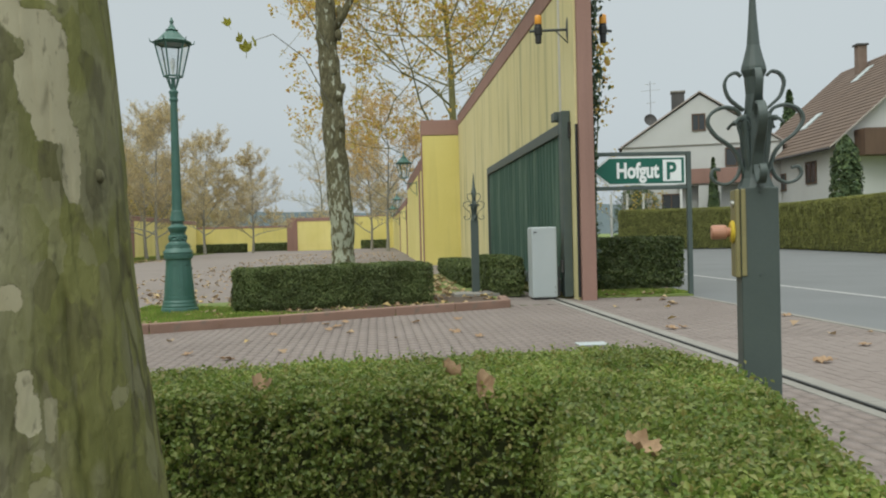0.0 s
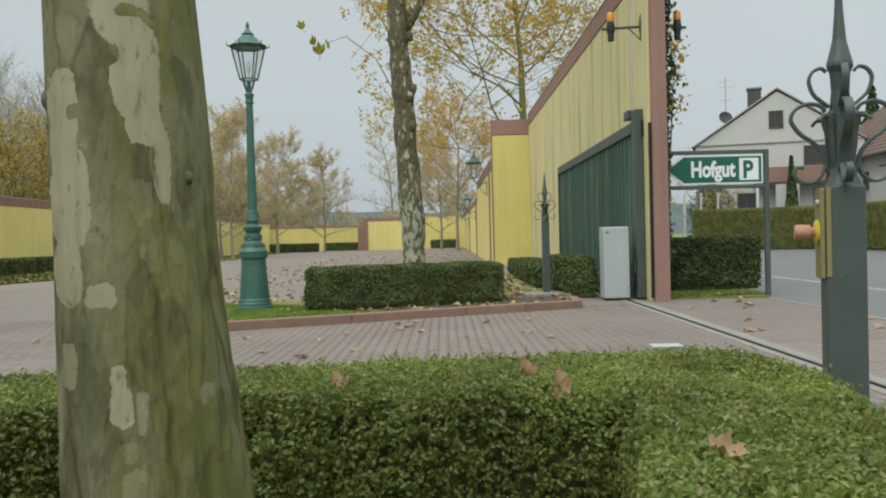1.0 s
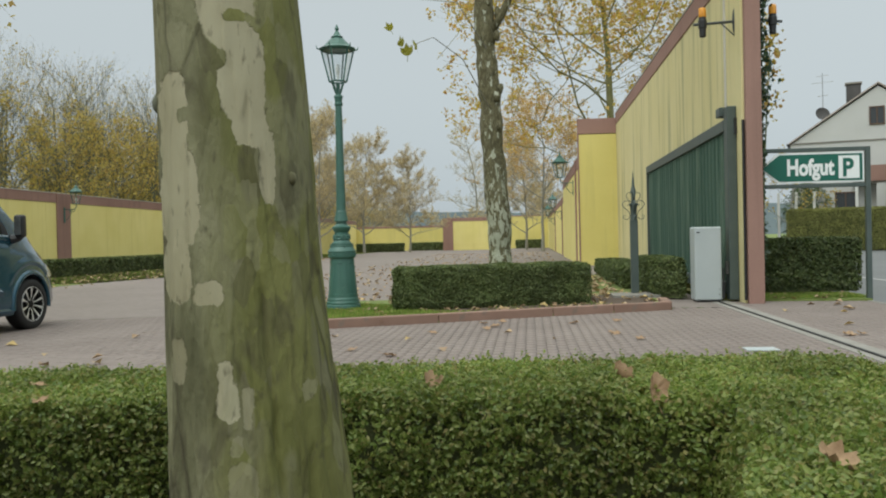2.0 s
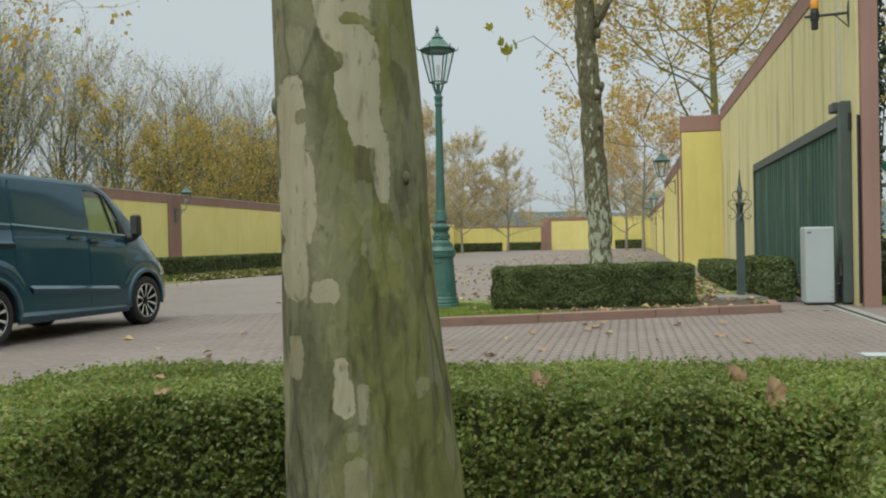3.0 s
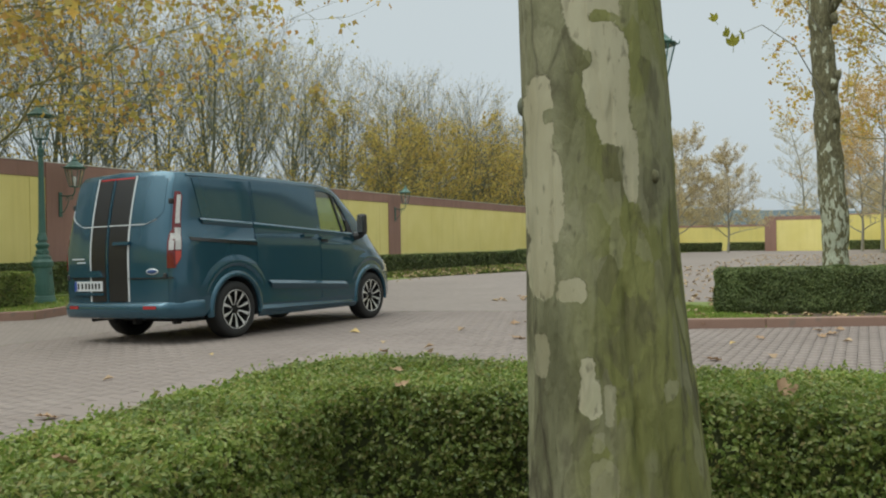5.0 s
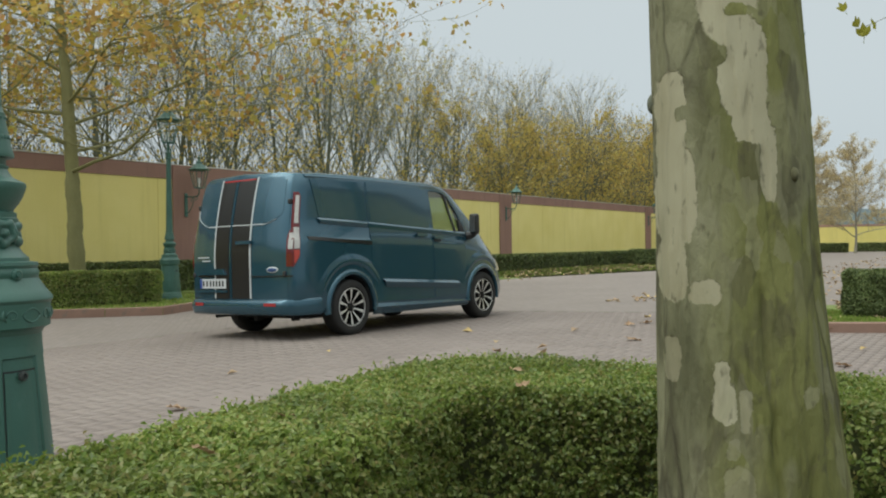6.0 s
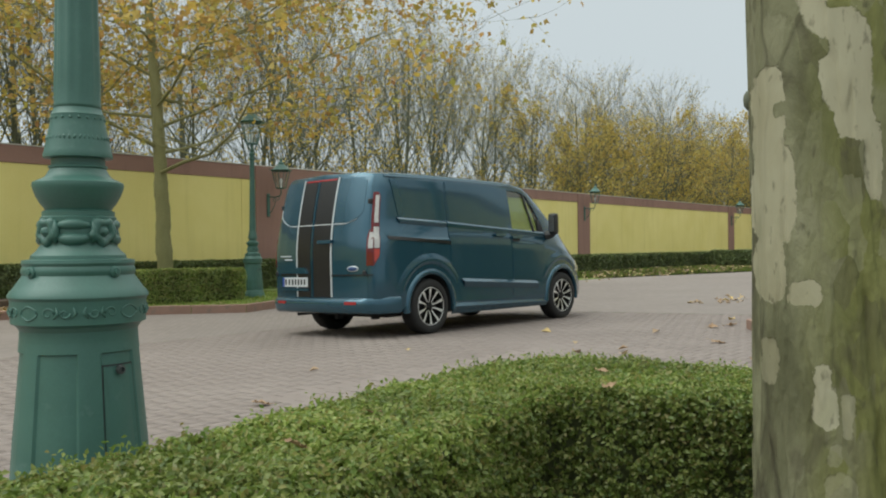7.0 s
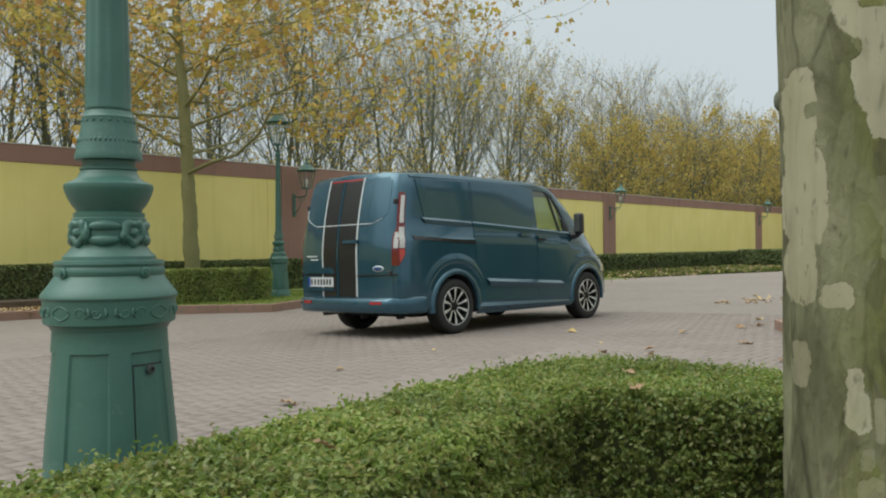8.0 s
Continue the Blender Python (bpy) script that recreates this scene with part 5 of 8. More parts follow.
def gate_post(at, turn, label, shaft, half, s, button=False, bar=1.0, tip=0.76):
    """A square steel post with a spear finial; four pairs of forged scrolls round its head."""
    ob = thing("gate_post", label, "gate post", at, turn, group="gate posts")
    bm = bmesh.new()
    box(bm, -half, half, -half, half, 0.0, shaft, bevel=0.005, seg=2)
    part("shaft", bm, M_STEEL_GREEN, ob)
    bm = bmesh.new()
    prof = [(half / s, 0.0), (0.046, 0.03), (0.037, 0.08), (0.034, 0.2), (0.03, 0.27), (0.027, 0.30), (0.031, 0.355), (0.040, 0.376), (0.039, 0.388), (0.030, 0.42), (0.021, 0.457), (0.014, 0.54), (0.009, 0.54 + (tip - 0.54) * 0.4), (0.003, tip)]
    lathe(bm, [(r * s, shaft + h * s) for r, h in prof], 12)
    part("spear_finial", bm, M_STEEL_GREEN, ob, "tall pointed spear finial")
    low = [(0.045, 0.075), (0.06, 0.035), (0.09, 0.014), (0.122, 0.02), (0.139, 0.041), (0.131, 0.063), (0.11, 0.061)]
    mid = [(0.035, 0.04), (0.049, 0.082), (0.061, 0.114), (0.086, 0.143), (0.122, 0.171), (0.147, 0.212), (0.135, 0.245), (0.098, 0.263), (0.06, 0.255), (0.045, 0.235)]
    top = [(0.033, 0.25), (0.055, 0.268), (0.08, 0.294), (0.092, 0.335), (0.08, 0.363), (0.056, 0.373), (0.04, 0.36)]
    for i in range(4):
        bm = bmesh.new()
        m = pose(0, 0, shaft, 0, 0, 90 * i) @ Matrix.Diagonal((s, s, s, 1))
        ribbon(bm, m, low, 0.030 * bar, 0.009 * bar)
        ribbon(bm, m, mid, 0.036 * bar, 0.010 * bar)
        ribbon(bm, m, top, 0.028 * bar, 0.009 * bar)
        part("scroll", bm, M_STEEL_GREEN, ob, "forged iron scrolls", smooth=True).data.set_sharp_from_angle(angle=radians(35))
        bm = bmesh.new()
        mm = pose(0, 0, shaft, 0, 0, 45 + 90 * i) @ Matrix.Diagonal((s, s, s, 1))
        scroll(bm, mm, [(0.03, 0.05), (0.043, 0.12), (0.048, 0.17), (0.058, 0.205), (0.052, 0.225), (0.04, 0.215)], 0.010 * s * bar)
        scroll(bm, mm, [(0.03, 0.19), (0.055, 0.215), (0.085, 0.215), (0.105, 0.2)], [0.011 * s * bar] * 5 + [0.009 * s * bar] * 5 + [0.005 * s * bar] * 6)
        part("acanthus_curl", bm, M_STEEL_GREEN, ob, "forged leaf curl")
    if button:
        boxed("button_plate", (-half + 0.001, -half + 0.016, -half - 0.005, -half - 0.0005, shaft - 0.28, shaft - 0.005), M_BRASS, ob, "narrow brass switch plate", bevel=0.002)
        plate = boxed("switch_box", (-half - 0.016, -half - 0.0005, -half + 0.002, half - 0.012, shaft - 0.285, shaft - 0.006), M_BRASS, ob, "brass push-button box", bevel=0.003)
        bm = bmesh.new()
        lathe(bm, [(0.036, 0.0), (0.038, 0.006), (0.03, 0.012)], 18)
        bmesh.ops.transform(bm, matrix=pose(-half - 0.016, -0.02, shaft - 0.14, 0, -90, 0), verts=bm.verts)
        part("button_ring", bm, M_YELLOW_RING, plate, "yellow ring of the button")
        bm = bmesh.new()
        lathe(bm, [(0.015, 0.0), (0.015, 0.015), (0.022, 0.018), (0.0235, 0.03), (0.0235, 0.058), (0.021, 0.064)], 18)
        bmesh.ops.transform(bm, matrix=pose(-half - 0.022, -0.02, shaft - 0.14, 0, -90, 0), verts=bm.verts)
        part("push_button", bm, M_KNOB, plate, "copper-coloured push button", smooth=False)
        bm = bmesh.new()
        lathe(bm, [(0.014, 0.0), (0.014, 0.006), (0.01, 0.008)], 14)
        bmesh.ops.transform(bm, matrix=pose(-half - 0.016, -0.02, shaft - 0.052, 0, -90, 0), verts=bm.verts)
        part("key_switch", bm, M_CHROME, plate, "round steel key switch")
        for zz in (shaft - 0.276, shaft - 0.015):
            bm = bmesh.new()
            lathe(bm, [(0.005, 0), (0.004, 0.003)], 8)
            bmesh.ops.transform(bm, matrix=pose(0.0, -half, zz, 90, 0, 0), verts=bm.verts)
            part("rivet", bm, M_STEEL_GREEN, ob)
    return ob


gate_post((1.222, 2.775, 0.0), -14, "grey-green steel gate post with forged scrolls and push button", 1.172, 0.058, 0.99, True, 1.05)
gate_post((1.715, 15.3, 0.05), 0, "grey-green steel gate post with forged scrolls on a stone plinth", 1.25, 0.063, 1.25, False, 0.85, 0.66)
boxed("post_plinth", (1.3, 2.05, 14.7, 15.45, 0.0, 0.075), M_CONCRETE)
tagged(bpy.data.objects["post_plinth"], "low stone plinth under the gate post", "plinth")
bm = bmesh.new()
box(bm, 1.85, 2.13, 8.07, 8.28, 0.0, 0.012, bevel=0.004)
tagged(part("drain_cover", bm, M_GALV), "small pale metal cover set in the paving", "cover")


# ---- trees ----
def grow(rs, height, trunk_r, sway=0.045, first=0.35, limbs=9, levels=3, spread=0.9, up=0.45, twig=0.006, lean=(0, 0), crown=1.0, forks=(5, 4), limb=0.5, wobble=0.10, taper=1.0):
    """A branching skeleton: list of (points, radii) and the twig ends where leaves sit."""
    out, tips = [], []

    def branch(p, d, length, r, level):
        k = (9, 5, 4, 3)[level]
        pts, rad = [p.copy()], [r]
        for i in range(k):
            wob = Vector(rs.normal(0, wobble if level else sway, 3))
            d = (d + wob + Vector((0, 0, 0.10 * up if level else 0.03))).normalized()
            p = p + d * (length / k)
            pts.append(p.copy())
            rad.append(max(twig * 0.5, r * (1 - 0.86 * ((i + 1) / k) ** (1.0 if level else taper))))
        out.append((pts, rad, level))
        if level >= levels:
            tips.extend(pts[1:])
            return
        n = limbs if level == 0 else forks[min(level - 1, len(forks) - 1)]
        for j in range(n):
            t = first + (1 - first) * (j + rs.uniform(0.1, 0.9)) / n if level == 0 else 0.25 + 0.75 * (j + rs.uniform(0, 1)) / n
            idx = min(int(t * k), k - 1)
            q = pts[idx].lerp(pts[idx + 1], t * k - idx)
            ang = rs.uniform(0, 2 * math.pi) if level else j * 2.4 + rs.uniform(-0.4, 0.4)
            side = Vector((math.cos(ang), math.sin(ang), rs.uniform(-0.15, 0.5) * up * 2))
            dd = (side * spread + d * (0.35 if level == 0 else 0.75)).normalized()
            ln = length * (0.5 * crown * (1.1 - 0.6 * (t - first) / (1 - first)) if level == 0 else rs.uniform(0.4, 0.62))
            branch(q, dd, ln, max(twig, rad[idx] * (limb if level == 0 else 0.6)), level + 1)

    branch(Vector((0, 0, 0)), Vector((lean[0], lean[1], 1)).normalized(), height, trunk_r, 0)
    return out, tips


def tree_mesh(name, skel, mat, parent, sides=(10, 6, 4, 3), levels=None, flare=1.25):
    V, F, base = [], [], 0
    for pts, rad, level in skel:
        if levels is not None and level not in levels:
            continue
        n = sides[min(level, len(sides) - 1)]
        side = None
        for i, p in enumerate(pts):
            d = (pts[min(i + 1, len(pts) - 1)] - pts[max(i - 1, 0)]).normalized()
            if side is None:
                side = d.orthogonal().normalized()
            side = (side - d * side.dot(d)).normalized()
            u = d.cross(side)
            r = rad[i] * (flare if level == 0 and i == 0 else 1)
            for k in range(n):
                a = 2 * math.pi * k / n
                V.append(p + (side * math.cos(a) + u * math.sin(a)) * r)
        for i in range(len(pts) - 1):
            for k in range(n):
                a, b = base + i * n + k, base + i * n + (k + 1) % n
                F.append((a, b, b + n, a + n))
        base += len(pts) * n
    return raw(name, [tuple(v) for v in V], F, mat, parent, smooth=True)


def lumpy(skel, seed, amount):
    """Resample the stem into short rings whose girth swells and pinches like an old plane tree's."""
    out = []
    for pts, rad, level in skel:
        if level == 0:
            q, r, k = [], [], 9
            for i in range(len(pts) - 1):
                for j in range(k):
                    f = j / k
                    p = pts[i].lerp(pts[i + 1], f)
                    q.append(p + Vector((noise.noise((p.z * 1.3, seed, 0)), noise.noise((p.z * 1.3, seed, 5)), 0)) * amount * 0.25)
                    r.append((rad[i] + (rad[i + 1] - rad[i]) * f) * (1 + amount * noise.noise((p.z * 3.2, seed, 1)) + amount * 0.6 * noise.noise((p.z * 8.0, seed, 3))))
            pts, rad = q + [pts[-1]], r + [rad[-1]]
        out.append((pts, rad, level))
    return out


def tree(name, label, at, seed, height, trunk_r, leaf_mat, leaf_n, leaf_size, bark, group="", turn=0, droop=0.5, lumps=0.0, east=None, west=None, lobed=False, **kw):
    rs = np.random.RandomState(seed)
    ob = thing(name, label, "tree", at, turn, group)
    skel, tips = grow(rs, height, trunk_r, **kw)
    if east is not None:
        skel = [b for b in skel if max(p.x for p in b[0]) < east]
        tips = [p for p in tips if p.x < east]
    if west is not None:
        skel = [b for b in skel if b[2] == 0 or min(p.x for p in b[0]) > west]
        tips = [p for p in tips if p.x > west]
    if lumps:
        skel = lumpy(skel, seed, lumps)
    tree_mesh("trunk", skel, bark, ob, levels=(0, 1), sides=(16, 7))
    tagged(tree_mesh("branchwork", skel, bark, ob, levels=(2, 3, 4), sides=(6, 6, 4, 3)), kind="stuff")
    if leaf_n:
        T = np.array([tuple(t) for t in tips])
        pick = T[rs.randint(0, len(T), leaf_n)] + rs.normal(0, leaf_size * 0.9, (leaf_n, 3))
        if lobed:
            lobed_leaves("crown", pick, leaf_size * rs.uniform(0.6, 1.3, leaf_n), leaf_mat, ob, seed, droop)
            return ob
        leaves("crown", pick, np.tile([0, 0, 0.5], (leaf_n, 1)), leaf_size * rs.uniform(0.6, 1.25, leaf_n), leaf_mat, ob, seed=seed, width=0.42, jitter=1.0, droop=droop)
    return ob


# the near plane tree inside the hedge
def near_trunk():
    ob = thing("plane_tree", "plane tree trunk with flaking olive, grey and cream bark", "tree", (-0.59, 1.665, 0.0))
    rings, n = [], 340
    # fissures: angle, lowest, highest, depth
    cracks = ((299, 0.42, 1.0, 0.008), (283, 0.36, 0.86, 0.007), (319, 0.2, 0.70, 0.007), (291, 0.2, 0.62, 0.006), (262, 0.3, 0.92, 0.006), (250, 0.9, 1.2, 0.005), (335, 0.3, 0.78, 0.005))
    bm = bmesh.new()
    prof = [(0.0, 0.235), (0.06, 0.215), (0.2, 0.195), (0.4, 0.18), (0.55, 0.170), (0.8, 0.156), (1.04, 0.145), (1.25, 0.1385), (1.5, 0.130), (2.2, 0.122), (3.2, 0.115), (4.2, 0.105)]
    zs = [i * 0.0125 for i in range(0, 160)] + [2.0 + 0.1 * i for i in range(23)]
    for z in zs:
        r = np.interp(z, [p[0] for p in prof], [p[1] for p in prof])
        cx = -0.053 * (z - 1.04) + 0.006 * math.sin(z * 5)
        ring = []
        for i in range(n):
            a = 2 * math.pi * i / n
            c, s = math.cos(a), math.sin(a)
            q = noise.noise((c * 1.3, s * 1.3, z * 1.6)) * 0.008 + noise.noise((c * 4, s * 4, z * 3 + 7)) * 0.003
            f = noise.noise((c * 2.6 + 11, s * 2.6, z * 2.2)) + 0.35 * noise.noise((c * 9, s * 9 + 5, z * 9))
            q += 0.0035 if f > 0.08 else 0.0
            for ca, z0, z1, dep in cracks:
                if z0 < z < z1:
                    off = (math.degrees(a) - ca - 5.0 * noise.noise((z * 7, ca, 0)) - 2.0 * noise.noise((z * 25, ca, 3))) / 2.1
                    q -= 1.7 * dep * math.exp(-off * off) * (0.45 + 0.8 * abs(noise.noise((z * 9, ca, 8)))) * min(1, (z1 - z) * 14)
            ring.append(bm.verts.new((cx + (r + q) * c, 0.004 * math.sin(z * 3) + (r + q) * s, z)))
        rings.append(ring)
    for a, b in zip(rings, rings[1:]):
        for i in range(n):
            bm.faces.new((a[i], a[(i + 1) % n], b[(i + 1) % n], b[i]))
    part("trunk", bm, M_PLANE_NEAR, ob, smooth=True)
    # a branch stub and small knots
    for a, z, r in ((198, 1.31, 0.017), (330, 1.16, 0.011)):
        bm = bmesh.new()
        rr = float(np.interp(z, [p[0] for p in prof], [p[1] for p in prof]))
        bmesh.ops.create_icosphere(bm, subdivisions=2, radius=r, matrix=pose(-0.053 * (z - 1.04) + rr * math.cos(radians(a)), rr * math.sin(radians(a)), z, 0, 0, a) @ Matrix.Diagonal((0.75, 0.9, 1.2, 1)))
        part("knot", bm, M_TWIG_WOOD if r > 0.015 else M_PLANE_NEAR, ob, smooth=True)
    rs = np.random.RandomState(4)
    skel, tips = [], []
    for j in range(7):
        a = j * 0.9
        s, t = grow(rs, 3.0, 0.05, first=0.2, limbs=6, levels=2, lean=(math.cos(a) * 1.2, math.sin(a) * 1.2), twig=0.005)
        off = Vector((-0.14, 0, 3.6 + 0.1 * j))
        skel += [([p + off for p in pts], rad, lv) for pts, rad, lv in s]
        tips += [p + off for p in t]
    tagged(tree_mesh("branchwork", skel, M_TWIG, ob), kind="stuff")
    T = np.array([tuple(t) for t in tips])
    leaves("crown", T[rs.randint(0, len(T), 500)] + rs.normal(0, 0.1, (500, 3)), np.tile([0, 0, 0.6], (500, 1)), 0.13 * rs.uniform(0.6, 1.2, 500), M_AUTUMN, ob, seed=4, width=0.42)


near_trunk()
tree("plane_tree", "tall plane tree with patchy bark and yellow autumn leaves", (-0.55, 15.6, 0.05), 21, 11.0, 0.205, M_AUTUMN, 1150, 0.17, M_PLANE, lobed=True, west=-1.35, lumps=0.26, taper=2.0, lean=(-0.012, 0), sway=0.03, first=0.46, limbs=7, spread=1.0, crown=0.7, twig=0.008)
tree("plane_tree", "plane tree with yellow autumn leaves beyond the tall wall", (3.75, 40.0, 0.0), 33, 16.0, 0.24, M_AUTUMN, 28000, 0.165, M_TWIG2, lobed=True, west=-7.8, east=5.6, first=0.2, limbs=28, levels=3, forks=(7, 6), spread=1.3, crown=1.25, wobble=0.13, up=0.42, twig=0.010, sway=0.03, limb=0.3)
tree("plane_tree", "plane tree with yellow autumn leaves behind the parked van", (-15.95, 11.2, -0.06), 41, 10.5, 0.175, M_AUTUMN_BROWN, 16500, 0.14, M_TWIG2, lobed=True, lumps=0.14, lean=(-0.035, -0.028), first=0.25, limbs=30, forks=(8, 6), spread=1.5, crown=1.08, up=0.13, twig=0.006, sway=0.03, limb=0.3)

# a pale forked limb and burrs on the upper stem of the second plane tree
bm = bmesh.new()
tube(bm, [(-0.05, -0.02, 4.62), (0.10, -0.06, 4.85), (0.24, -0.10, 5.12), (0.34, -0.14, 5.5), (0.46, -0.2, 6.0)], [0.075, 0.068, 0.06, 0.056, 0.05], 10)
part("limb", bm, M_PLANE, bpy.data.objects["plane_tree.001"], "pale forked limb", smooth=True)
rs = np.random.RandomState(8)
for z, a, r in ((2.6, 250, 0.05), (2.95, 300, 0.07), (3.2, 215, 0.06), (3.45, 280, 0.065), (3.6, 340, 0.06), (3.9, 240, 0.07), (4.25, 200, 0.075), (4.5, 310, 0.06), (4.9, 350, 0.08), (5.1, 230, 0.06)):
    bm = bmesh.new()
    bmesh.ops.create_icosphere(bm, subdivisions=2, radius=r)
    for v in bm.verts:
        v.co *= 1 + 0.35 * noise.noise(v.co * 14 + Vector((z, a, 0)))
    d = 0.112
    bmesh.ops.transform(bm, matrix=pose(-0.012 * z + d * math.cos(radians(a)), d * math.sin(radians(a)), z, 0, 0, a) @ Matrix.Diagonal((0.85, 1.1, 1.6, 1)), verts=bm.verts)
    part("burr", bm, M_PLANE, bpy.data.objects["plane_tree.001"], smooth=True)


# ---- parked van: origin on the ground under the middle of the rear axle, front towards +y ----
M_PAINT = material("dark_blue_metallic_paint", (0.022, 0.076, 0.114), (0.026, 0.087, 0.13), rough=0.22, scale=1.5, fine=400, bump=0.0, metal=0.5, coat=0.75)
M_PAINT2 = material("gloss_blue_blanked_window", (0.021, 0.076, 0.113), (0.025, 0.086, 0.128), rough=0.17, scale=1.5, fine=60, bump=0.0, metal=0.5, coat=0.75)
M_STRIPE = material("black_stripe_vinyl", (0.006, 0.006, 0.007), (0.009, 0.009, 0.010), rough=0.35, scale=3, fine=90, bump=0.0)
M_SILVER = material("silver_pinstripe", (0.42, 0.44, 0.45), (0.5, 0.52, 0.53), rough=0.35, scale=3, fine=90, bump=0.0)
M_TYRE = material("tyre_rubber", (0.012, 0.012, 0.012), (0.02, 0.02, 0.02), rough=0.8, scale=10, fine=120, bump=0.3)
M_ALLOY = material("machined_alloy", (0.60, 0.60, 0.59), (0.70, 0.70, 0.69), rough=0.35, scale=20, fine=200, metal=0.5, bump=0.0)
M_RIM_BLACK = material("gloss_black_rim", (0.008, 0.008, 0.008), (0.012, 0.012, 0.012), rough=0.6, scale=20, fine=100, bump=0.0, gloss=0.2)
M_RED = material("red_lamp_lens", (0.26, 0.012, 0.014), (0.32, 0.016, 0.018), rough=0.12, scale=20, fine=100, bump=0.0, coat=0.5)
M_RED_DARK = material("dark_red_lamp_rim", (0.10, 0.006, 0.008), (0.13, 0.008, 0.010), rough=0.15, scale=20, fine=100, bump=0.0, coat=0.5)
M_ORANGE_LENS = material("orange_lamp_lens", (0.34, 0.028, 0.014), (0.42, 0.04, 0.018), rough=0.12, scale=20, fine=100, bump=0.0, coat=0.5)
M_CLEAR = material("clear_lamp_lens", (0.34, 0.33, 0.32), (0.56, 0.55, 0.53), rough=0.15, scale=30, fine=100, bump=0.0, coat=0.8)
M_PLATE = material("number_plate_white", (0.50, 0.52, 0.54), (0.56, 0.58, 0.60), rough=0.4, scale=8, fine=90, bump=0.0)
M_EU = material("number_plate_blue", (0.01, 0.04, 0.22), (0.012, 0.05, 0.26), rough=0.4, scale=8, fine=90, bump=0.0)
M_BLUE_OVAL = material("blue_oval_badge", (0.02, 0.05, 0.14), (0.025, 0.06, 0.17), rough=0.3, scale=8, fine=90, bump=0.0)
M_CABIN = material("dark_cabin_trim", (0.015, 0.015, 0.016), (0.03, 0.03, 0.032), rough=0.8, scale=8, fine=90, bump=0.1)
M_TINT = glass_material("van_glass", (0.72, 0.8, 0.76))
M_UNDER = material("dirty_underbody", (0.01, 0.01, 0.01), (0.02, 0.02, 0.02), rough=0.9, scale=6, fine=60, bump=0.3)

van = thing("van", "dark blue van with twin black rear stripes on brick paving", "van", (-8.0, 8.775, -0.076), -4.0)
van.matrix_basis = pose(-8.0, 8.775, -0.076, 0.04, -1.2, -4.0)

# station: y, half widths (sill, waist, roof), heights (bottom, waist, roof)
STATIONS = [(-0.78, 0.957, 0.948, 0.865, 0.30, 1.22, 2.005), (-0.5, 0.975, 0.97, 0.88, 0.28, 1.22, 2.015), (0.2, 0.98, 0.976, 0.882, 0.24, 1.21, 2.02), (1.0, 0.98, 0.976, 0.875, 0.24, 1.20, 2.01), (1.6, 0.98, 0.975, 0.86, 0.24, 1.18, 2.0), (1.9, 0.98, 0.973, 0.85, 0.24, 1.16, 1.985),
            (2.17, 0.98, 0.972, 0.835, 0.24, 1.15, 1.945), (2.36, 0.98, 0.97, 0.82, 0.24, 1.14, 1.87), (2.58, 0.98, 0.968, 0.805, 0.24, 1.13, 1.725), (2.8, 0.98, 0.96, 0.795, 0.25, 1.10, 1.55), (2.98, 0.975, 0.95, 0.80, 0.26, 1.06, 1.41), (3.15, 0.96, 0.935, 0.78, 0.26, 1.0, 1.285), (3.35, 0.93, 0.90, 0.73, 0.26, 0.91, 1.14), (3.55, 0.86, 0.83, 0.65, 0.27, 0.80, 0.96), (3.7, 0.74, 0.70, 0.5, 0.30, 0.66, 0.80), (3.78, 0.55, 0.52, 0.36, 0.36, 0.55, 0.64)]
CAB_WINDOW = [(1.76, 1.33), (2.57, 1.255), (2.52, 1.41), (2.40, 1.61), (2.23, 1.80), (2.05, 1.86), (1.75, 1.87)]


def half_ring(wl, wb, wr, zb, zm, zr):
    h = zr - zm
    return [(0.0, zb), (wl * 0.85, zb), (wl - 0.035, zb + 0.03), (wl - 0.004, zb + 0.10), (wl, zb + (zm - zb) * 0.45), (wl * 0.5 + wb * 0.5 - 0.002, zb + (zm - zb) * 0.8), (wb, zm - 0.03), (wb - 0.02, zm), (wb - 0.022 - (wb - wr) * 0.30, zm + h * 0.36), (wr + 0.012, zm + h * 0.76), (wr - 0.003, zm + h * 0.89), (wr - 0.04, zm + h * 0.97), (wr - 0.12, zm + h * 0.996), (wr * 0.4, zr + 0.012 * min(1, h)), (0.0, zr + 0.018 * min(1, h))]


REAR_CURVE = [(1.0, -0.78), (0.98, -0.87), (0.945, -0.93), (0.87, -0.975), (0.6, -1.012), (0.3, -1.025), (0.02, -1.03)]
# rear face: its plan is curved and its upper half leans forward
def lean_in(z):
    return 0.175 * max(0.0, (z - 1.0) / 0.96) ** 1.6


def rear_y(x, z):
    f = min(1.0, abs(x) / side_x(-0.78 + lean_in(z), z))
    fs = [c[0] for c in REAR_CURVE][::-1]
    return float(np.interp(f, fs, [c[1] for c in REAR_CURVE][::-1])) + lean_in(z)


def side_x(y, z):
    """Half width of the body at a place along it and a height."""
    ys = [s[0] for s in STATIONS]
    vals = [float(np.interp(y, ys, [s[k] for s in STATIONS])) for k in range(1, 7)]
    ring = half_ring(*vals)[2:12]
    corner = float(np.interp(y - lean_in(z), [-0.975, -0.93, -0.87, -0.78], [0.87, 0.945, 0.98, 1.0]))
    return corner * float(np.interp(z, [p[1] for p in ring], [p[0] for p in ring]))


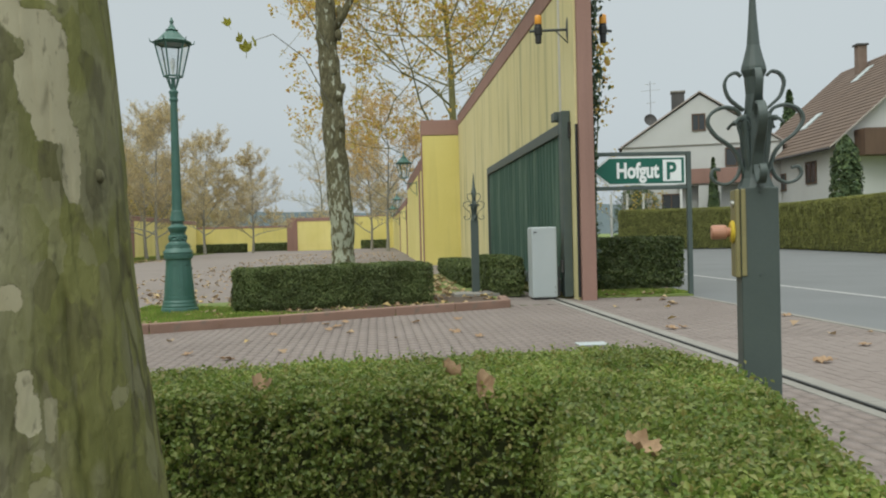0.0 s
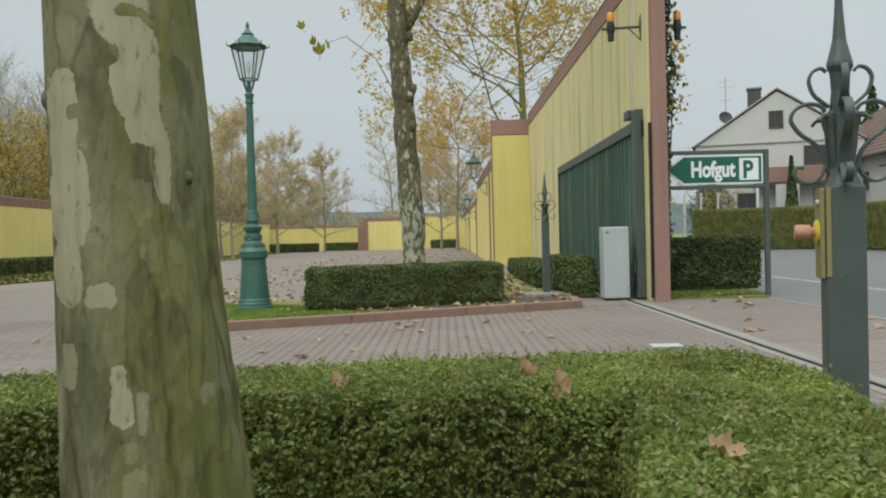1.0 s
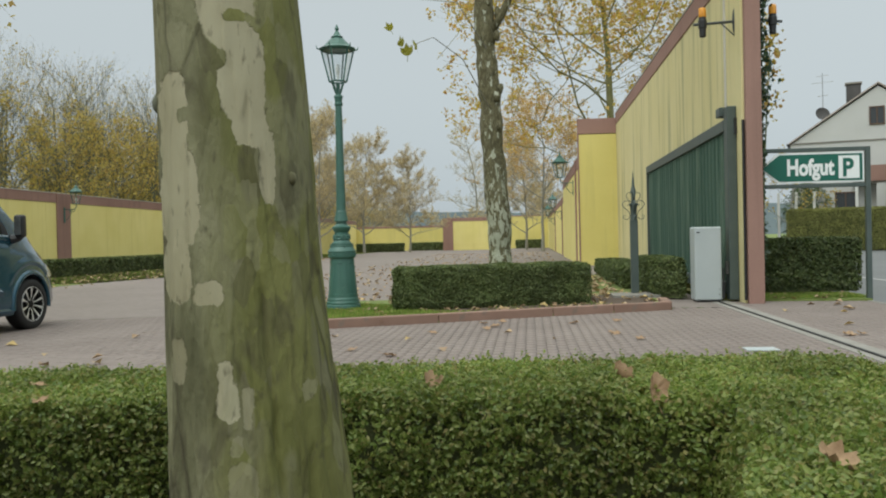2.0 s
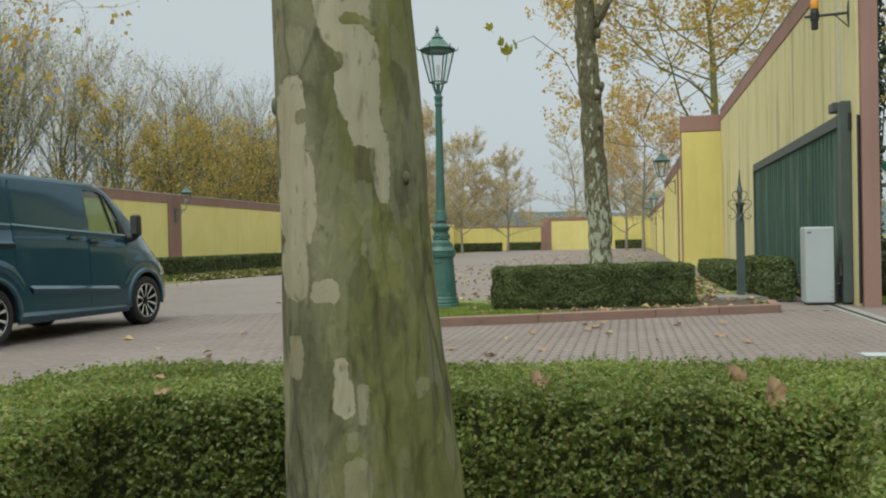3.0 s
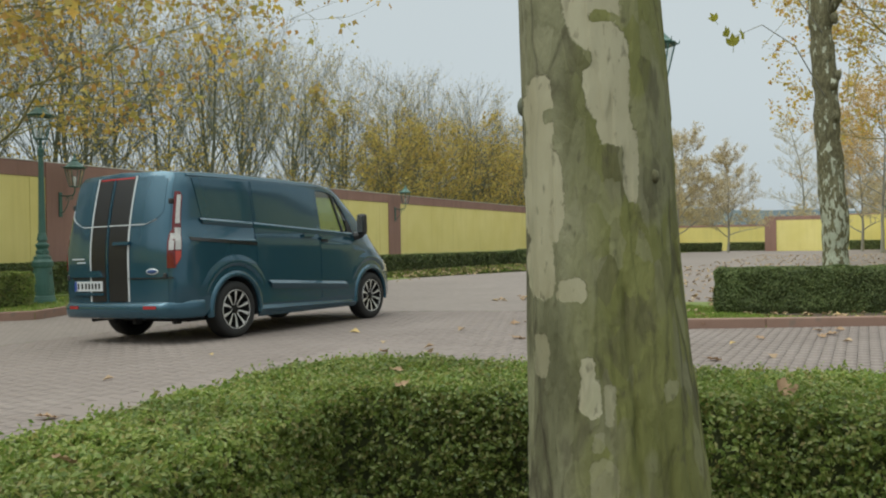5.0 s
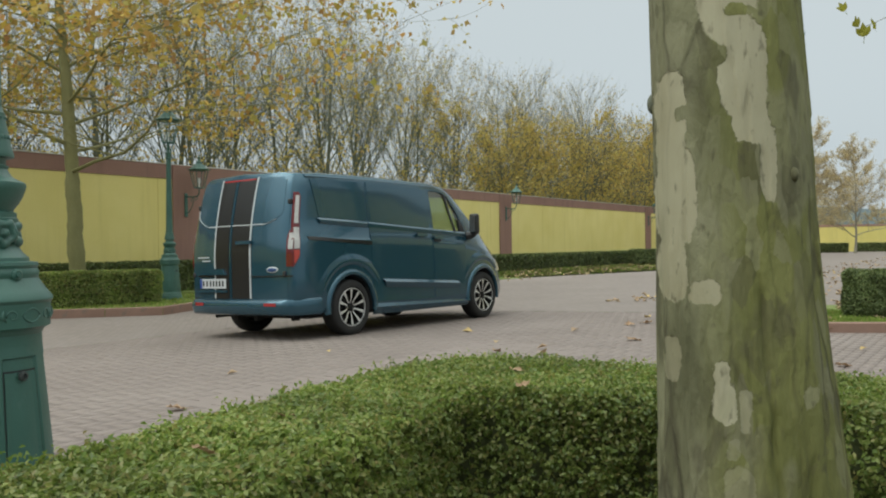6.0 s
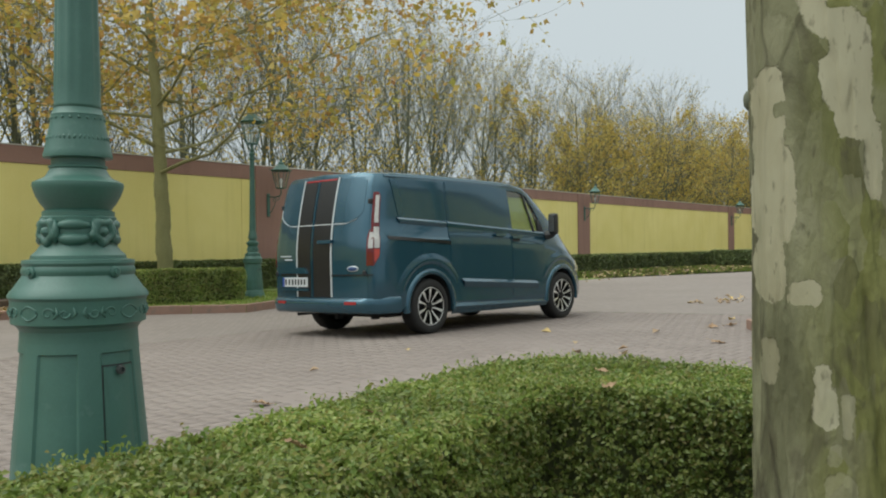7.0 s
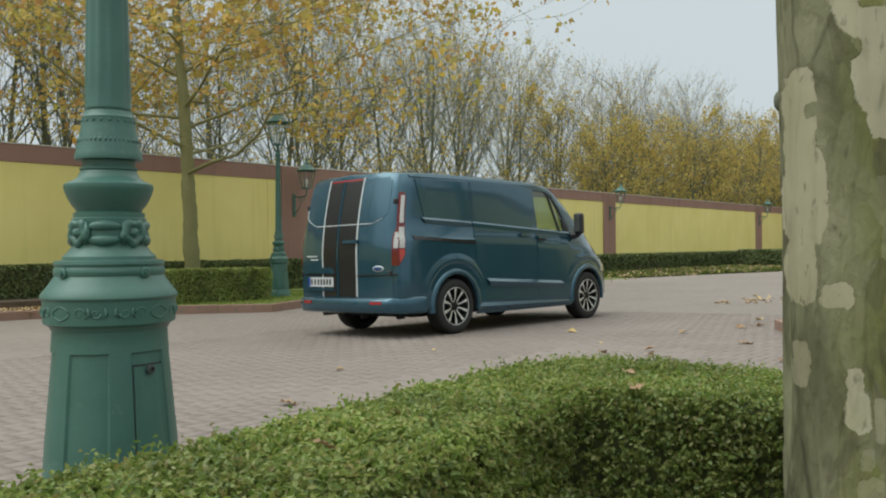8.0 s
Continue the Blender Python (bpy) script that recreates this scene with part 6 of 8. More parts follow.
def van_body():
    bm = bmesh.new()
    rings = []
    base = half_ring(*STATIONS[0][1:])
    stations = [(None, f, y) for f, y in REAR_CURVE[::-1][:-1]] + [(s, 1.0, s[0]) for s in STATIONS]
    for s, f, y in stations:
        half = base if s is None else half_ring(*s[1:])
        pts = [(x * f, z) for x, z in half]
        full = pts + [(-x, z) for x, z in pts[-2:0:-1]]
        amt = 1.0 if s is None or y < -0.7 else 0.35 if y < -0.4 else 0.0
        rings.append([bm.verts.new((x, y + lean_in(z) * amt, z)) for x, z in full])
    n = len(rings[0])
    for a, b in zip(rings, rings[1:]):
        for i in range(n):
            bm.faces.new((a[i], a[(i + 1) % n], b[(i + 1) % n], b[i]))
    bm.faces.new(rings[0])
    bm.faces.new(rings[-1][::-1])
    bmesh.ops.recalc_face_normals(bm, faces=bm.faces)
    body = part("body_shell", bm, [M_PAINT, M_CABIN], van)

    def cutter(build):
        cb = bmesh.new()
        build(cb)
        bmesh.ops.recalc_face_normals(cb, faces=cb.faces)
        me = bpy.data.meshes.new("cut")
        cb.to_mesh(me)
        cb.free()
        me.materials.append(M_CABIN)
        ob = bpy.data.objects.new("cut", me)
        scene.collection.objects.link(ob)
        ob.parent = van
        return ob

    def arch(y, sgn):
        def f(cb):
            vs = []
            for i in range(40):
                a = 2 * math.pi * i / 40
                vs.append((y + 0.405 * math.cos(a), 0.345 + 0.405 * math.sin(a)))
            lo = [cb.verts.new((sgn * 0.58, q, z)) for q, z in vs]
            hi = [cb.verts.new((sgn * 1.2, q, z)) for q, z in vs]
            cb.faces.new(lo)
            cb.faces.new(hi[::-1])
            for i in range(40):
                cb.faces.new((lo[i], hi[i], hi[(i + 1) % 40], lo[(i + 1) % 40]))
        return f

    def window(cb):
        out = CAB_WINDOW
        lo = [cb.verts.new((-1.2, q, z)) for q, z in out]
        hi = [cb.verts.new((1.2, q, z)) for q, z in out]
        cb.faces.new(lo)
        cb.faces.new(hi[::-1])
        for i in range(7):
            cb.faces.new((lo[i], hi[i], hi[(i + 1) % 7], lo[(i + 1) % 7]))

    def cabin(cb):
        out = [(1.70, 1.25), (3.02, 1.25), (3.12, 1.37), (2.90, 1.58), (2.66, 1.76), (2.46, 1.89), (2.26, 1.975), (1.70, 1.91)]
        lo = [cb.verts.new((-0.79, q, z)) for q, z in out]
        hi = [cb.verts.new((0.79, q, z)) for q, z in out]
        cb.faces.new(lo)
        cb.faces.new(hi[::-1])
        for i in range(8):
            cb.faces.new((lo[i], hi[i], hi[(i + 1) % 8], lo[(i + 1) % 8]))

    cuts = [cutter(cabin)] + [cutter(arch(y, s)) for y in (0.0, 2.933) for s in (1, -1)] + [cutter(window)]
    for c in cuts:
        md = body.modifiers.new("cut", "BOOLEAN")
        md.object, md.operation, md.solver = c, "DIFFERENCE", "EXACT"
        md.material_mode = "TRANSFER"
    bpy.context.view_layer.update()
    me = bpy.data.meshes.new_from_object(body.evaluated_get(bpy.context.evaluated_depsgraph_get()))
    body.modifiers.clear()
    body.data = me
    for c in cuts:
        bpy.data.objects.remove(c)
    me.shade_smooth()
    me.set_sharp_from_angle(angle=radians(32))
    return body


body = van_body()


def skin(name, rows, mat, parent, off=0.004, depth=0.012, label=""):
    """A thin shell over a grid of surface points (rows of (point, outward normal))."""
    bm = bmesh.new()
    top = [[bm.verts.new(Vector(p) + Vector(n) * off) for p, n in r] for r in rows]
    bot = [[bm.verts.new(Vector(p) - Vector(n) * depth) for p, n in r] for r in rows]
    a, b = len(rows), len(rows[0])
    for i in range(a - 1):
        for j in range(b - 1):
            bm.faces.new((top[i][j], top[i][j + 1], top[i + 1][j + 1], top[i + 1][j]))
    edge = [(0, j) for j in range(b)] + [(i, b - 1) for i in range(1, a)] + [(a - 1, j) for j in range(b - 2, -1, -1)] + [(i, 0) for i in range(a - 2, 0, -1)]
    for (i, j), (k, m) in zip(edge, edge[1:] + edge[:1]):
        bm.faces.new((top[i][j], bot[i][j], bot[k][m], top[k][m]))
    bmesh.ops.recalc_face_normals(bm, faces=bm.faces)
    ob = part(name, bm, mat, parent, label)
    ob.data.shade_smooth()
    ob.data.set_sharp_from_angle(angle=radians(35))
    return ob


def rear_skin(name, left, right, z0, z1, mat, off=0.004, nz=14, nx=8, depth=0.012, label="", parent=None):
    """left, right: x at a height, as functions or numbers."""
    rows = []
    for i in range(nz + 1):
        z = z0 + (z1 - z0) * i / nz
        a, b = (left(z) if callable(left) else left), (right(z) if callable(right) else right)
        row = []
        for j in range(nx + 1):
            x = a + (b - a) * j / nx
            sl = (rear_y(x + 0.01, z) - rear_y(x - 0.01, z)) / 0.02
            row.append(((x, rear_y(x, z), z), Vector((sl, -1, 0)).normalized()))
        rows.append(row)
    return skin(name, rows, mat, parent or van, off, depth, label)


def side_skin(name, y0, y1, z0, z1, mat, off=0.004, ny=12, nz=8, depth=0.012, sgn=1, shape=None, label="", parent=None, prof=None):
    rows = []
    for i in range(nz + 1):
        v = i / nz
        push = prof[i] if prof else 0.0
        row = []
        for j in range(ny + 1):
            u = j / ny
            y, z = y0 + (y1 - y0) * u, z0 + (z1 - z0) * v
            if shape:
                y, z = shape(u, v, y, z)
            row.append(((sgn * (side_x(y, z) + push), y, z), Vector((sgn, 0, 0.12))))
        rows.append(row)
    return skin(name, rows, mat, parent or van, off, depth, label)


# rear doors, stripes, plate; the joint between the doors lies a little off the middle
GAP = -0.07
for a, b in ((-0.84, GAP - 0.006), (GAP + 0.006, 0.84)):
    door = rear_skin("rear_door", (lambda z, a=a: a if a > -0.5 else a + 0.07 * max(0.0, z - 1.3)), (lambda z, b=b: b if b < 0.5 else b - 0.07 * max(0.0, z - 1.3)), 0.495, 1.945, M_PAINT, off=0.006, nx=14, nz=20)
    s = 1 if a > -0.5 else -1

    def win_edge(z):
        return 0.755 - 0.05 * max(0.0, z - 1.55) - 0.25 * max(0.0, 1 - (z - 1.39) / 0.16) ** 2.2

    rear_skin("blanked_window", (lambda z, s=s: GAP + 0.06 if s > 0 else -win_edge(z)), (lambda z, s=s: win_edge(z) if s > 0 else GAP - 0.06), 1.395, 1.905, M_PAINT2, off=0.011, nx=10, nz=14, parent=door)
for a, b in ((-0.345, GAP - 0.028), (GAP + 0.028, 0.262)):
    rear_skin("black_stripe", a, b, 0.50, 1.955, M_STRIPE, off=0.0135, nx=4, nz=24, depth=0.004, label="matt black vinyl stripe")
for a in (-0.372, 0.268):
    rear_skin("silver_stripe", a, a + 0.022, 0.50, 1.965, M_SILVER, off=0.0145, nx=1, nz=24, depth=0.004, label="thin silver pinstripe")
for s in (-1, 1):
    rear_skin("window_edge_line", (lambda z, s=s: s * (0.765 - 0.25 * max(0.0, 1 - (z - 1.385) / 0.16) ** 2.2) - 0.006), (lambda z, s=s: s * (0.765 - 0.25 * max(0.0, 1 - (z - 1.385) / 0.16) ** 2.2) + 0.006), 1.385, 1.60 if s < 0 else 1.44, M_SILVER, off=0.0155, nx=1, nz=14, depth=0.003)
rear_skin("waist_pinstripe", -0.515, 0.515, 1.38, 1.391, M_SILVER, off=0.0155, nx=14, nz=1, depth=0.004, label="thin silver line under the rear windows")
rear_skin("door_gap", GAP - 0.012, GAP + 0.012, 0.495, 1.93, M_PAINT, off=0.0165, nx=1, nz=18, depth=0.006)
rear_skin("rear_handle", 0.055, 0.305, 1.155, 1.195, M_PAINT, off=0.045, nx=6, nz=3, depth=0.0, label="body-coloured door handle")
rear_skin("handle_recess", 0.11, 0.25, 1.11, 1.20, M_STRIPE, off=0.018, nx=4, nz=3, depth=0.002)
rear_skin("door_lower_seam", 0.285, 0.90, 0.758, 0.772, M_STRIPE, off=0.0175, nx=12, nz=1, depth=0.004)
rear_skin("plate_hood", (lambda z: -0.735), (lambda z: -0.20 + 0.07 * (0.87 - z) / 0.08), 0.79, 0.865, M_PAINT, off=0.04, nx=8, nz=3, depth=0.0, label="body-coloured hood over the number plate")
# flush black strip painted in as the shade below the plate hood
rear_skin("hood_shadow_gap", -0.71, -0.14, 0.765, 0.789, M_STRIPE, off=0.012, nx=8, nz=1, depth=0.0)
rear_skin("plate_recess", -0.71, -0.12, 0.56, 0.765, M_PAINT, off=0.010, nx=8, nz=3, depth=0.0)
plate = rear_skin("number_plate", -0.665, -0.15, 0.625, 0.742, M_PLATE, off=0.022, nx=6, nz=1, depth=0.0, label="white number plate with dark bars")
rear_skin("plate_blue_strip", -0.665, -0.62, 0.627, 0.74, M_EU, off=0.025, nx=1, nz=1, depth=0.0, parent=plate)
for x0 in (-0.60, -0.53, -0.46, -0.40, -0.34, -0.28, -0.22):
    rear_skin("plate_bar", x0, x0 + 0.03, 0.65, 0.718, M_STRIPE, off=0.0255, nx=1, nz=1, depth=0.0, parent=plate)
rear_skin("plate_sill", -0.68, -0.13, 0.575, 0.605, M_PAINT, off=0.03, nx=6, nz=1, depth=0.0)
for x0, x1, z in ((-0.72, -0.48, 1.0), (-0.62, -0.46, 0.957)):
    rear_skin("model_lettering", x0, x1, z, z + 0.016, M_SILVER, off=0.012, nx=4, nz=1, depth=0.0, label="small chrome lettering as a plain bar")
bm = bmesh.new()
bmesh.ops.create_uvsphere(bm, u_segments=24, v_segments=10, radius=1.0, matrix=pose(0.64, rear_y(0.64, 0.84) - 0.012, 0.84, 0, 0, 12) @ Matrix.Diagonal((0.083, 0.012, 0.036, 1)))
badge = part("badge", bm, M_SILVER, van, "chrome-rimmed oval badge", smooth=True)
bm = bmesh.new()
bmesh.ops.create_uvsphere(bm, u_segments=24, v_segments=10, radius=1.0, matrix=pose(0.64, rear_y(0.64, 0.84) - 0.018, 0.84, 0, 0, 12) @ Matrix.Diagonal((0.068, 0.0085, 0.026, 1)))
part("badge_field", bm, M_BLUE_OVAL, badge, smooth=True)
for s in (-1, 1):
    for z in (1.64, 0.79):
        bm = bmesh.new()
        box(bm, min(s * 0.785, s * 0.835), max(s * 0.785, s * 0.835), rear_y(0.81, z) - 0.025, rear_y(0.81, z) + 0.03, z - 0.03, z + 0.03, bevel=0.01)
        part("door_hinge", bm, M_BLACK, van)

rear_skin("high_brake_lamp", -0.33, 0.25, 1.932, 1.952, M_RED, off=0.016, nx=6, nz=1, depth=0.0, label="slim red high brake lamp")

# bumper
def bumper():
    rows = []
    for i, (z, o) in enumerate(((0.30, 0.0), (0.315, 0.035), (0.35, 0.055), (0.41, 0.065), (0.455, 0.06), (0.485, 0.035), (0.495, 0.0))):
        row = []
        for j in range(41):
            a = -1 + 2 * j / 40
            if abs(a) < 0.8:
                x = a / 0.8 * 0.80
                p = (x, rear_y(x, 0.45) - o, z)
            else:
                q = (abs(a) - 0.8) / 0.2
                x = 0.80 + (0.975 - 0.80) * math.sin(q * math.pi / 2)
                p = (math.copysign(x + o * q * 0.35, a), rear_y(0.8, 0.45) - o * (1 - q) + (1 - math.cos(q * math.pi / 2)) * 0.42, z)
            row.append((p, Vector((0, -1, 0)) if abs(a) < 0.8 else Vector((math.copysign(0.6, a), -0.6, 0))))
        rows.append(row)
    return skin("rear_bumper", rows, M_PAINT, van, 0.0, 0.03)


bumper()
for s in (-1, 1):
    rear_skin("bumper_reflector", s * 0.63 - 0.085, s * 0.63 + 0.085, 0.415, 0.45, M_RED, off=0.07, nx=3, nz=1, depth=-0.05, label="small red reflector")
    # tail lamp wraps round the corner
    lamp = thing("tail_lamp", "", "")
    lamp.parent = van
    # heights run from the pointed foot to the slim top
    def rim_shape(u, v, y, z):
        back = -0.935 + lean_in(z)
        front = float(np.interp(v, [0, 0.14, 0.5, 0.62, 0.95, 1.0], [-0.93, -0.858, -0.852, -0.858, -0.862, -0.89])) + lean_in(z)
        return back + (front - back) * u, z

    def lens_shape(z0, z1, inset):
        def f(u, v, y, z):
            vv = (z - 0.87) / 0.88
            b0, z2 = rim_shape(0, vv, y, z)
            f0, z2 = rim_shape(1, vv, y, z)
            return b0 + inset + (f0 - b0 - 2 * inset) * u, z
        return f

    if s > 0:
        rear_skin("rear_red_lens", (lambda z: 0.835 + 0.045 * max(0.0, (z - 1.27) / 0.08)), 0.90, 0.875, 1.35, M_RED_DARK, off=0.012, nx=5, nz=9, parent=lamp)
        rear_skin("rear_clear_lens", 0.852, 0.897, 1.08, 1.27, M_CLEAR, off=0.017, nx=4, nz=4, parent=lamp)
    side_skin("red_rim", -0.9, -0.8, 0.87, 1.75, M_RED_DARK, off=0.012, ny=6, nz=16, sgn=s, parent=lamp, shape=rim_shape)
    side_skin("clear_upper_lens", 0, 1, 1.38, 1.71, M_CLEAR, off=0.018, ny=3, nz=8, sgn=s, parent=lamp, shape=lens_shape(0, 1, 0.018))
    side_skin("clear_lower_lens", 0, 1, 1.08, 1.33, M_CLEAR, off=0.018, ny=4, nz=6, sgn=s, parent=lamp, shape=lens_shape(0, 1, 0.012))
    side_skin("turn_lens", 0, 1, 0.915, 1.065, M_ORANGE_LENS, off=0.018, ny=4, nz=5, sgn=s, parent=lamp, shape=lens_shape(0, 1, 0.012))
    # sides
    side_skin("blanked_side_window", -0.60, 0.335, 1.455, 1.915, M_PAINT2, off=0.005, ny=10, nz=8, sgn=s, shape=lambda u, v, y, z: (y + 0.09 * (1 - v) * (1 - u) ** 3, z - 0.03 * u * (1 - v)))
    side_skin("sliding_door", 0.365, 1.655, 0.385, 1.945, M_PAINT, off=0.005, ny=14, nz=18, sgn=s, shape=lambda u, v, y, z: (y + 0.03 * (1 - v) * (1 - u) + 0.02 * (1 - v) * u, z - 0.015 * u))
    side_skin("blanked_side_window", 0.39, 1.545, 1.42, 1.92, M_PAINT2, off=0.010, ny=12, nz=9, sgn=s, shape=lambda u, v, y, z: (y + 0.02 * (1 - v) + 0.02 * (1 - v) * u, z - 0.075 * u * (1 - v) - 0.02 * u * v))
    side_skin("cab_door_skin", 1.70, 2.47, 0.385, 1.28, M_PAINT, off=0.005, ny=10, nz=10, sgn=s, shape=lambda u, v, y, z: (y, z - 0.03 * u * v))
    side_skin("waist_crease", -0.50, 0.335, 1.375, 1.45, M_PAINT, off=0.006, ny=8, nz=3, sgn=s, prof=(0.0, 0.016, 0.024, 0.0), shape=lambda u, v, y, z: (y - 0.05 * v * (1 - u), z - 0.04 * u))
    side_skin("waist_crease_front", 0.36, 2.52, 1.325, 1.395, M_PAINT, off=0.008, ny=14, nz=3, sgn=s, prof=(0.0, 0.008, 0.013, 0.0), shape=lambda u, v, y, z: (y, z + 0.015 - 0.125 * u))
    side_skin("slide_rail_slot", -0.72, 0.385, 1.185, 1.225, M_STRIPE, off=0.009, ny=10, nz=1, sgn=s, shape=lambda u, v, y, z: (y, z - 0.068 * u), label="dark sliding-door rail slot")
    side_skin("side_moulding", 0.58, 2.30, 0.565, 0.675, M_PAINT, off=0.006, ny=14, nz=3, depth=0.0, sgn=s, prof=(0.0, 0.022, 0.032, 0.0), shape=lambda u, v, y, z: (y + (0.06 * (1 - v) if u < 0.05 else -0.06 * v if u > 0.95 else 0), z - 0.09 * u), label="body-coloured side moulding")
    side_skin("sill_skirt", 0.40, 2.50, 0.225, 0.365, M_PAINT, off=0.004, ny=10, nz=3, sgn=s, prof=(0.01, 0.032, 0.034, 0.0), shape=lambda u, v, y, z: (y, z - 0.05 * u * v))
    for y, hz in ((1.43, 1.235), (1.81, 1.20)):
        h = side_skin("door_handle", y - 0.11, y + 0.11, hz - 0.016, hz + 0.022, M_PAINT, off=0.045, ny=6, nz=2, depth=-0.02, sgn=s)
        side_skin("handle_bowl", y - 0.08, y + 0.08, hz - 0.05, hz + 0.035, M_STRIPE, off=0.007, ny=4, nz=2, sgn=s, parent=h)
    side_skin("roof_gutter", -0.66, 1.85, 1.945, 1.962, M_PAINT, off=0.012, ny=20, nz=1, sgn=s, shape=lambda u, v, y, z: (y, z - 0.02 * max(0, u - 0.45) * 1.8))
    # windows of the cab
    bm = bmesh.new()
    out = CAB_WINDOW
    a = [bm.verts.new((s * (side_x(y, z) - 0.012), y, z)) for y, z in out]
    b = [bm.verts.new((s * (side_x(y, z) - 0.017), y, z)) for y, z in out]
    bm.faces.new(a)
    bm.faces.new(b[::-1])
    part("cab_window", bm, M_TINT, van, "lightly tinted cab door glass").visible_shadow = False
    bm = bmesh.new()
    tube(bm, [(s * (side_x(2.28, 1.29) + 0.002), 2.28, 1.29), (s * (side_x(2.13, 1.82) + 0.002), 2.13, 1.82)], 0.018, 6)
    part("quarter_window_bar", bm, M_BLACK, van)
    side_skin("window_sail", 2.38, 2.55, 1.27, 1.47, M_BLACK, off=0.008, ny=3, nz=4, sgn=s, shape=lambda u, v, y, z: (2.40 + 0.02 * v + (0.15 - 0.10 * v) * u, z), label="black corner of the cab window")
    # mirror
    bm = bmesh.new()
    bmesh.ops.create_cube(bm, size=1.0, matrix=pose(s * 1.06, 2.60, 1.405, 0, 0, s * 8) @ Matrix.Diagonal((0.13, 0.12, 0.30, 1)))
    bmesh.ops.bevel(bm, geom=list(bm.edges), offset=0.045, segments=4, profile=0.6, affect="EDGES")
    mir = part("door_mirror", bm, M_BLACK, van, "black door mirror housing", smooth=True)
    bm = bmesh.new()
    tube(bm, [(s * 0.92, 2.60, 1.235), (s * 1.0, 2.63, 1.245), (s * 1.07, 2.63, 1.30)], [0.065, 0.05, 0.045], 8)
    part("mirror_arm", bm, M_BLACK, mir)
    boxed("mirror_glass", (min(s * 1.015, s * 1.105), max(s * 1.015, s * 1.105), 2.532, 2.538, 1.29, 1.52), M_CHROME, mir, bevel=0)
    # wheel arch flares
    for yc in (0.0, 2.933):
        bm = bmesh.new()
        rings = []
        for i in range(31):
            a = math.radians(-8 + 196 * i / 30)
            ring = []
            for r, o in ((0.40, -0.03), (0.402, 0.018), (0.425, 0.026), (0.455, 0.016), (0.475, -0.004), (0.475, -0.03)):
                y, z = yc + r * math.cos(a), 0.345 + r * math.sin(a)
                ring.append(bm.verts.new((s * (side_x(y, max(0.4, z)) + o), y, z)))
            rings.append(ring)
        for p, q in zip(rings, rings[1:]):
            for i in range(5):
                bm.faces.new((p[i], p[i + 1], q[i + 1], q[i]))
        bmesh.ops.recalc_face_normals(bm, faces=bm.faces)
        part("arch_flare", bm, M_PAINT, van, smooth=True)
        # outer swage over the arch
        bm = bmesh.new()
        rings = []
        for i in range(31):
            a = math.radians(18 + 144 * i / 30)
            ring = []
            for r, o in ((0.52, -0.006), (0.56, 0.026), (0.60, 0.020), (0.68, -0.006)):
                y, z = yc + r * math.cos(a), 0.345 + r * math.sin(a)
                ring.append(bm.verts.new((s * (side_x(y, z) + o * math.sin(math.pi * i / 30)), y, z)))
            rings.append(ring)
        for p, q in zip(rings, rings[1:]):
            for i in range(3):
                bm.faces.new((p[i], p[i + 1], q[i + 1], q[i]))
        bmesh.ops.recalc_face_normals(bm, faces=bm.faces)
        part("arch_swage", bm, M_PAINT, van, smooth=True)


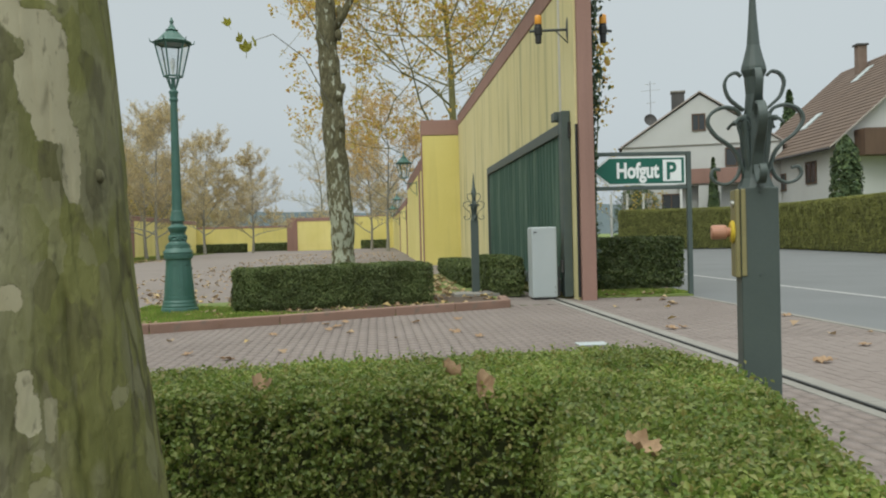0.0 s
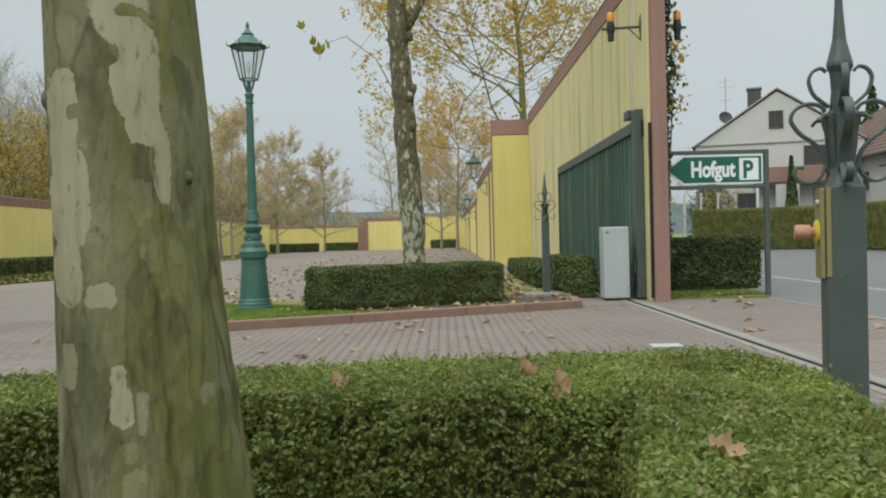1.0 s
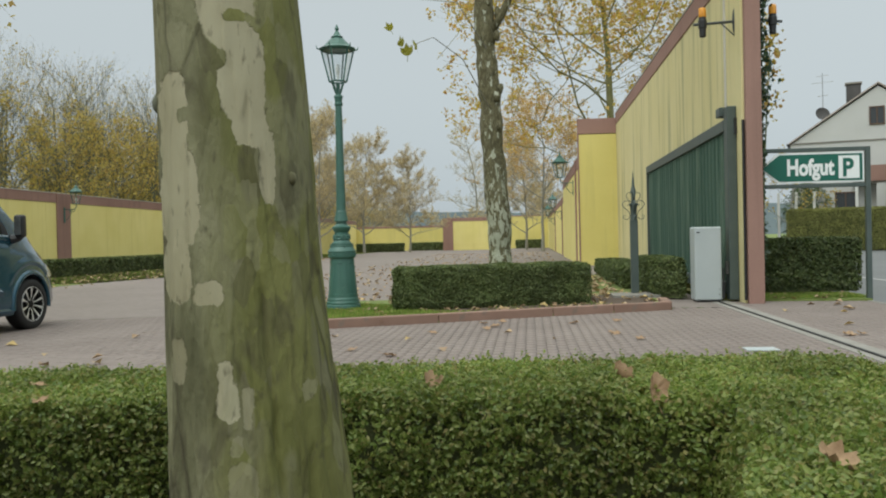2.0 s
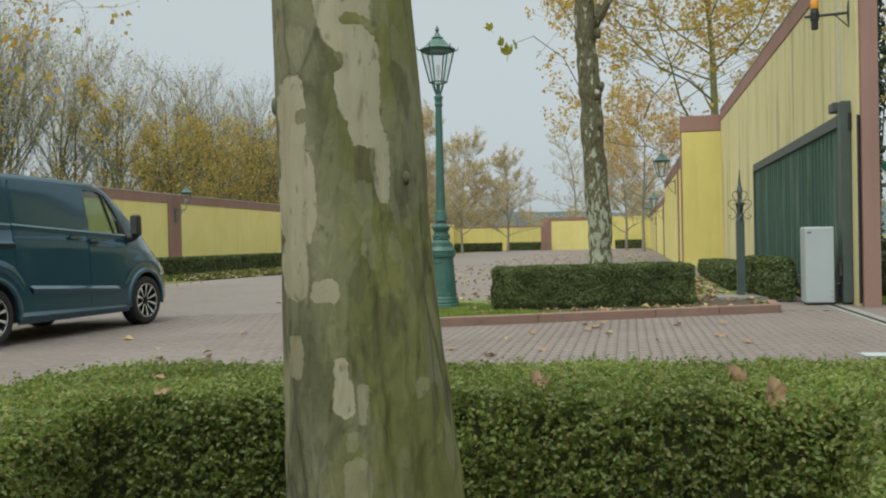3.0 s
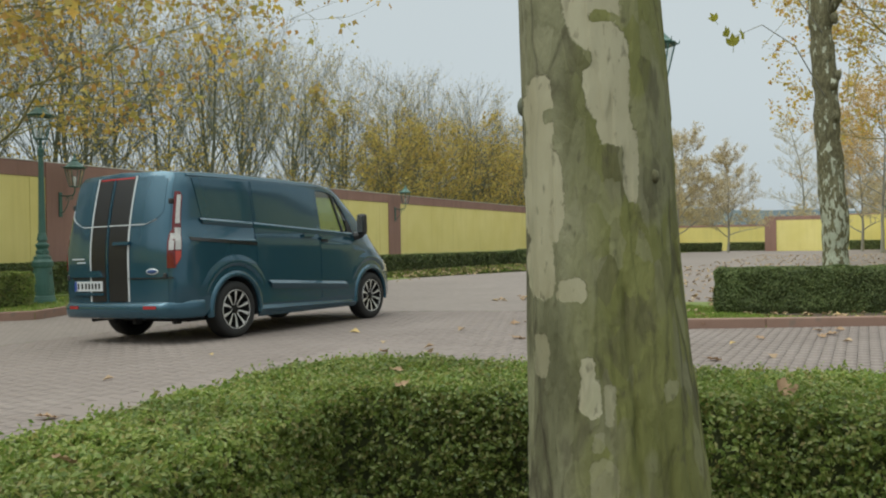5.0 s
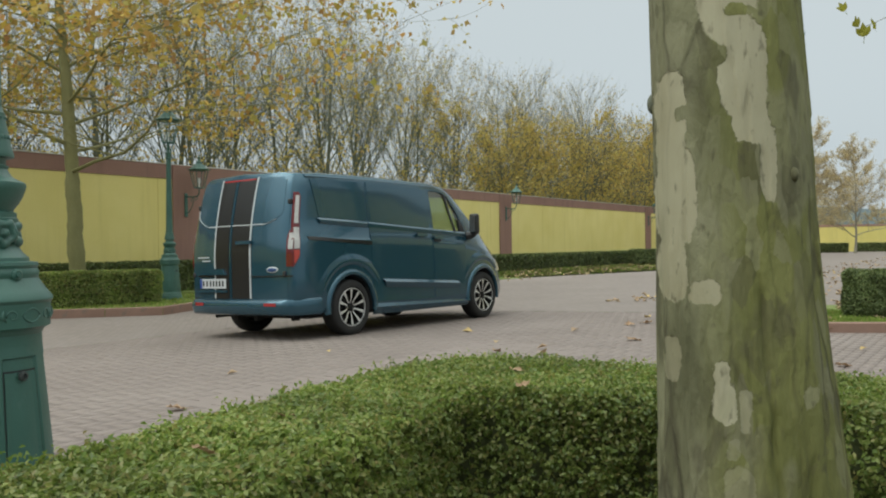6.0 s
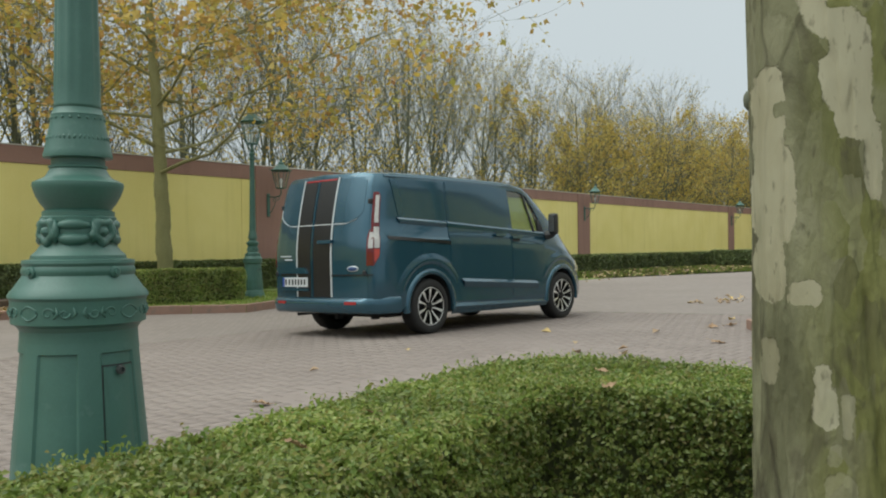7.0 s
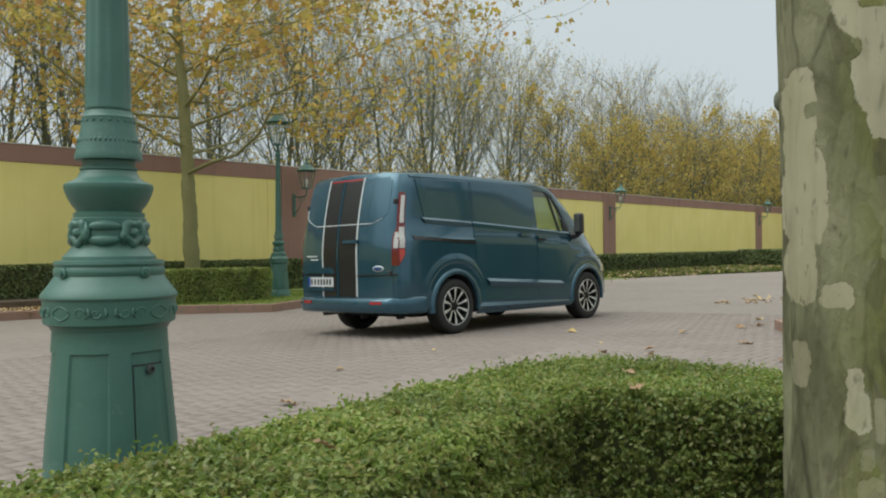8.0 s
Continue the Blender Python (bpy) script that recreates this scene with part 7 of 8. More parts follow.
def wheel(x, y, s):
    w = thing("wheel", "", "", (x, y, 0.345), 0 if s > 0 else 180)
    w.parent = van

    def spin(prof, mat, name, parent, n=40, smooth=True, label=""):
        bm = bmesh.new()
        rings = []
        for i in range(n):
            a = 2 * math.pi * i / n
            rings.append([bm.verts.new((o, r * math.cos(a), r * math.sin(a))) for r, o in prof])
        for p, q in zip(rings, rings[1:] + rings[:1]):
            for i in range(len(prof) - 1):
                bm.faces.new((p[i], p[i + 1], q[i + 1], q[i]))
        bmesh.ops.recalc_face_normals(bm, faces=bm.faces)
        return part(name, bm, mat, parent, label, smooth=smooth)

    spin([(0.225, 0.07), (0.235, 0.10), (0.27, 0.112), (0.315, 0.108), (0.338, 0.09), (0.345, 0.06), (0.345, -0.08), (0.33, -0.11), (0.24, -0.11), (0.22, -0.07)], M_TYRE, "tyre", w, 56)
    rim = spin([(0.232, 0.098), (0.236, 0.104), (0.222, 0.100), (0.212, 0.075), (0.205, -0.08), (0.0, -0.085)], M_RIM_BLACK, "rim", w, 48)
    spin([(0.238, 0.100), (0.236, 0.106), (0.230, 0.105), (0.229, 0.099)], M_ALLOY, "rim_lip", rim, 48, label="machined silver rim lip")
    for i in range(5):
        for d in (-0.27, 0.27):
            a = 2 * math.pi * i / 5 + d
            bm = bmesh.new()
            c, t = Vector((0, math.cos(a), math.sin(a))), Vector((0, -math.sin(a), math.cos(a)))
            prof = [(0.062, 0.008, 0.072), (0.11, 0.009, 0.084), (0.16, 0.0135, 0.092), (0.224, 0.021, 0.099)]
            skew = (-0.004, 0.001, 0.006, 0.010)
            top = [[bm.verts.new(c * r + t * (k * h + math.copysign(w, d)) + Vector((o, 0, 0))) for k in (-1, 1)] for (r, h, o), w in zip(prof, skew)]
            bot = [[bm.verts.new(c * r + t * (k * h + math.copysign(w, d)) + Vector((o - 0.035, 0, 0))) for k in (-1, 1)] for (r, h, o), w in zip(prof, skew)]
            for q in range(3):
                bm.faces.new((top[q][0], top[q][1], top[q + 1][1], top[q + 1][0]))
                bm.faces.new((top[q][0], top[q + 1][0], bot[q + 1][0], bot[q][0])).material_index = 1
                bm.faces.new((top[q][1], bot[q][1], bot[q + 1][1], top[q + 1][1])).material_index = 1
            bm.faces.new((top[0][0], bot[0][0], bot[0][1], top[0][1])).material_index = 1
            bmesh.ops.recalc_face_normals(bm, faces=bm.faces)
            part("spoke", bm, [M_ALLOY, M_RIM_BLACK], rim, "machined silver spoke with black flanks")
    spin([(0.0, 0.082), (0.03, 0.082), (0.06, 0.074), (0.066, 0.05)], M_RIM_BLACK, "hub_cap", rim, 20)
    for i in range(5):
        a = 2 * math.pi * (i + 0.5) / 5
        bm = bmesh.new()
        tube(bm, [(0.04, 0.058 * math.cos(a), 0.058 * math.sin(a)), (0.078, 0.058 * math.cos(a), 0.058 * math.sin(a))], 0.010, 6)
        part("wheel_nut", bm, M_CHROME, rim)
    spin([(0.155, 0.01), (0.155, 0.02), (0.03, 0.02)], M_UNDER, "brake_disc", w, 30)
    return w


for y in (0.0, 2.933):
    wheel(0.86, y, 1)
    wheel(-0.86, y, -1)
bm = bmesh.new()
box(bm, -0.72, 0.72, -0.55, 3.4, 0.23, 0.33, bevel=0.03)
part("underbody", bm, M_UNDER, van)
bm = bmesh.new()
tube(bm, [(-0.57, 0.0, 0.345), (0.57, 0.0, 0.345)], 0.06, 8)
part("rear_axle", bm, M_UNDER, van)
for x, y in ((0.62, -0.72), (-0.3, -0.8), (0.1, -0.84)):
    boxed("tow_bracket", (x, x + 0.06, y, y + 0.1, 0.22, 0.32), M_UNDER, van)
bm = bmesh.new()
tube(bm, [(-0.62, -0.82, 0.27), (-0.55, -0.5, 0.28)], 0.028, 8)
part("exhaust_pipe", bm, M_UNDER, van)
# cab interior seen through the glass
for x in (0.42, -0.42):
    bm = bmesh.new()
    box(bm, x - 0.24, x + 0.24, 1.735, 1.84, 1.25, 1.50, bevel=0.05, seg=3)
    box(bm, x - 0.13, x + 0.13, 1.735, 1.82, 1.505, 1.70, bevel=0.04, seg=3)
    part("seat_back", bm, M_CABIN, van)
bm = bmesh.new()
pts = [(-0.42 + 0.19 * math.cos(2 * math.pi * i / 24), 2.34 + 0.06 * math.sin(2 * math.pi * i / 24), 1.27 + 0.16 * math.sin(2 * math.pi * i / 24)) for i in range(25)]
tube(bm, pts, 0.016, 6)
part("steering_wheel", bm, M_BLACK, van)
# windscreen, laid over the shell between the pillars
rows = []
for i in range(9):
    y = 2.2 + (3.06 - 2.2) * i / 8
    ys = [q[0] for q in STATIONS]
    zr, wr = float(np.interp(y, ys, [q[6] for q in STATIONS])), float(np.interp(y, ys, [q[3] for q in STATIONS]))
    rows.append([((x * (wr - 0.05), y, zr + 0.004 + 0.004 * (1 - x * x)), Vector((0, 0.7, 0.7))) for x in np.linspace(-1, 1, 9)])
skin("windscreen", rows, M_TINT, van, 0.006, 0.0, "clear windscreen glass").visible_shadow = False
for s in (-1, 1):
    side_skin("headlamp", 3.32, 3.56, 0.70, 0.88, M_CLEAR, off=0.012, ny=6, nz=4, sgn=s)


# ---- woods beyond the walls ----
def copies(src, spots, rs, scale=(0.85, 1.15)):
    for x, y in spots:
        s = rs.uniform(*scale)
        c = copy_thing(src, pose(x, y, -0.1, 0, 0, rs.uniform(0, 360)))
        c.scale = (s, s, s * rs.uniform(0.92, 1.08))


def wood_tree(label, at, seed, h, r, leaf, n, size, bark, **kw):
    return tree("woodland_tree", label, at, seed, h, r, leaf, n, size, bark, group="woodland trees", **kw)


rs = np.random.RandomState(77)
bare = [wood_tree("bare grey woodland tree with upright limbs and fine twigs", (-23.6 - i, 12.0 + 9 * i, -0.1), 100 + i, 10.0, 0.12, M_ORANGE, (700, 1300, 950)[i], 0.10, M_TWIG_WOOD, first=0.12, limbs=16, levels=3, forks=(8, 6), spread=0.42, up=0.75, crown=0.98, twig=0.0052, limb=0.40, wobble=0.10, sway=0.03) for i in range(3)]
WOOD_TOP = [max(v.co.z for c in t.children for v in c.data.vertices) for t in bare]
gold = [wood_tree("low woodland tree with golden autumn leaves", (-22.0 - i, 44.0 + 11 * i, -0.1), 200 + i, 7.0, 0.09, M_ORANGE, 2300, 0.13, M_TWIG_WOOD, first=0.1, limbs=13, levels=3, forks=(6, 5), spread=0.8, up=0.6, crown=0.95, twig=0.009) for i in range(2)]
for row, u in enumerate((-22.8, -26.0, -30.0)):
    v = -9.0 + row * 1.4
    while v < 100:
        k = rs.randint(3)
        s = rs.uniform(0.9, 1.06) * (11.7, 12.2, 13.0)[row] / WOOD_TOP[k]
        c = copy_thing(bare[k], pose(u + rs.uniform(-1.2, 1.2), v + rs.uniform(-0.8, 0.8), -0.1, 0, 0, rs.uniform(0, 360)))
        c.scale = (s, s, s)
        v += (3.0, 3.8, 4.6)[row] + 0.025 * max(0, v)
for row, u in enumerate((-20.8, -23.0, -25.6)):
    v = 35.0 + 5 * row
    while v < 100:
        s = rs.uniform(0.75, 1.08)
        c = copy_thing(gold[rs.randint(2)], pose(u + rs.uniform(-0.8, 0.8), v, -0.1, 0, 0, rs.uniform(0, 360)))
        c.scale = (s, s, s)
        v += 3.2 + 0.02 * v
# brushwood at the foot of the wood
shrub = tree("woodland_shrub", "low woodland shrub with thin yellow leaves behind the wall", (-21.0, 20.0, -0.1), 301, 5.0, 0.045, M_ORANGE, 560, 0.12, M_TWIG_WOOD, group="woodland shrubs", first=0.05, limbs=15, levels=2, forks=(7, 5), spread=0.75, up=0.8, crown=1.0, twig=0.008)
copies(shrub, [(-21.2 + rs.uniform(-0.8, 0.8), v + rs.uniform(-0.6, 0.6)) for v in np.arange(-10, 14, 1.9)] + [(-21.2 + rs.uniform(-0.8, 0.8), v) for v in np.arange(14, 40, 3.0)] + [(-25.0 + rs.uniform(-1, 1), v) for v in np.arange(-12, 40, 3.6)], rs, (0.6, 0.95))

# young trees in the far courtyard and autumn trees beyond its end, colours paled for haze
young = tree("courtyard_tree", "young tree with sparse haze-paled russet leaves in the far courtyard", (-14.7, 78.6, 0.0), 401, 9.3, 0.12, M_HAZED, 15000, 0.095, M_TWIG_FAR, group="courtyard trees", first=0.13, limbs=17, levels=3, forks=(8, 6), spread=0.8, up=0.6, crown=0.72, twig=0.012)
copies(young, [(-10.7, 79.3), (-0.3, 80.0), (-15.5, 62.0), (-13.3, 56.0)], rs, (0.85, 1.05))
far = tree("autumn_tree", "far tree with dull orange foliage beyond the courtyard", (-20.0, 104.0, 0.0), 501, 8.5, 0.14, M_HAZED, 9000, 0.13, M_TWIG_FAR, group="far autumn trees", first=0.12, limbs=14, levels=3, forks=(5, 4), spread=0.95, up=0.5, crown=0.95, twig=0.012)
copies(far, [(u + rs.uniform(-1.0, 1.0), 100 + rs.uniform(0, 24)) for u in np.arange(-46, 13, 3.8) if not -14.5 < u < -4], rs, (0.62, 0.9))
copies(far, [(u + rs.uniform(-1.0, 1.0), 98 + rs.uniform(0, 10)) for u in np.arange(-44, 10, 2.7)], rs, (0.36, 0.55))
pale = tree("birch_tree", "tall thin birch with haze-paled yellow foliage beyond the courtyard", (-6.5, 112.0, 0.0), 511, 14.5, 0.15, M_HAZED, 6000, 0.10, M_TWIG_FAR, group="far autumn trees", first=0.15, limbs=20, levels=3, forks=(6, 4), spread=0.6, up=0.4, crown=0.5, twig=0.012)
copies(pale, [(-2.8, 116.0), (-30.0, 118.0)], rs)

M_RUST = leaf_material("rust_leaves", [(0.50, 0.33, 0.10), (0.60, 0.42, 0.14), (0.56, 0.34, 0.12), (0.62, 0.48, 0.18)], rough=0.7, translucent=0.5)
tree("autumn_tree", "round tree with orange leaves in the courtyard corner", (1.0, 70.0, 0.0), 521, 10.5, 0.13, M_RUST, 14000, 0.12, M_TWIG, group="far autumn trees", first=0.22, limbs=20, levels=3, forks=(6, 5), spread=1.0, up=0.4, crown=0.95, twig=0.010)
# far wooded hills on the horizon, haze mixed into their colour
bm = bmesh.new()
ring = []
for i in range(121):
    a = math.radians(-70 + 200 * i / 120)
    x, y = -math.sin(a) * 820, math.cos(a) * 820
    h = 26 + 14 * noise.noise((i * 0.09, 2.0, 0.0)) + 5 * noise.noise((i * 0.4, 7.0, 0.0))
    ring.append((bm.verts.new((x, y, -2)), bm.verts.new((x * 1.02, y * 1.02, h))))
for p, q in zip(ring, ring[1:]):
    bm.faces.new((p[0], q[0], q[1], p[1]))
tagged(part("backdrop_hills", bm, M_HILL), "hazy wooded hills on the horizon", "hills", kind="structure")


# ---- twig with hanging leaves in front of the second plane tree ----
def leaf_bunch(name, mat, spots, parent=None):
    bm = bmesh.new()
    for p, s, a, b, c, curl in spots:
        lobed_leaf(bm, pose(*p, a, b, c), s, curl)
    return part(name, bm, mat, parent)


M_GREENLEAF = leaf_material("late_green_leaves", [(0.12, 0.15, 0.02), (0.22, 0.24, 0.03), (0.32, 0.30, 0.04)], translucent=0.4)
second = bpy.data.objects["plane_tree.001"]
bm = bmesh.new()
tube(bm, [(-0.1, 0.0, 3.2), (-0.5, -1.2, 3.9), (-0.85, -2.4, 4.0), (-1.15, -3.1, 3.72)], [0.012, 0.008, 0.006, 0.004], 5)
tube(bm, [(-0.1, 0.0, 4.2), (-0.6, -0.9, 4.9), (-1.2, -1.8, 4.75)], [0.012, 0.008, 0.004], 5)
part("hanging_twig", bm, M_TWIG, second)
for spot in [((-1.15, -3.1, 3.66), 0.2, 70, 10, 200, 0.3), ((-1.05, -3.05, 3.74), 0.18, 60, -30, 120, 0.3), ((-1.22, -3.12, 3.78), 0.17, 80, 30, 240, 0.3), ((-1.4, -3.1, 4.0), 0.15, 50, 20, 160, 0.3)]:
    leaf_bunch("hanging_leaf", M_GREENLEAF, [spot], second)


# ---- ivy on the street side of the wall end ----
rs = np.random.RandomState(9)
k = 3800
z = rs.uniform(0.25, 5.6, k)
px = 3.40 + np.abs(rs.normal(0, 0.10, k)) * (0.6 + 0.5 * np.sin(z * 2.3) ** 2) * np.where(z < 2.6, 0.4, 1.0)
py = 13.66 + rs.uniform(0, 1, k) ** 1.4 * 1.3
ivy = thing("ivy", "dark ivy climbing the street side of the wall end", "ivy")
leaves("foliage", np.stack([px, py, z], 1), np.tile([0.8, -0.8, 0.2], (k, 1)), 0.075 * rs.uniform(0.6, 1.3, k), M_IVY, ivy, seed=9, width=0.45, droop=1.0)
bm = bmesh.new()
for j in range(5):
    tube(bm, [(3.43 + 0.01 * j, 13.75 + 0.2 * j, 0.0), (3.45, 13.8 + 0.17 * j + 0.1 * math.sin(j), 2.0), (3.44, 13.75 + 0.2 * j, 4.0), (3.46, 13.8 + 0.2 * j, 5.5)], [0.018, 0.014, 0.01, 0.005], 5)
part("ivy_stem", bm, M_TWIG2, ivy)
k = 170
sp = np.stack([rs.uniform(3.55, 3.95, k), rs.uniform(14.2, 14.9, k), rs.choice([3.1, 3.6, 3.9, 4.1], k) + rs.normal(0, 0.12, k)], 1)
sprig = thing("wall_shrub", "thin shrub with yellow leaves beside the ivy", "shrub")
leaves("foliage", sp, np.tile([0, -0.6, 0.3], (k, 1)), 0.09 * rs.uniform(0.6, 1.2, k), M_AUTUMN, sprig, seed=12, width=0.42)
bm = bmesh.new()
tube(bm, [(3.6, 14.5, 0.0), (3.66, 14.5, 2.0), (3.8, 14.5, 4.2)], [0.02, 0.015, 0.004], 5)
for zz in (2.9, 3.4, 3.7):
    tube(bm, [(3.72, 14.5, zz), (3.85, 14.45, zz + 0.2), (3.95, 14.5, zz + 0.25)], [0.008, 0.005, 0.003], 4)
part("stem", bm, M_TWIG2, sprig)


# ---- houses across the street ----
def window_unit(parent, m, w, h, frame_mat, bars=1):
    win = new("window")
    win.parent = parent
    win.matrix_basis = m
    bm = bmesh.new()
    for a in ((-w / 2 - 0.07, -w / 2, -0.06, 0.03, -0.07, h + 0.07), (w / 2, w / 2 + 0.07, -0.06, 0.03, -0.07, h + 0.07), (-w / 2, w / 2, -0.06, 0.03, -0.07, 0.0), (-w / 2, w / 2, -0.06, 0.03, h, h + 0.07)):
        box(bm, *a)
    for i in range(bars):
        x = -w / 2 + w * (i + 1) / (bars + 1)
        box(bm, x - 0.03, x + 0.03, -0.05, 0.02, 0, h)
    part("window_frame", bm, frame_mat, win)
    boxed("pane", (-w / 2, w / 2, -0.02, 0.0, 0, h), M_WINDOW, win, bevel=0)


def gable_house(name, label, at, turn, half, depth, eave, ridge, wall_mat, roof_mat, over=0.45):
    """Gable faces -y; the ridge runs along y."""
    ob = thing(name, label, "house", at, turn)
    bm = bmesh.new()
    out = [(-half, 0), (half, 0), (half, eave), (0, ridge), (-half, eave)]
    a, b = [bm.verts.new((x, 0, z)) for x, z in out], [bm.verts.new((x, depth, z)) for x, z in out]
    bm.faces.new(a)
    bm.faces.new(b[::-1])
    for i in range(5):
        bm.faces.new((a[i], b[i], b[(i + 1) % 5], a[(i + 1) % 5]))
    bmesh.ops.recalc_face_normals(bm, faces=bm.faces)
    part("wall", bm, wall_mat, ob)
    slope = (ridge - eave) / half
    for s in (-1, 1):
        bm = bmesh.new()
        n = 26
        z_low = eave - over * slope

        def course(t):
            return (half + over) * (1 - t), z_low + (ridge + 0.08 - z_low) * t

        top, low = [], []
        for i in range(n):
            (x0, z0), (x1, z1) = course(i / n), course((i + 1) / n)
            top += [(x0, z0 + 0.165), (x1, z1 + 0.115)]
            low += [(x0, z0 + 0.06), (x1, z1 + 0.06)]
        rings = [[[bm.verts.new((s * x, y, z)) for x, z in line] for line in (top, low)] for y in (-over, depth + over)]
        (ft, fl), (bt, bl) = rings
        for i in range(2 * n - 1):
            bm.faces.new((ft[i], ft[i + 1], bt[i + 1], bt[i]))
            bm.faces.new((fl[i], bl[i], bl[i + 1], fl[i + 1])) if i % 2 == 0 else None
            if i % 2 == 0:
                bm.faces.new((ft[i], fl[i], fl[i + 1], ft[i + 1]))
                bm.faces.new((bt[i], bt[i + 1], bl[i + 1], bl[i]))
        bm.faces.new((ft[0], bt[0], bl[0], fl[0]))
        bmesh.ops.remove_doubles(bm, verts=[v for line in (fl, bl) for v in line], dist=0.001)
        bmesh.ops.recalc_face_normals(bm, faces=bm.faces)
        part("roof_slope", bm, roof_mat, ob, "tiled roof slope in stepped courses")
        for yy in (-over - 0.03, depth + over):
            bm = bmesh.new()
            c = [(s * (half + over), yy, z_low + 0.06), (s * (half + over), yy, z_low + 0.15), (0, yy, ridge + 0.23), (0, yy, ridge + 0.14)]
            v = [bm.verts.new(p) for p in c] + [bm.verts.new((p[0], yy + 0.03, p[2])) for p in c]
            for ids in ((0, 1, 2, 3), (7, 6, 5, 4), (0, 4, 5, 1), (1, 5, 6, 2), (2, 6, 7, 3), (3, 7, 4, 0)):
                bm.faces.new([v[j] for j in ids])
            part("verge_board", bm, M_VERGE, ob)
        bm = bmesh.new()
        tube(bm, [(s * (half + over + 0.06), -over, eave - over * slope + 0.05), (s * (half + over + 0.06), depth + over, eave - over * slope + 0.05)], 0.07, 8)
        part("gutter", bm, M_SLATE, ob)
    return ob


h1 = gable_house("white_house", "white rendered gabled house across the street", (20.1, 53.6, 0), -18.3, 4.75, 10.0, 6.25, 9.35, M_HOUSE, M_VERGE, 0.1)
window_unit(h1, pose(-0.08, 0, 7.2), 0.68, 0.92, M_WOOD)
window_unit(h1, pose(-1.8, 0, 2.25), 1.0, 1.0, M_WOOD)
window_unit(h1, pose(2.6, 0, 2.25), 1.2, 1.1, M_WOOD)
window_unit(h1, pose(2.1, 0, 4.95), 1.2, 1.0, M_WOOD)
boxed("string_course", (-4.75, 4.75, -0.06, 0, 6.25, 6.31), M_CONCRETE, h1)
boxed("balcony_front", (-1.4, 4.0, -1.0, -0.9, 3.85, 4.75), M_CAP, h1, "reddish balcony cladding")
boxed("balcony_slab", (-1.4, 4.0, -0.9, 0, 3.72, 3.85), M_CONCRETE, h1)
boxed("porch_post", (-1.3, -1.15, -0.98, -0.85, 0, 3.72), M_FRAME_WHITE, h1)
boxed("porch_wall", (-0.2, 1.1, -0.95, -0.85, 0, 3.72), M_HOUSE, h1)
chim = boxed("chimney", (-1.66, -0.86, 1.2, 2.0, 7.2, 9.75), M_SLATE, h1)
boxed("chimney_cap", (-1.72, -0.8, 1.14, 2.06, 9.75, 9.85), M_CONCRETE, chim)
bm = bmesh.new()
tube(bm, [(-2.95, 1.5, 7.2), (-2.95, 1.5, 10.6)], 0.03, 5)
for z, w in ((10.4, 0.35), (10.0, 0.6), (9.2, 0.3)):
    tube(bm, [(-2.95 - w, 1.5, z), (-2.95 + w, 1.5, z + 0.05)], 0.02, 4)
part("aerial", bm, M_CHROME, h1)
bm = bmesh.new()
lathe(bm, [(0.01, 0.0), (0.25, 0.04), (0.42, 0.13)], 18, cap=False)
bmesh.ops.transform(bm, matrix=pose(-3.0, 1.2, 8.05, 70, 0, 20), verts=bm.verts)
part("satellite_dish", bm, M_SLATE, h1)
h2 = gable_house("tiled_house", "house with large brown tiled roof behind the tall hedge", (30.75, 44.12, 0), -4.5, 6.86, 13.82, 5.45, 11.3, M_HOUSE, M_TILE, 0.5)
window_unit(h2, pose(-6.865, 3.05, 3.5, 0, 0, -90), 1.3, 1.1, M_WOOD)
window_unit(h2, pose(-6.865, 7.3, 3.3, 0, 0, -90), 1.1, 0.9, M_WOOD)
window_unit(h2, pose(-2.6, 0, 3.2), 1.0, 1.2, M_WOOD)
window_unit(h2, pose(-1.0, 0, 6.2), 1.2, 1.6, M_WOOD)
boxed("wooden_balcony", (-5.87, 1.0, -1.2, -0.005, 4.65, 6.0), M_WOOD, h2, "brown wooden balcony")
ch = boxed("chimney", (-1.15, -0.6, 9.5, 10.05, 9.5, 12.3), M_CHIMNEY, h2)
boxed("chimney_cap", (-1.24, -0.51, 9.41, 10.14, 12.3, 12.42), M_SLATE, ch)
for xa, ya in ((-5.3, 7.7), (-1.9, 8.2)):
    sl = 5.85 / 6.86
    bm = bmesh.new()
    z = 5.45 + (6.86 + xa) * sl + 0.25
    c = [(xa, ya, z), (xa, ya + 0.8, z), (xa + 1.1, ya + 0.8, z + 1.1 * sl), (xa + 1.1, ya, z + 1.1 * sl)]
    v = [bm.verts.new(p) for p in c] + [bm.verts.new((p[0], p[1], p[2] - 0.25)) for p in c]
    for ids in ((0, 1, 2, 3), (0, 4, 5, 1), (1, 5, 6, 2), (2, 6, 7, 3), (3, 7, 4, 0)):
        bm.faces.new([v[j] for j in ids])
    bmesh.ops.recalc_face_normals(bm, faces=bm.faces)
    part("skylight", bm, M_GALV, h2)


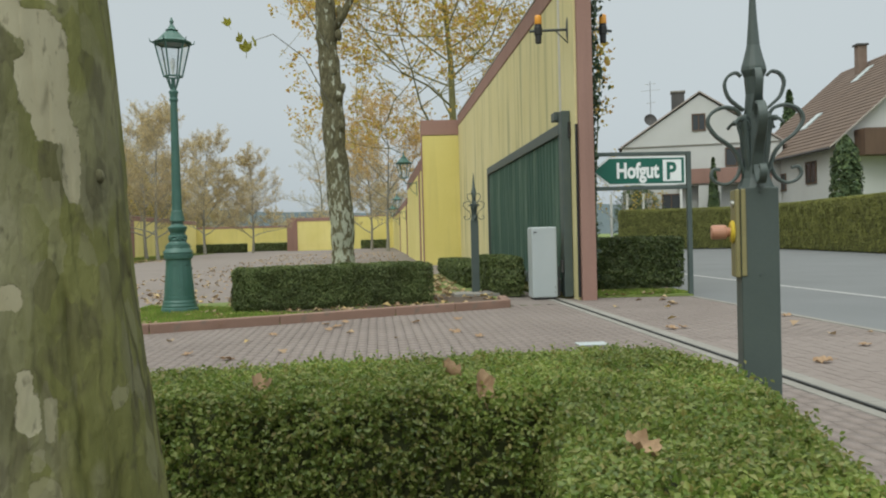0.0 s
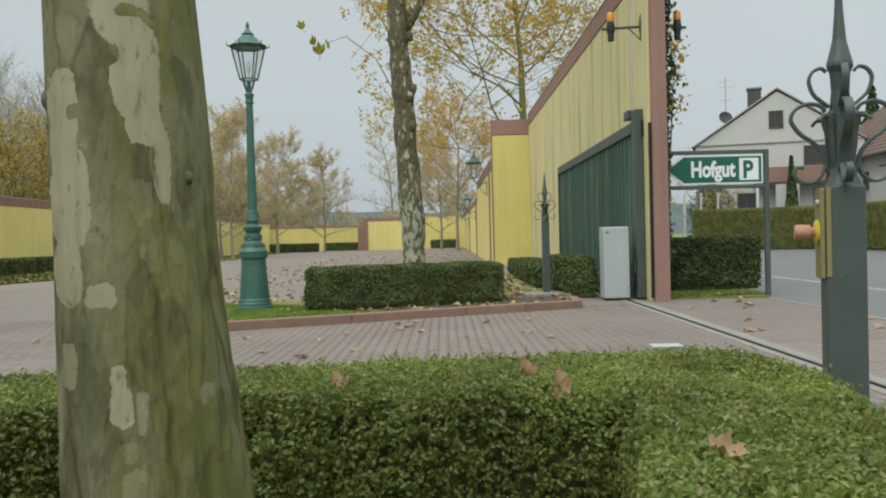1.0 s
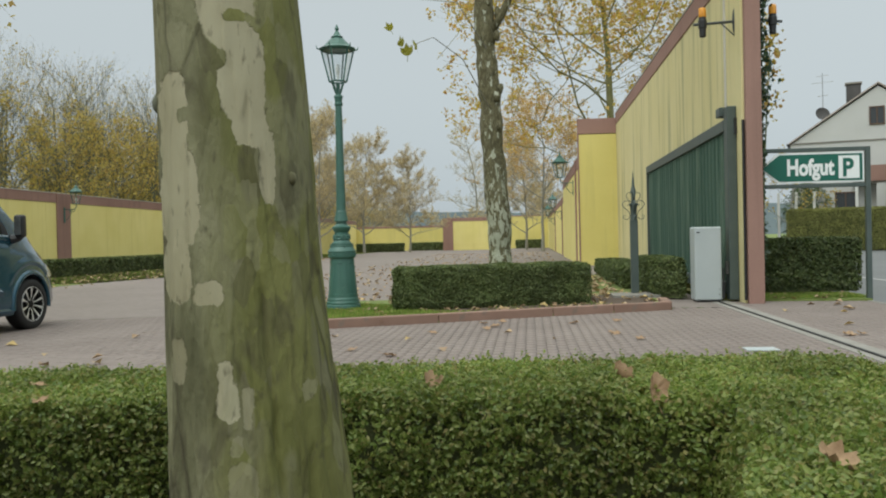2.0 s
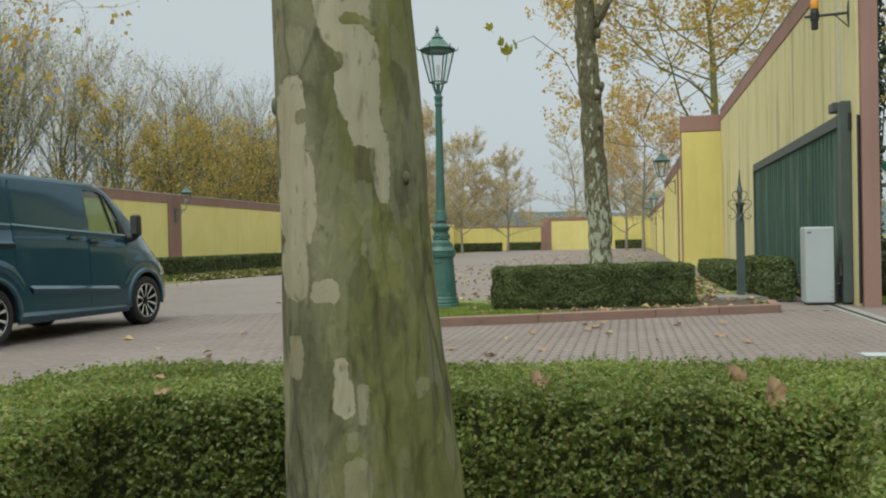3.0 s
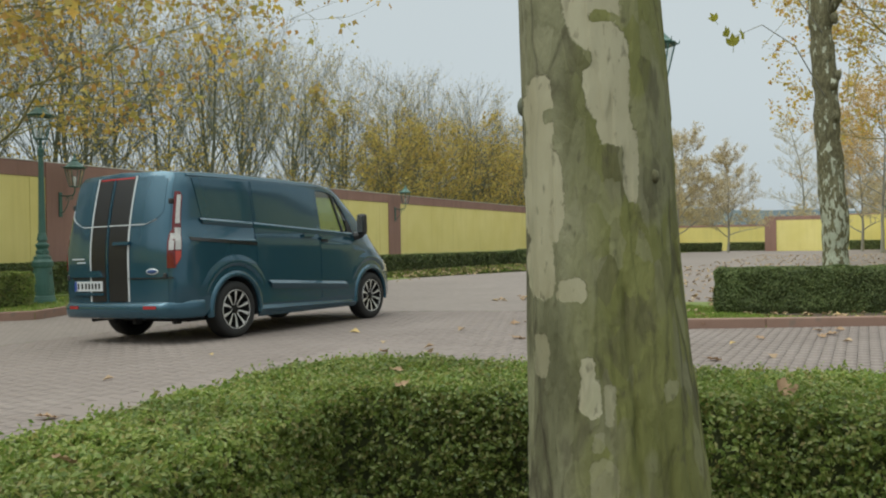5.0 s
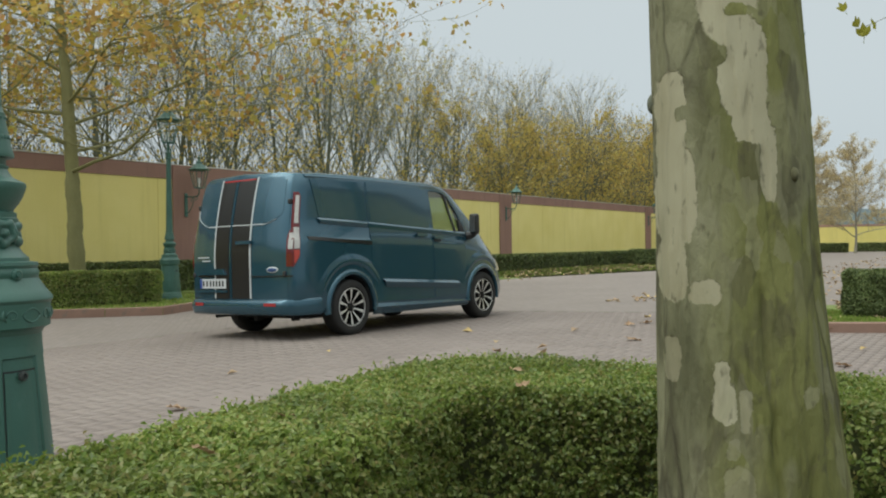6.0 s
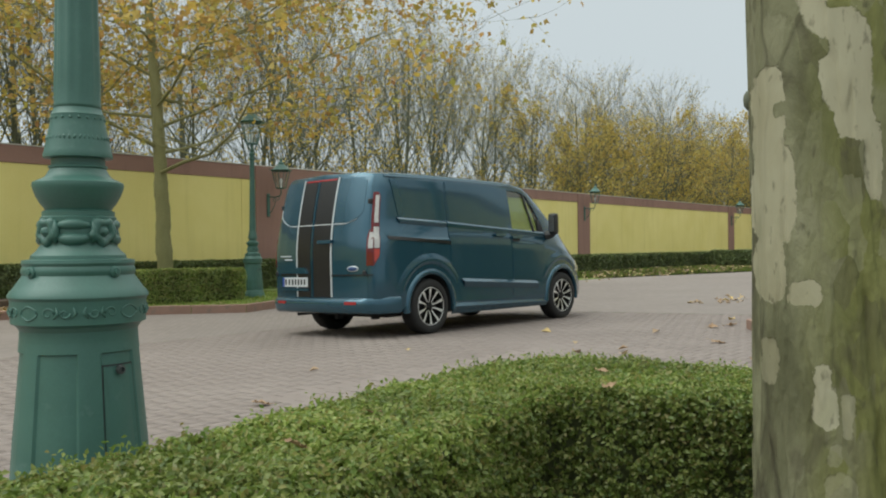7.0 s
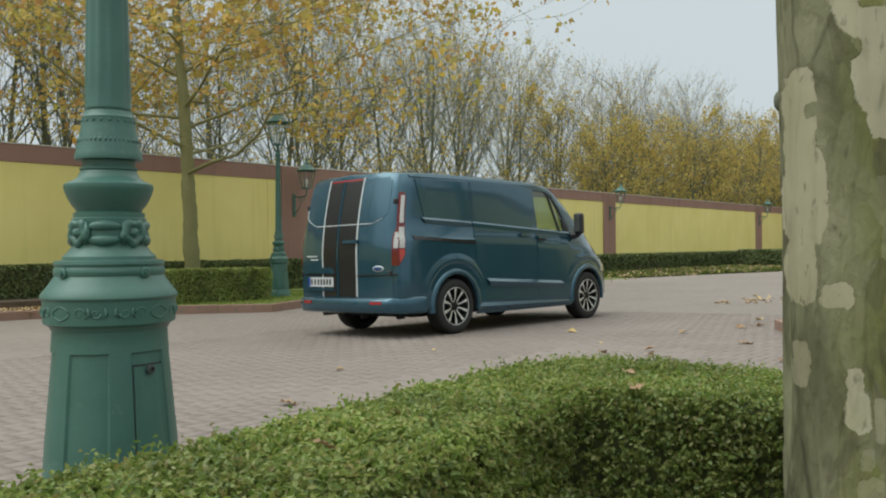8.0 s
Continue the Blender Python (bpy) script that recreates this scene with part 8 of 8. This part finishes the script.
def conifer(label, at, h, r, n, seed, flat=0.0):
    ob = thing("conifer", label, "conifer", at, group="conifers")
    rs = np.random.RandomState(seed)
    z = rs.uniform(0, 1, n) ** 0.8
    rad = r * np.where(z < 0.15, 0.75 + z, 1 - (np.clip(z - 0.15, 0, 1) / 0.85) ** (1.3 + flat)) * rs.uniform(0.75, 1.05, n) + 0.03
    a = rs.uniform(0, 2 * math.pi, n)
    rad *= 1 + 0.12 * np.sin(a * 5 + z * 17)
    P = np.stack([rad * np.cos(a), rad * np.sin(a), 0.1 + z * h], 1)
    leaves("foliage", P, np.stack([np.cos(a), np.sin(a), np.full(n, 0.6)], 1), h * 0.038 * rs.uniform(0.6, 1.3, n), M_CONIFER, ob, seed=seed, width=0.3, jitter=0.5)
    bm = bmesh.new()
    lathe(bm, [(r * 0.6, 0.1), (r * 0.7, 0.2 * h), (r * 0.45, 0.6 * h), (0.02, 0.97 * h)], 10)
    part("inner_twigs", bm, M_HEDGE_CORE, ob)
    bm = bmesh.new()
    lathe(bm, [(0.14, -0.1), (0.1, 0.5 * h), (0.02, 0.95 * h)], 8)
    part("trunk", bm, M_TWIG2, ob)


conifer("narrow clipped conifer before the white house", (20.1, 51.6, 0), 5.2, 0.40, 2600, 1)
conifer("rounded dark conifer before the tiled house", (21.7, 39.6, 0), 5.1, 0.62, 4200, 2, 6.0)
conifer("spruce beyond the houses", (37.55, 78.0, 0), 13.3, 1.9, 2600, 3)
conifer("dark garden shrub behind the sign", (11.2, 50.0, 0), 2.6, 1.3, 1500, 4, 2.0)
conifer("dark broad garden shrub before the white house", (16.2, 54.0, 0), 3.9, 1.5, 2600, 6, 3.0)
conifer("garden shrub beside the street", (12.6, 53.5, 0), 2.6, 1.1, 1500, 5, 2.0)
garden = tree("garden_tree", "small garden tree with thin yellow leaves by the white house", (14.5, 52.0, 0), 611, 4.8, 0.08, M_ORANGE, 700, 0.14, M_TWIG, first=0.2, limbs=10, levels=2, spread=0.8)
for x, y in ((14.2, 52.9), (15.1, 52.6), (16.0, 52.3)):
    boxed("garden_fence_post", (x, x + 0.12, y, y + 0.12, 0, 3.3), M_FRAME_WHITE)
    tagged(bpy.data.objects[[o.name for o in bpy.data.objects if o.name.startswith("garden_fence_post")][-1]], "white garden pergola post by the street", "post", group="pergola posts")


# ---- fallen leaves, grass ----
def strew(name, label, n, spots, size, seed, mat=None, z=0.012):
    """Leaves lying about: spots(rs, n) gives plan places."""
    rs = np.random.RandomState(seed)
    xy = spots(rs, n)
    zz = np.array([fall(x, y) for x, y in xy])
    ob = leaves(name, np.stack([xy[:, 0], xy[:, 1], zz + z + rs.uniform(0, 0.02, n)], 1), np.tile([0, 0, 2.2], (n, 1)), size * rs.uniform(0.5, 1.2, n), mat or M_FALLEN, None, "", width=0.42, fold=0.2, jitter=0.3, seed=seed)
    return tagged(ob, label, "fallen leaves", kind="stuff")


def within(x0, x1, y0, y1):
    return lambda rs, n: np.stack([rs.uniform(x0, x1, n), rs.uniform(y0, y1, n)], 1)


def on_poly(poly):
    def f(rs, n):
        xs, ys = [p[0] for p in poly], [p[1] for p in poly]
        out = np.zeros((0, 2))
        while len(out) < n:
            q = np.stack([rs.uniform(min(xs), max(xs), n * 3), rs.uniform(min(ys), max(ys), n * 3)], 1)
            out = np.concatenate([out, q[in_poly(q[:, 0], q[:, 1], poly)]])
        return out[:n]
    return f


strew("courtyard_leaves", "brown leaves strewn over the courtyard paving", 1700, lambda rs, n: np.stack([rs.uniform(-6.5, 1.2, n), 15.5 + 50 * rs.uniform(0, 1, n) ** 1.6], 1), 0.125, 31)
strew("verge_leaves", "brown leaves drifted along the verge and its edge", 750, lambda rs, n: np.stack([-13.0 - 2.6 * rs.uniform(0, 1, n) ** 2 + rs.normal(0, 0.7, n), rs.uniform(20, 60, n)], 1), 0.13, 32, z=0.012)
strew("verge_litter", "brown leaf litter spread over the far grass verge", 500, on_poly([(-16.9, 22), (-13.3, 24), (-12.5, 27), (-11.3, 33), (-12.5, 45), (-13.5, 60), (-16.5, 60)]), 0.13, 49, z=0.03)
strew("soil_leaves", "thick brown leaf litter on the soil strip", 2600, within(-17.0, -15.6, 0, 11), 0.14, 33, z=0.04)
strew("bed_leaves", "dry leaves caught in the grass bed", 200, on_poly(ISLAND), 0.14, 34, z=0.045)
strew("hedge_foot_leaves", "dry brown leaves at the foot of the hedge block", 50, on_poly([(-1.2, 11.7), (0.25, 12.4), (1.7, 13.05), (0.9, 13.8), (-1.75, 12.65)]), 0.12, 48, z=0.045)
strew("path_leaves", "yellowed leaves on the strip beside the gate hedge", 190, within(0.75, 1.6, 14.2, 23), 0.13, 35, z=0.045)
strew("paving_leaves", "few dry leaves on the brick drive", 30, within(-6.0, 2.5, 4.2, 12), 0.12, 36)
strew("gateway_leaves", "few dry leaves on the paving by the street", 18, within(3.1, 4.9, 5, 13.8), 0.13, 37)
strew("west_bed_leaves", "dry leaves in the grass by the lamp post", 220, on_poly(ISLAND2), 0.13, 38, z=-0.03 + 0.14)
strew("litter_leaves", "thick brown leaf litter at the end of the low hedge", 1500, on_poly([(-15.35, 5.75), (-15.1, 7.3), (-14.5, 8.5), (-16.9, 8.5), (-16.9, 5.0)]), 0.14, 45, z=0.11)
strew("kerb_leaves", "brown leaves blown against the kerb", 40, within(-15.3, -13.2, 4.2, 6.2), 0.14, 46)
strew("street_bed_leaves", "dry leaves in the grass under the sign hedge", 60, within(3.6, 5.0, 13.9, 14.9), 0.12, 39, z=0.04)


def grass(name, label, n, spots, seed, z, h=0.055):
    rs = np.random.RandomState(seed)
    xy = spots(rs, n)
    ob = leaves(name, np.stack([xy[:, 0], xy[:, 1], np.full(n, z) + h * 0.4], 1), np.stack([rs.normal(0, 1, n), rs.normal(0, 1, n), np.zeros(n)], 1), h * rs.uniform(0.7, 1.6, n), M_GRASS, None, "", width=0.09, fold=0.03, jitter=0.1, seed=seed, droop=-2.5)
    return tagged(ob, label, "grass", kind="stuff")


grass("grass_strip", "short mown grass on the kerbed bed", 10000, on_poly([(-3.6, 10.75), (-2.6, 10.68), (-1.2, 11.33), (-0.6, 12.0), (-1.9, 12.7), (-2.0, 13.5), (-3.6, 14.6)]), 41, 0.03)
grass("grass_strip", "thin grass before the hedge block", 500, on_poly([(-1.0, 11.45), (0.2, 12.05), (1.7, 12.75), (1.0, 13.7), (-0.9, 12.9)]), 47, 0.03, 0.04)
grass("grass_strip", "short grass round the lamp post", 7000, on_poly([(-14.9, 8.2), (-14.1, 9.2), (-12.85, 10.67), (-13.3, 11.85), (-14.3, 13.9), (-15.8, 14.6), (-16.9, 12.5), (-16.6, 8.2)]), 42, -0.02)
grass("grass_strip", "grass under the sign hedge", 5000, within(3.45, 5.0, 13.92, 14.85), 43, 0.03)
grass("grass_strip", "grass verge along the yellow wall", 22000, lambda rs, n: on_poly(VERGE)(rs, n), 44, 0.0, 0.07)

# single dry leaves near the camera
rs = np.random.RandomState(5)


def crumpled_leaf(bm, size, curl, seed):
    """A dry lobed leaf in three rings, folded along its midrib and wrinkled."""
    n, rings = 30, []
    c = bm.verts.new((0, 0, 0))
    for q in (0.35, 0.7, 1.0):
        ring = []
        for i in range(n):
            a = 2 * math.pi * i / n
            lobe = 0.31 + 0.19 * abs(math.cos(2.5 * (a - math.pi / 2))) ** 0.8
            r = lobe * (1 if q < 1 else 1 + 0.08 * math.sin(9 * a))
            x, y = r * q * math.cos(a), r * q * math.sin(a)
            kx, ky = 2.3 * curl, 1.2 * curl * (1 if int(seed * 10) % 2 else -0.6)
            x, z = math.sin(kx * x) / kx, (1 - math.cos(kx * x)) / kx + (0.15 * noise.noise((x * 6, y * 6, seed)) + 0.09 * noise.noise((x * 15, y * 15, seed))) * q
            y, z = math.sin(ky * y) / ky, z + (1 - math.cos(ky * y)) / abs(ky) * 0.8
            ring.append(bm.verts.new((x * size, y * size, z * size)))
        rings.append(ring)
    for i in range(n):
        bm.faces.new((c, rings[0][i], rings[0][(i + 1) % n]))
        for p, q in zip(rings, rings[1:]):
            bm.faces.new((p[i], q[i], q[(i + 1) % n], p[(i + 1) % n]))
    tube(bm, [(0, -0.3 * size, 0.02 * size), (0.03 * size, -0.55 * size, 0.1 * size), (0.1 * size, -0.75 * size, 0.12 * size)], 0.014 * size, 4)


M_DRY2 = material("dry_leaf_brown", (0.20, 0.115, 0.06), (0.47, 0.32, 0.19), rough=0.7, scale=30, fine=160, bump=0.4, translucent=0.15)


def fallen_leaf(at, size, turn, curl, label, tilt=(0, 0)):
    bm = bmesh.new()
    crumpled_leaf(bm, size, curl, at[0] * 7 + at[1])
    ob = part("fallen_leaf", bm, M_DRY2, smooth=True)
    ob.matrix_basis = pose(*at, tilt[0], tilt[1], turn)
    return tagged(ob, label, "leaf", group="fallen leaves")


for x, y, s, a, c, tx, ty in ((-0.33, 2.50, 0.085, 30, 1.1, 40, 15), (0.205, 2.56, 0.12, 60, 1.9, 40, 25), (0.275, 2.36, 0.10, 15, 1.7, 62, 10), (0.48, 1.61, 0.085, 60, 1.3, 30, -15), (-1.5, 2.50, 0.06, 70, 0.6, 6, 4), (-1.34, 2.24, 0.055, 10, 0.7, 8, -8), (-1.52, 1.2, 0.055, 160, 0.5, 30, 0), (-1.62, 1.55, 0.05, 200, 0.5, 20, 0)):
    fallen_leaf((x, y, 0.64), s * 0.92, a, c, "curled dry brown leaf lying on the clipped hedge", (tx, ty))
for x, y in [(-1.75, 8.38), (-1.32, 7.95), (-1.13, 9.84), (-0.62, 10.89), (-0.47, 10.51), (-0.40, 11.06), (-0.55, 10.20), (0.39, 12.1), (0.47, 10.78), (1.00, 11.02), (0.84, 9.62), (1.04, 9.04), (1.37, 12.45), (1.97, 13.33), (4.18, 12.27), (4.80, 10.13), (3.40, 6.59), (3.24, 9.26), (3.1, 9.20), (4.22, 7.43), (-3.55, 9.09), (-4.70, 3.89), (-2.75, 7.86), (-4.2, 10.73), (-4.1, 11.11)]:
    fallen_leaf((x, y, 0.015), rs.uniform(0.10, 0.15), rs.uniform(0, 360), rs.uniform(0.3, 0.7), "dry brown leaf lying on the brick paving", (rs.uniform(-12, 12), rs.uniform(-12, 12)))

# ---- paving bricks ----
BW, BH = 0.2, 0.1


def brick_verts(g=0.0018, c=0.0015):
    """One brick, 5 quads: a top and four chamfered flanks; centred, top at z = 0."""
    x, y = BW / 2 - g, BH / 2 - g
    top = [(-x + c, -y + c, 0), (x - c, -y + c, 0), (x - c, y - c, 0), (-x + c, y - c, 0)]
    low = [(-x, -y, -0.007), (x, -y, -0.007), (x, y, -0.007), (-x, y, -0.007)]
    return np.array(top + low, float), [(0, 1, 2, 3), (4, 5, 1, 0), (5, 6, 2, 1), (6, 7, 3, 2), (7, 4, 0, 3)]


BV, BF = brick_verts()


def herringbone(x0, x1, y0, y1, turn):
    """Centres and angles of 2:1 bricks in herringbone, in a frame turned by turn degrees."""
    out = []
    cs, sn = math.cos(radians(turn)), math.sin(radians(turn))
    r = int(max(x1 - x0, y1 - y0) * 0.75 / BH) + 8
    mx, my = (x0 + x1) / 2, (y0 + y1) / 2
    for i in range(-r, r):
        for j in range((-r - i) // 4 - 1, (r - i) // 4 + 2):
            ax, ay = (i + 4 * j) * BH, i * BH
            for (px, py, a) in ((ax, ay, 0), (ax - 1.5 * BH, ay + 0.5 * BH, 90)):
                X, Y = mx + px * cs - py * sn, my + px * sn + py * cs
                if x0 < X < x1 and y0 < Y < y1:
                    out.append((X, Y, a + turn))
    return out


def running(x0, x1, y0, y1):
    """Running bond with unbroken joints along y."""
    out = []
    for i in range(int((x1 - x0) / BH)):
        for j in range(int((y1 - y0) / BW)):
            Y = y0 + (j + 0.5 + 0.5 * (i % 2)) * BW
            if Y < y1 - BW * 0.4:
                out.append((x0 + (i + 0.5) * BH, Y, 90))
    return out


def lay(parent, places, single):
    """Lay bricks: those that single() picks as pieces of their own, the rest in one mesh."""
    me = bpy.data.meshes.new("brick")
    me.from_pydata([tuple(v) for v in BV], [], BF)
    me.materials.append(M_BRICK1)
    rest, count = [], 0
    rs = np.random.RandomState(len(places))
    for x, y, a in places:
        dz = fall(x, y) + rs.uniform(-0.0012, 0.0012)
        if count < 300 and single(x, y):
            b = new("brick", me)
            b.parent = parent
            b.matrix_basis = pose(x, y, dz, rs.uniform(-0.5, 0.5), rs.uniform(-0.5, 0.5), a)
            count += 1
        else:
            rest.append((x, y, dz, a))
    R = np.array(rest)
    R[:, :2] += rs.normal(0, 0.0011, (len(R), 2))
    R[:, 3] += rs.normal(0, 0.35, len(R))
    c, s = np.cos(np.radians(R[:, 3])), np.sin(np.radians(R[:, 3]))
    V = np.empty((len(R), 8, 3))
    V[:, :, 0] = R[:, :1] + c[:, None] * BV[None, :, 0] - s[:, None] * BV[None, :, 1]
    V[:, :, 1] = R[:, 1:2] + s[:, None] * BV[None, :, 0] + c[:, None] * BV[None, :, 1]
    V[:, :, 2] = R[:, 2:3] + BV[None, :, 2]
    F = (np.arange(len(R))[:, None, None] * 8 + np.array(BF)[None]).reshape(-1, 4)
    tagged(raw("brick_field", V.reshape(-1, 3), F, M_BRICK, parent), kind="stuff")


lay(pave_near, herringbone(NX0, -2.14, NY0, NY1, 0) + running(-2.2, NX1, NY0, NY1), lambda x, y: -5.0 < x < -3.6 and 4.0 < y < 8.5)
lay(pave_out, running(2.99, 4.92, NY0, 14.1), lambda x, y: 5.0 < y < 8.2)
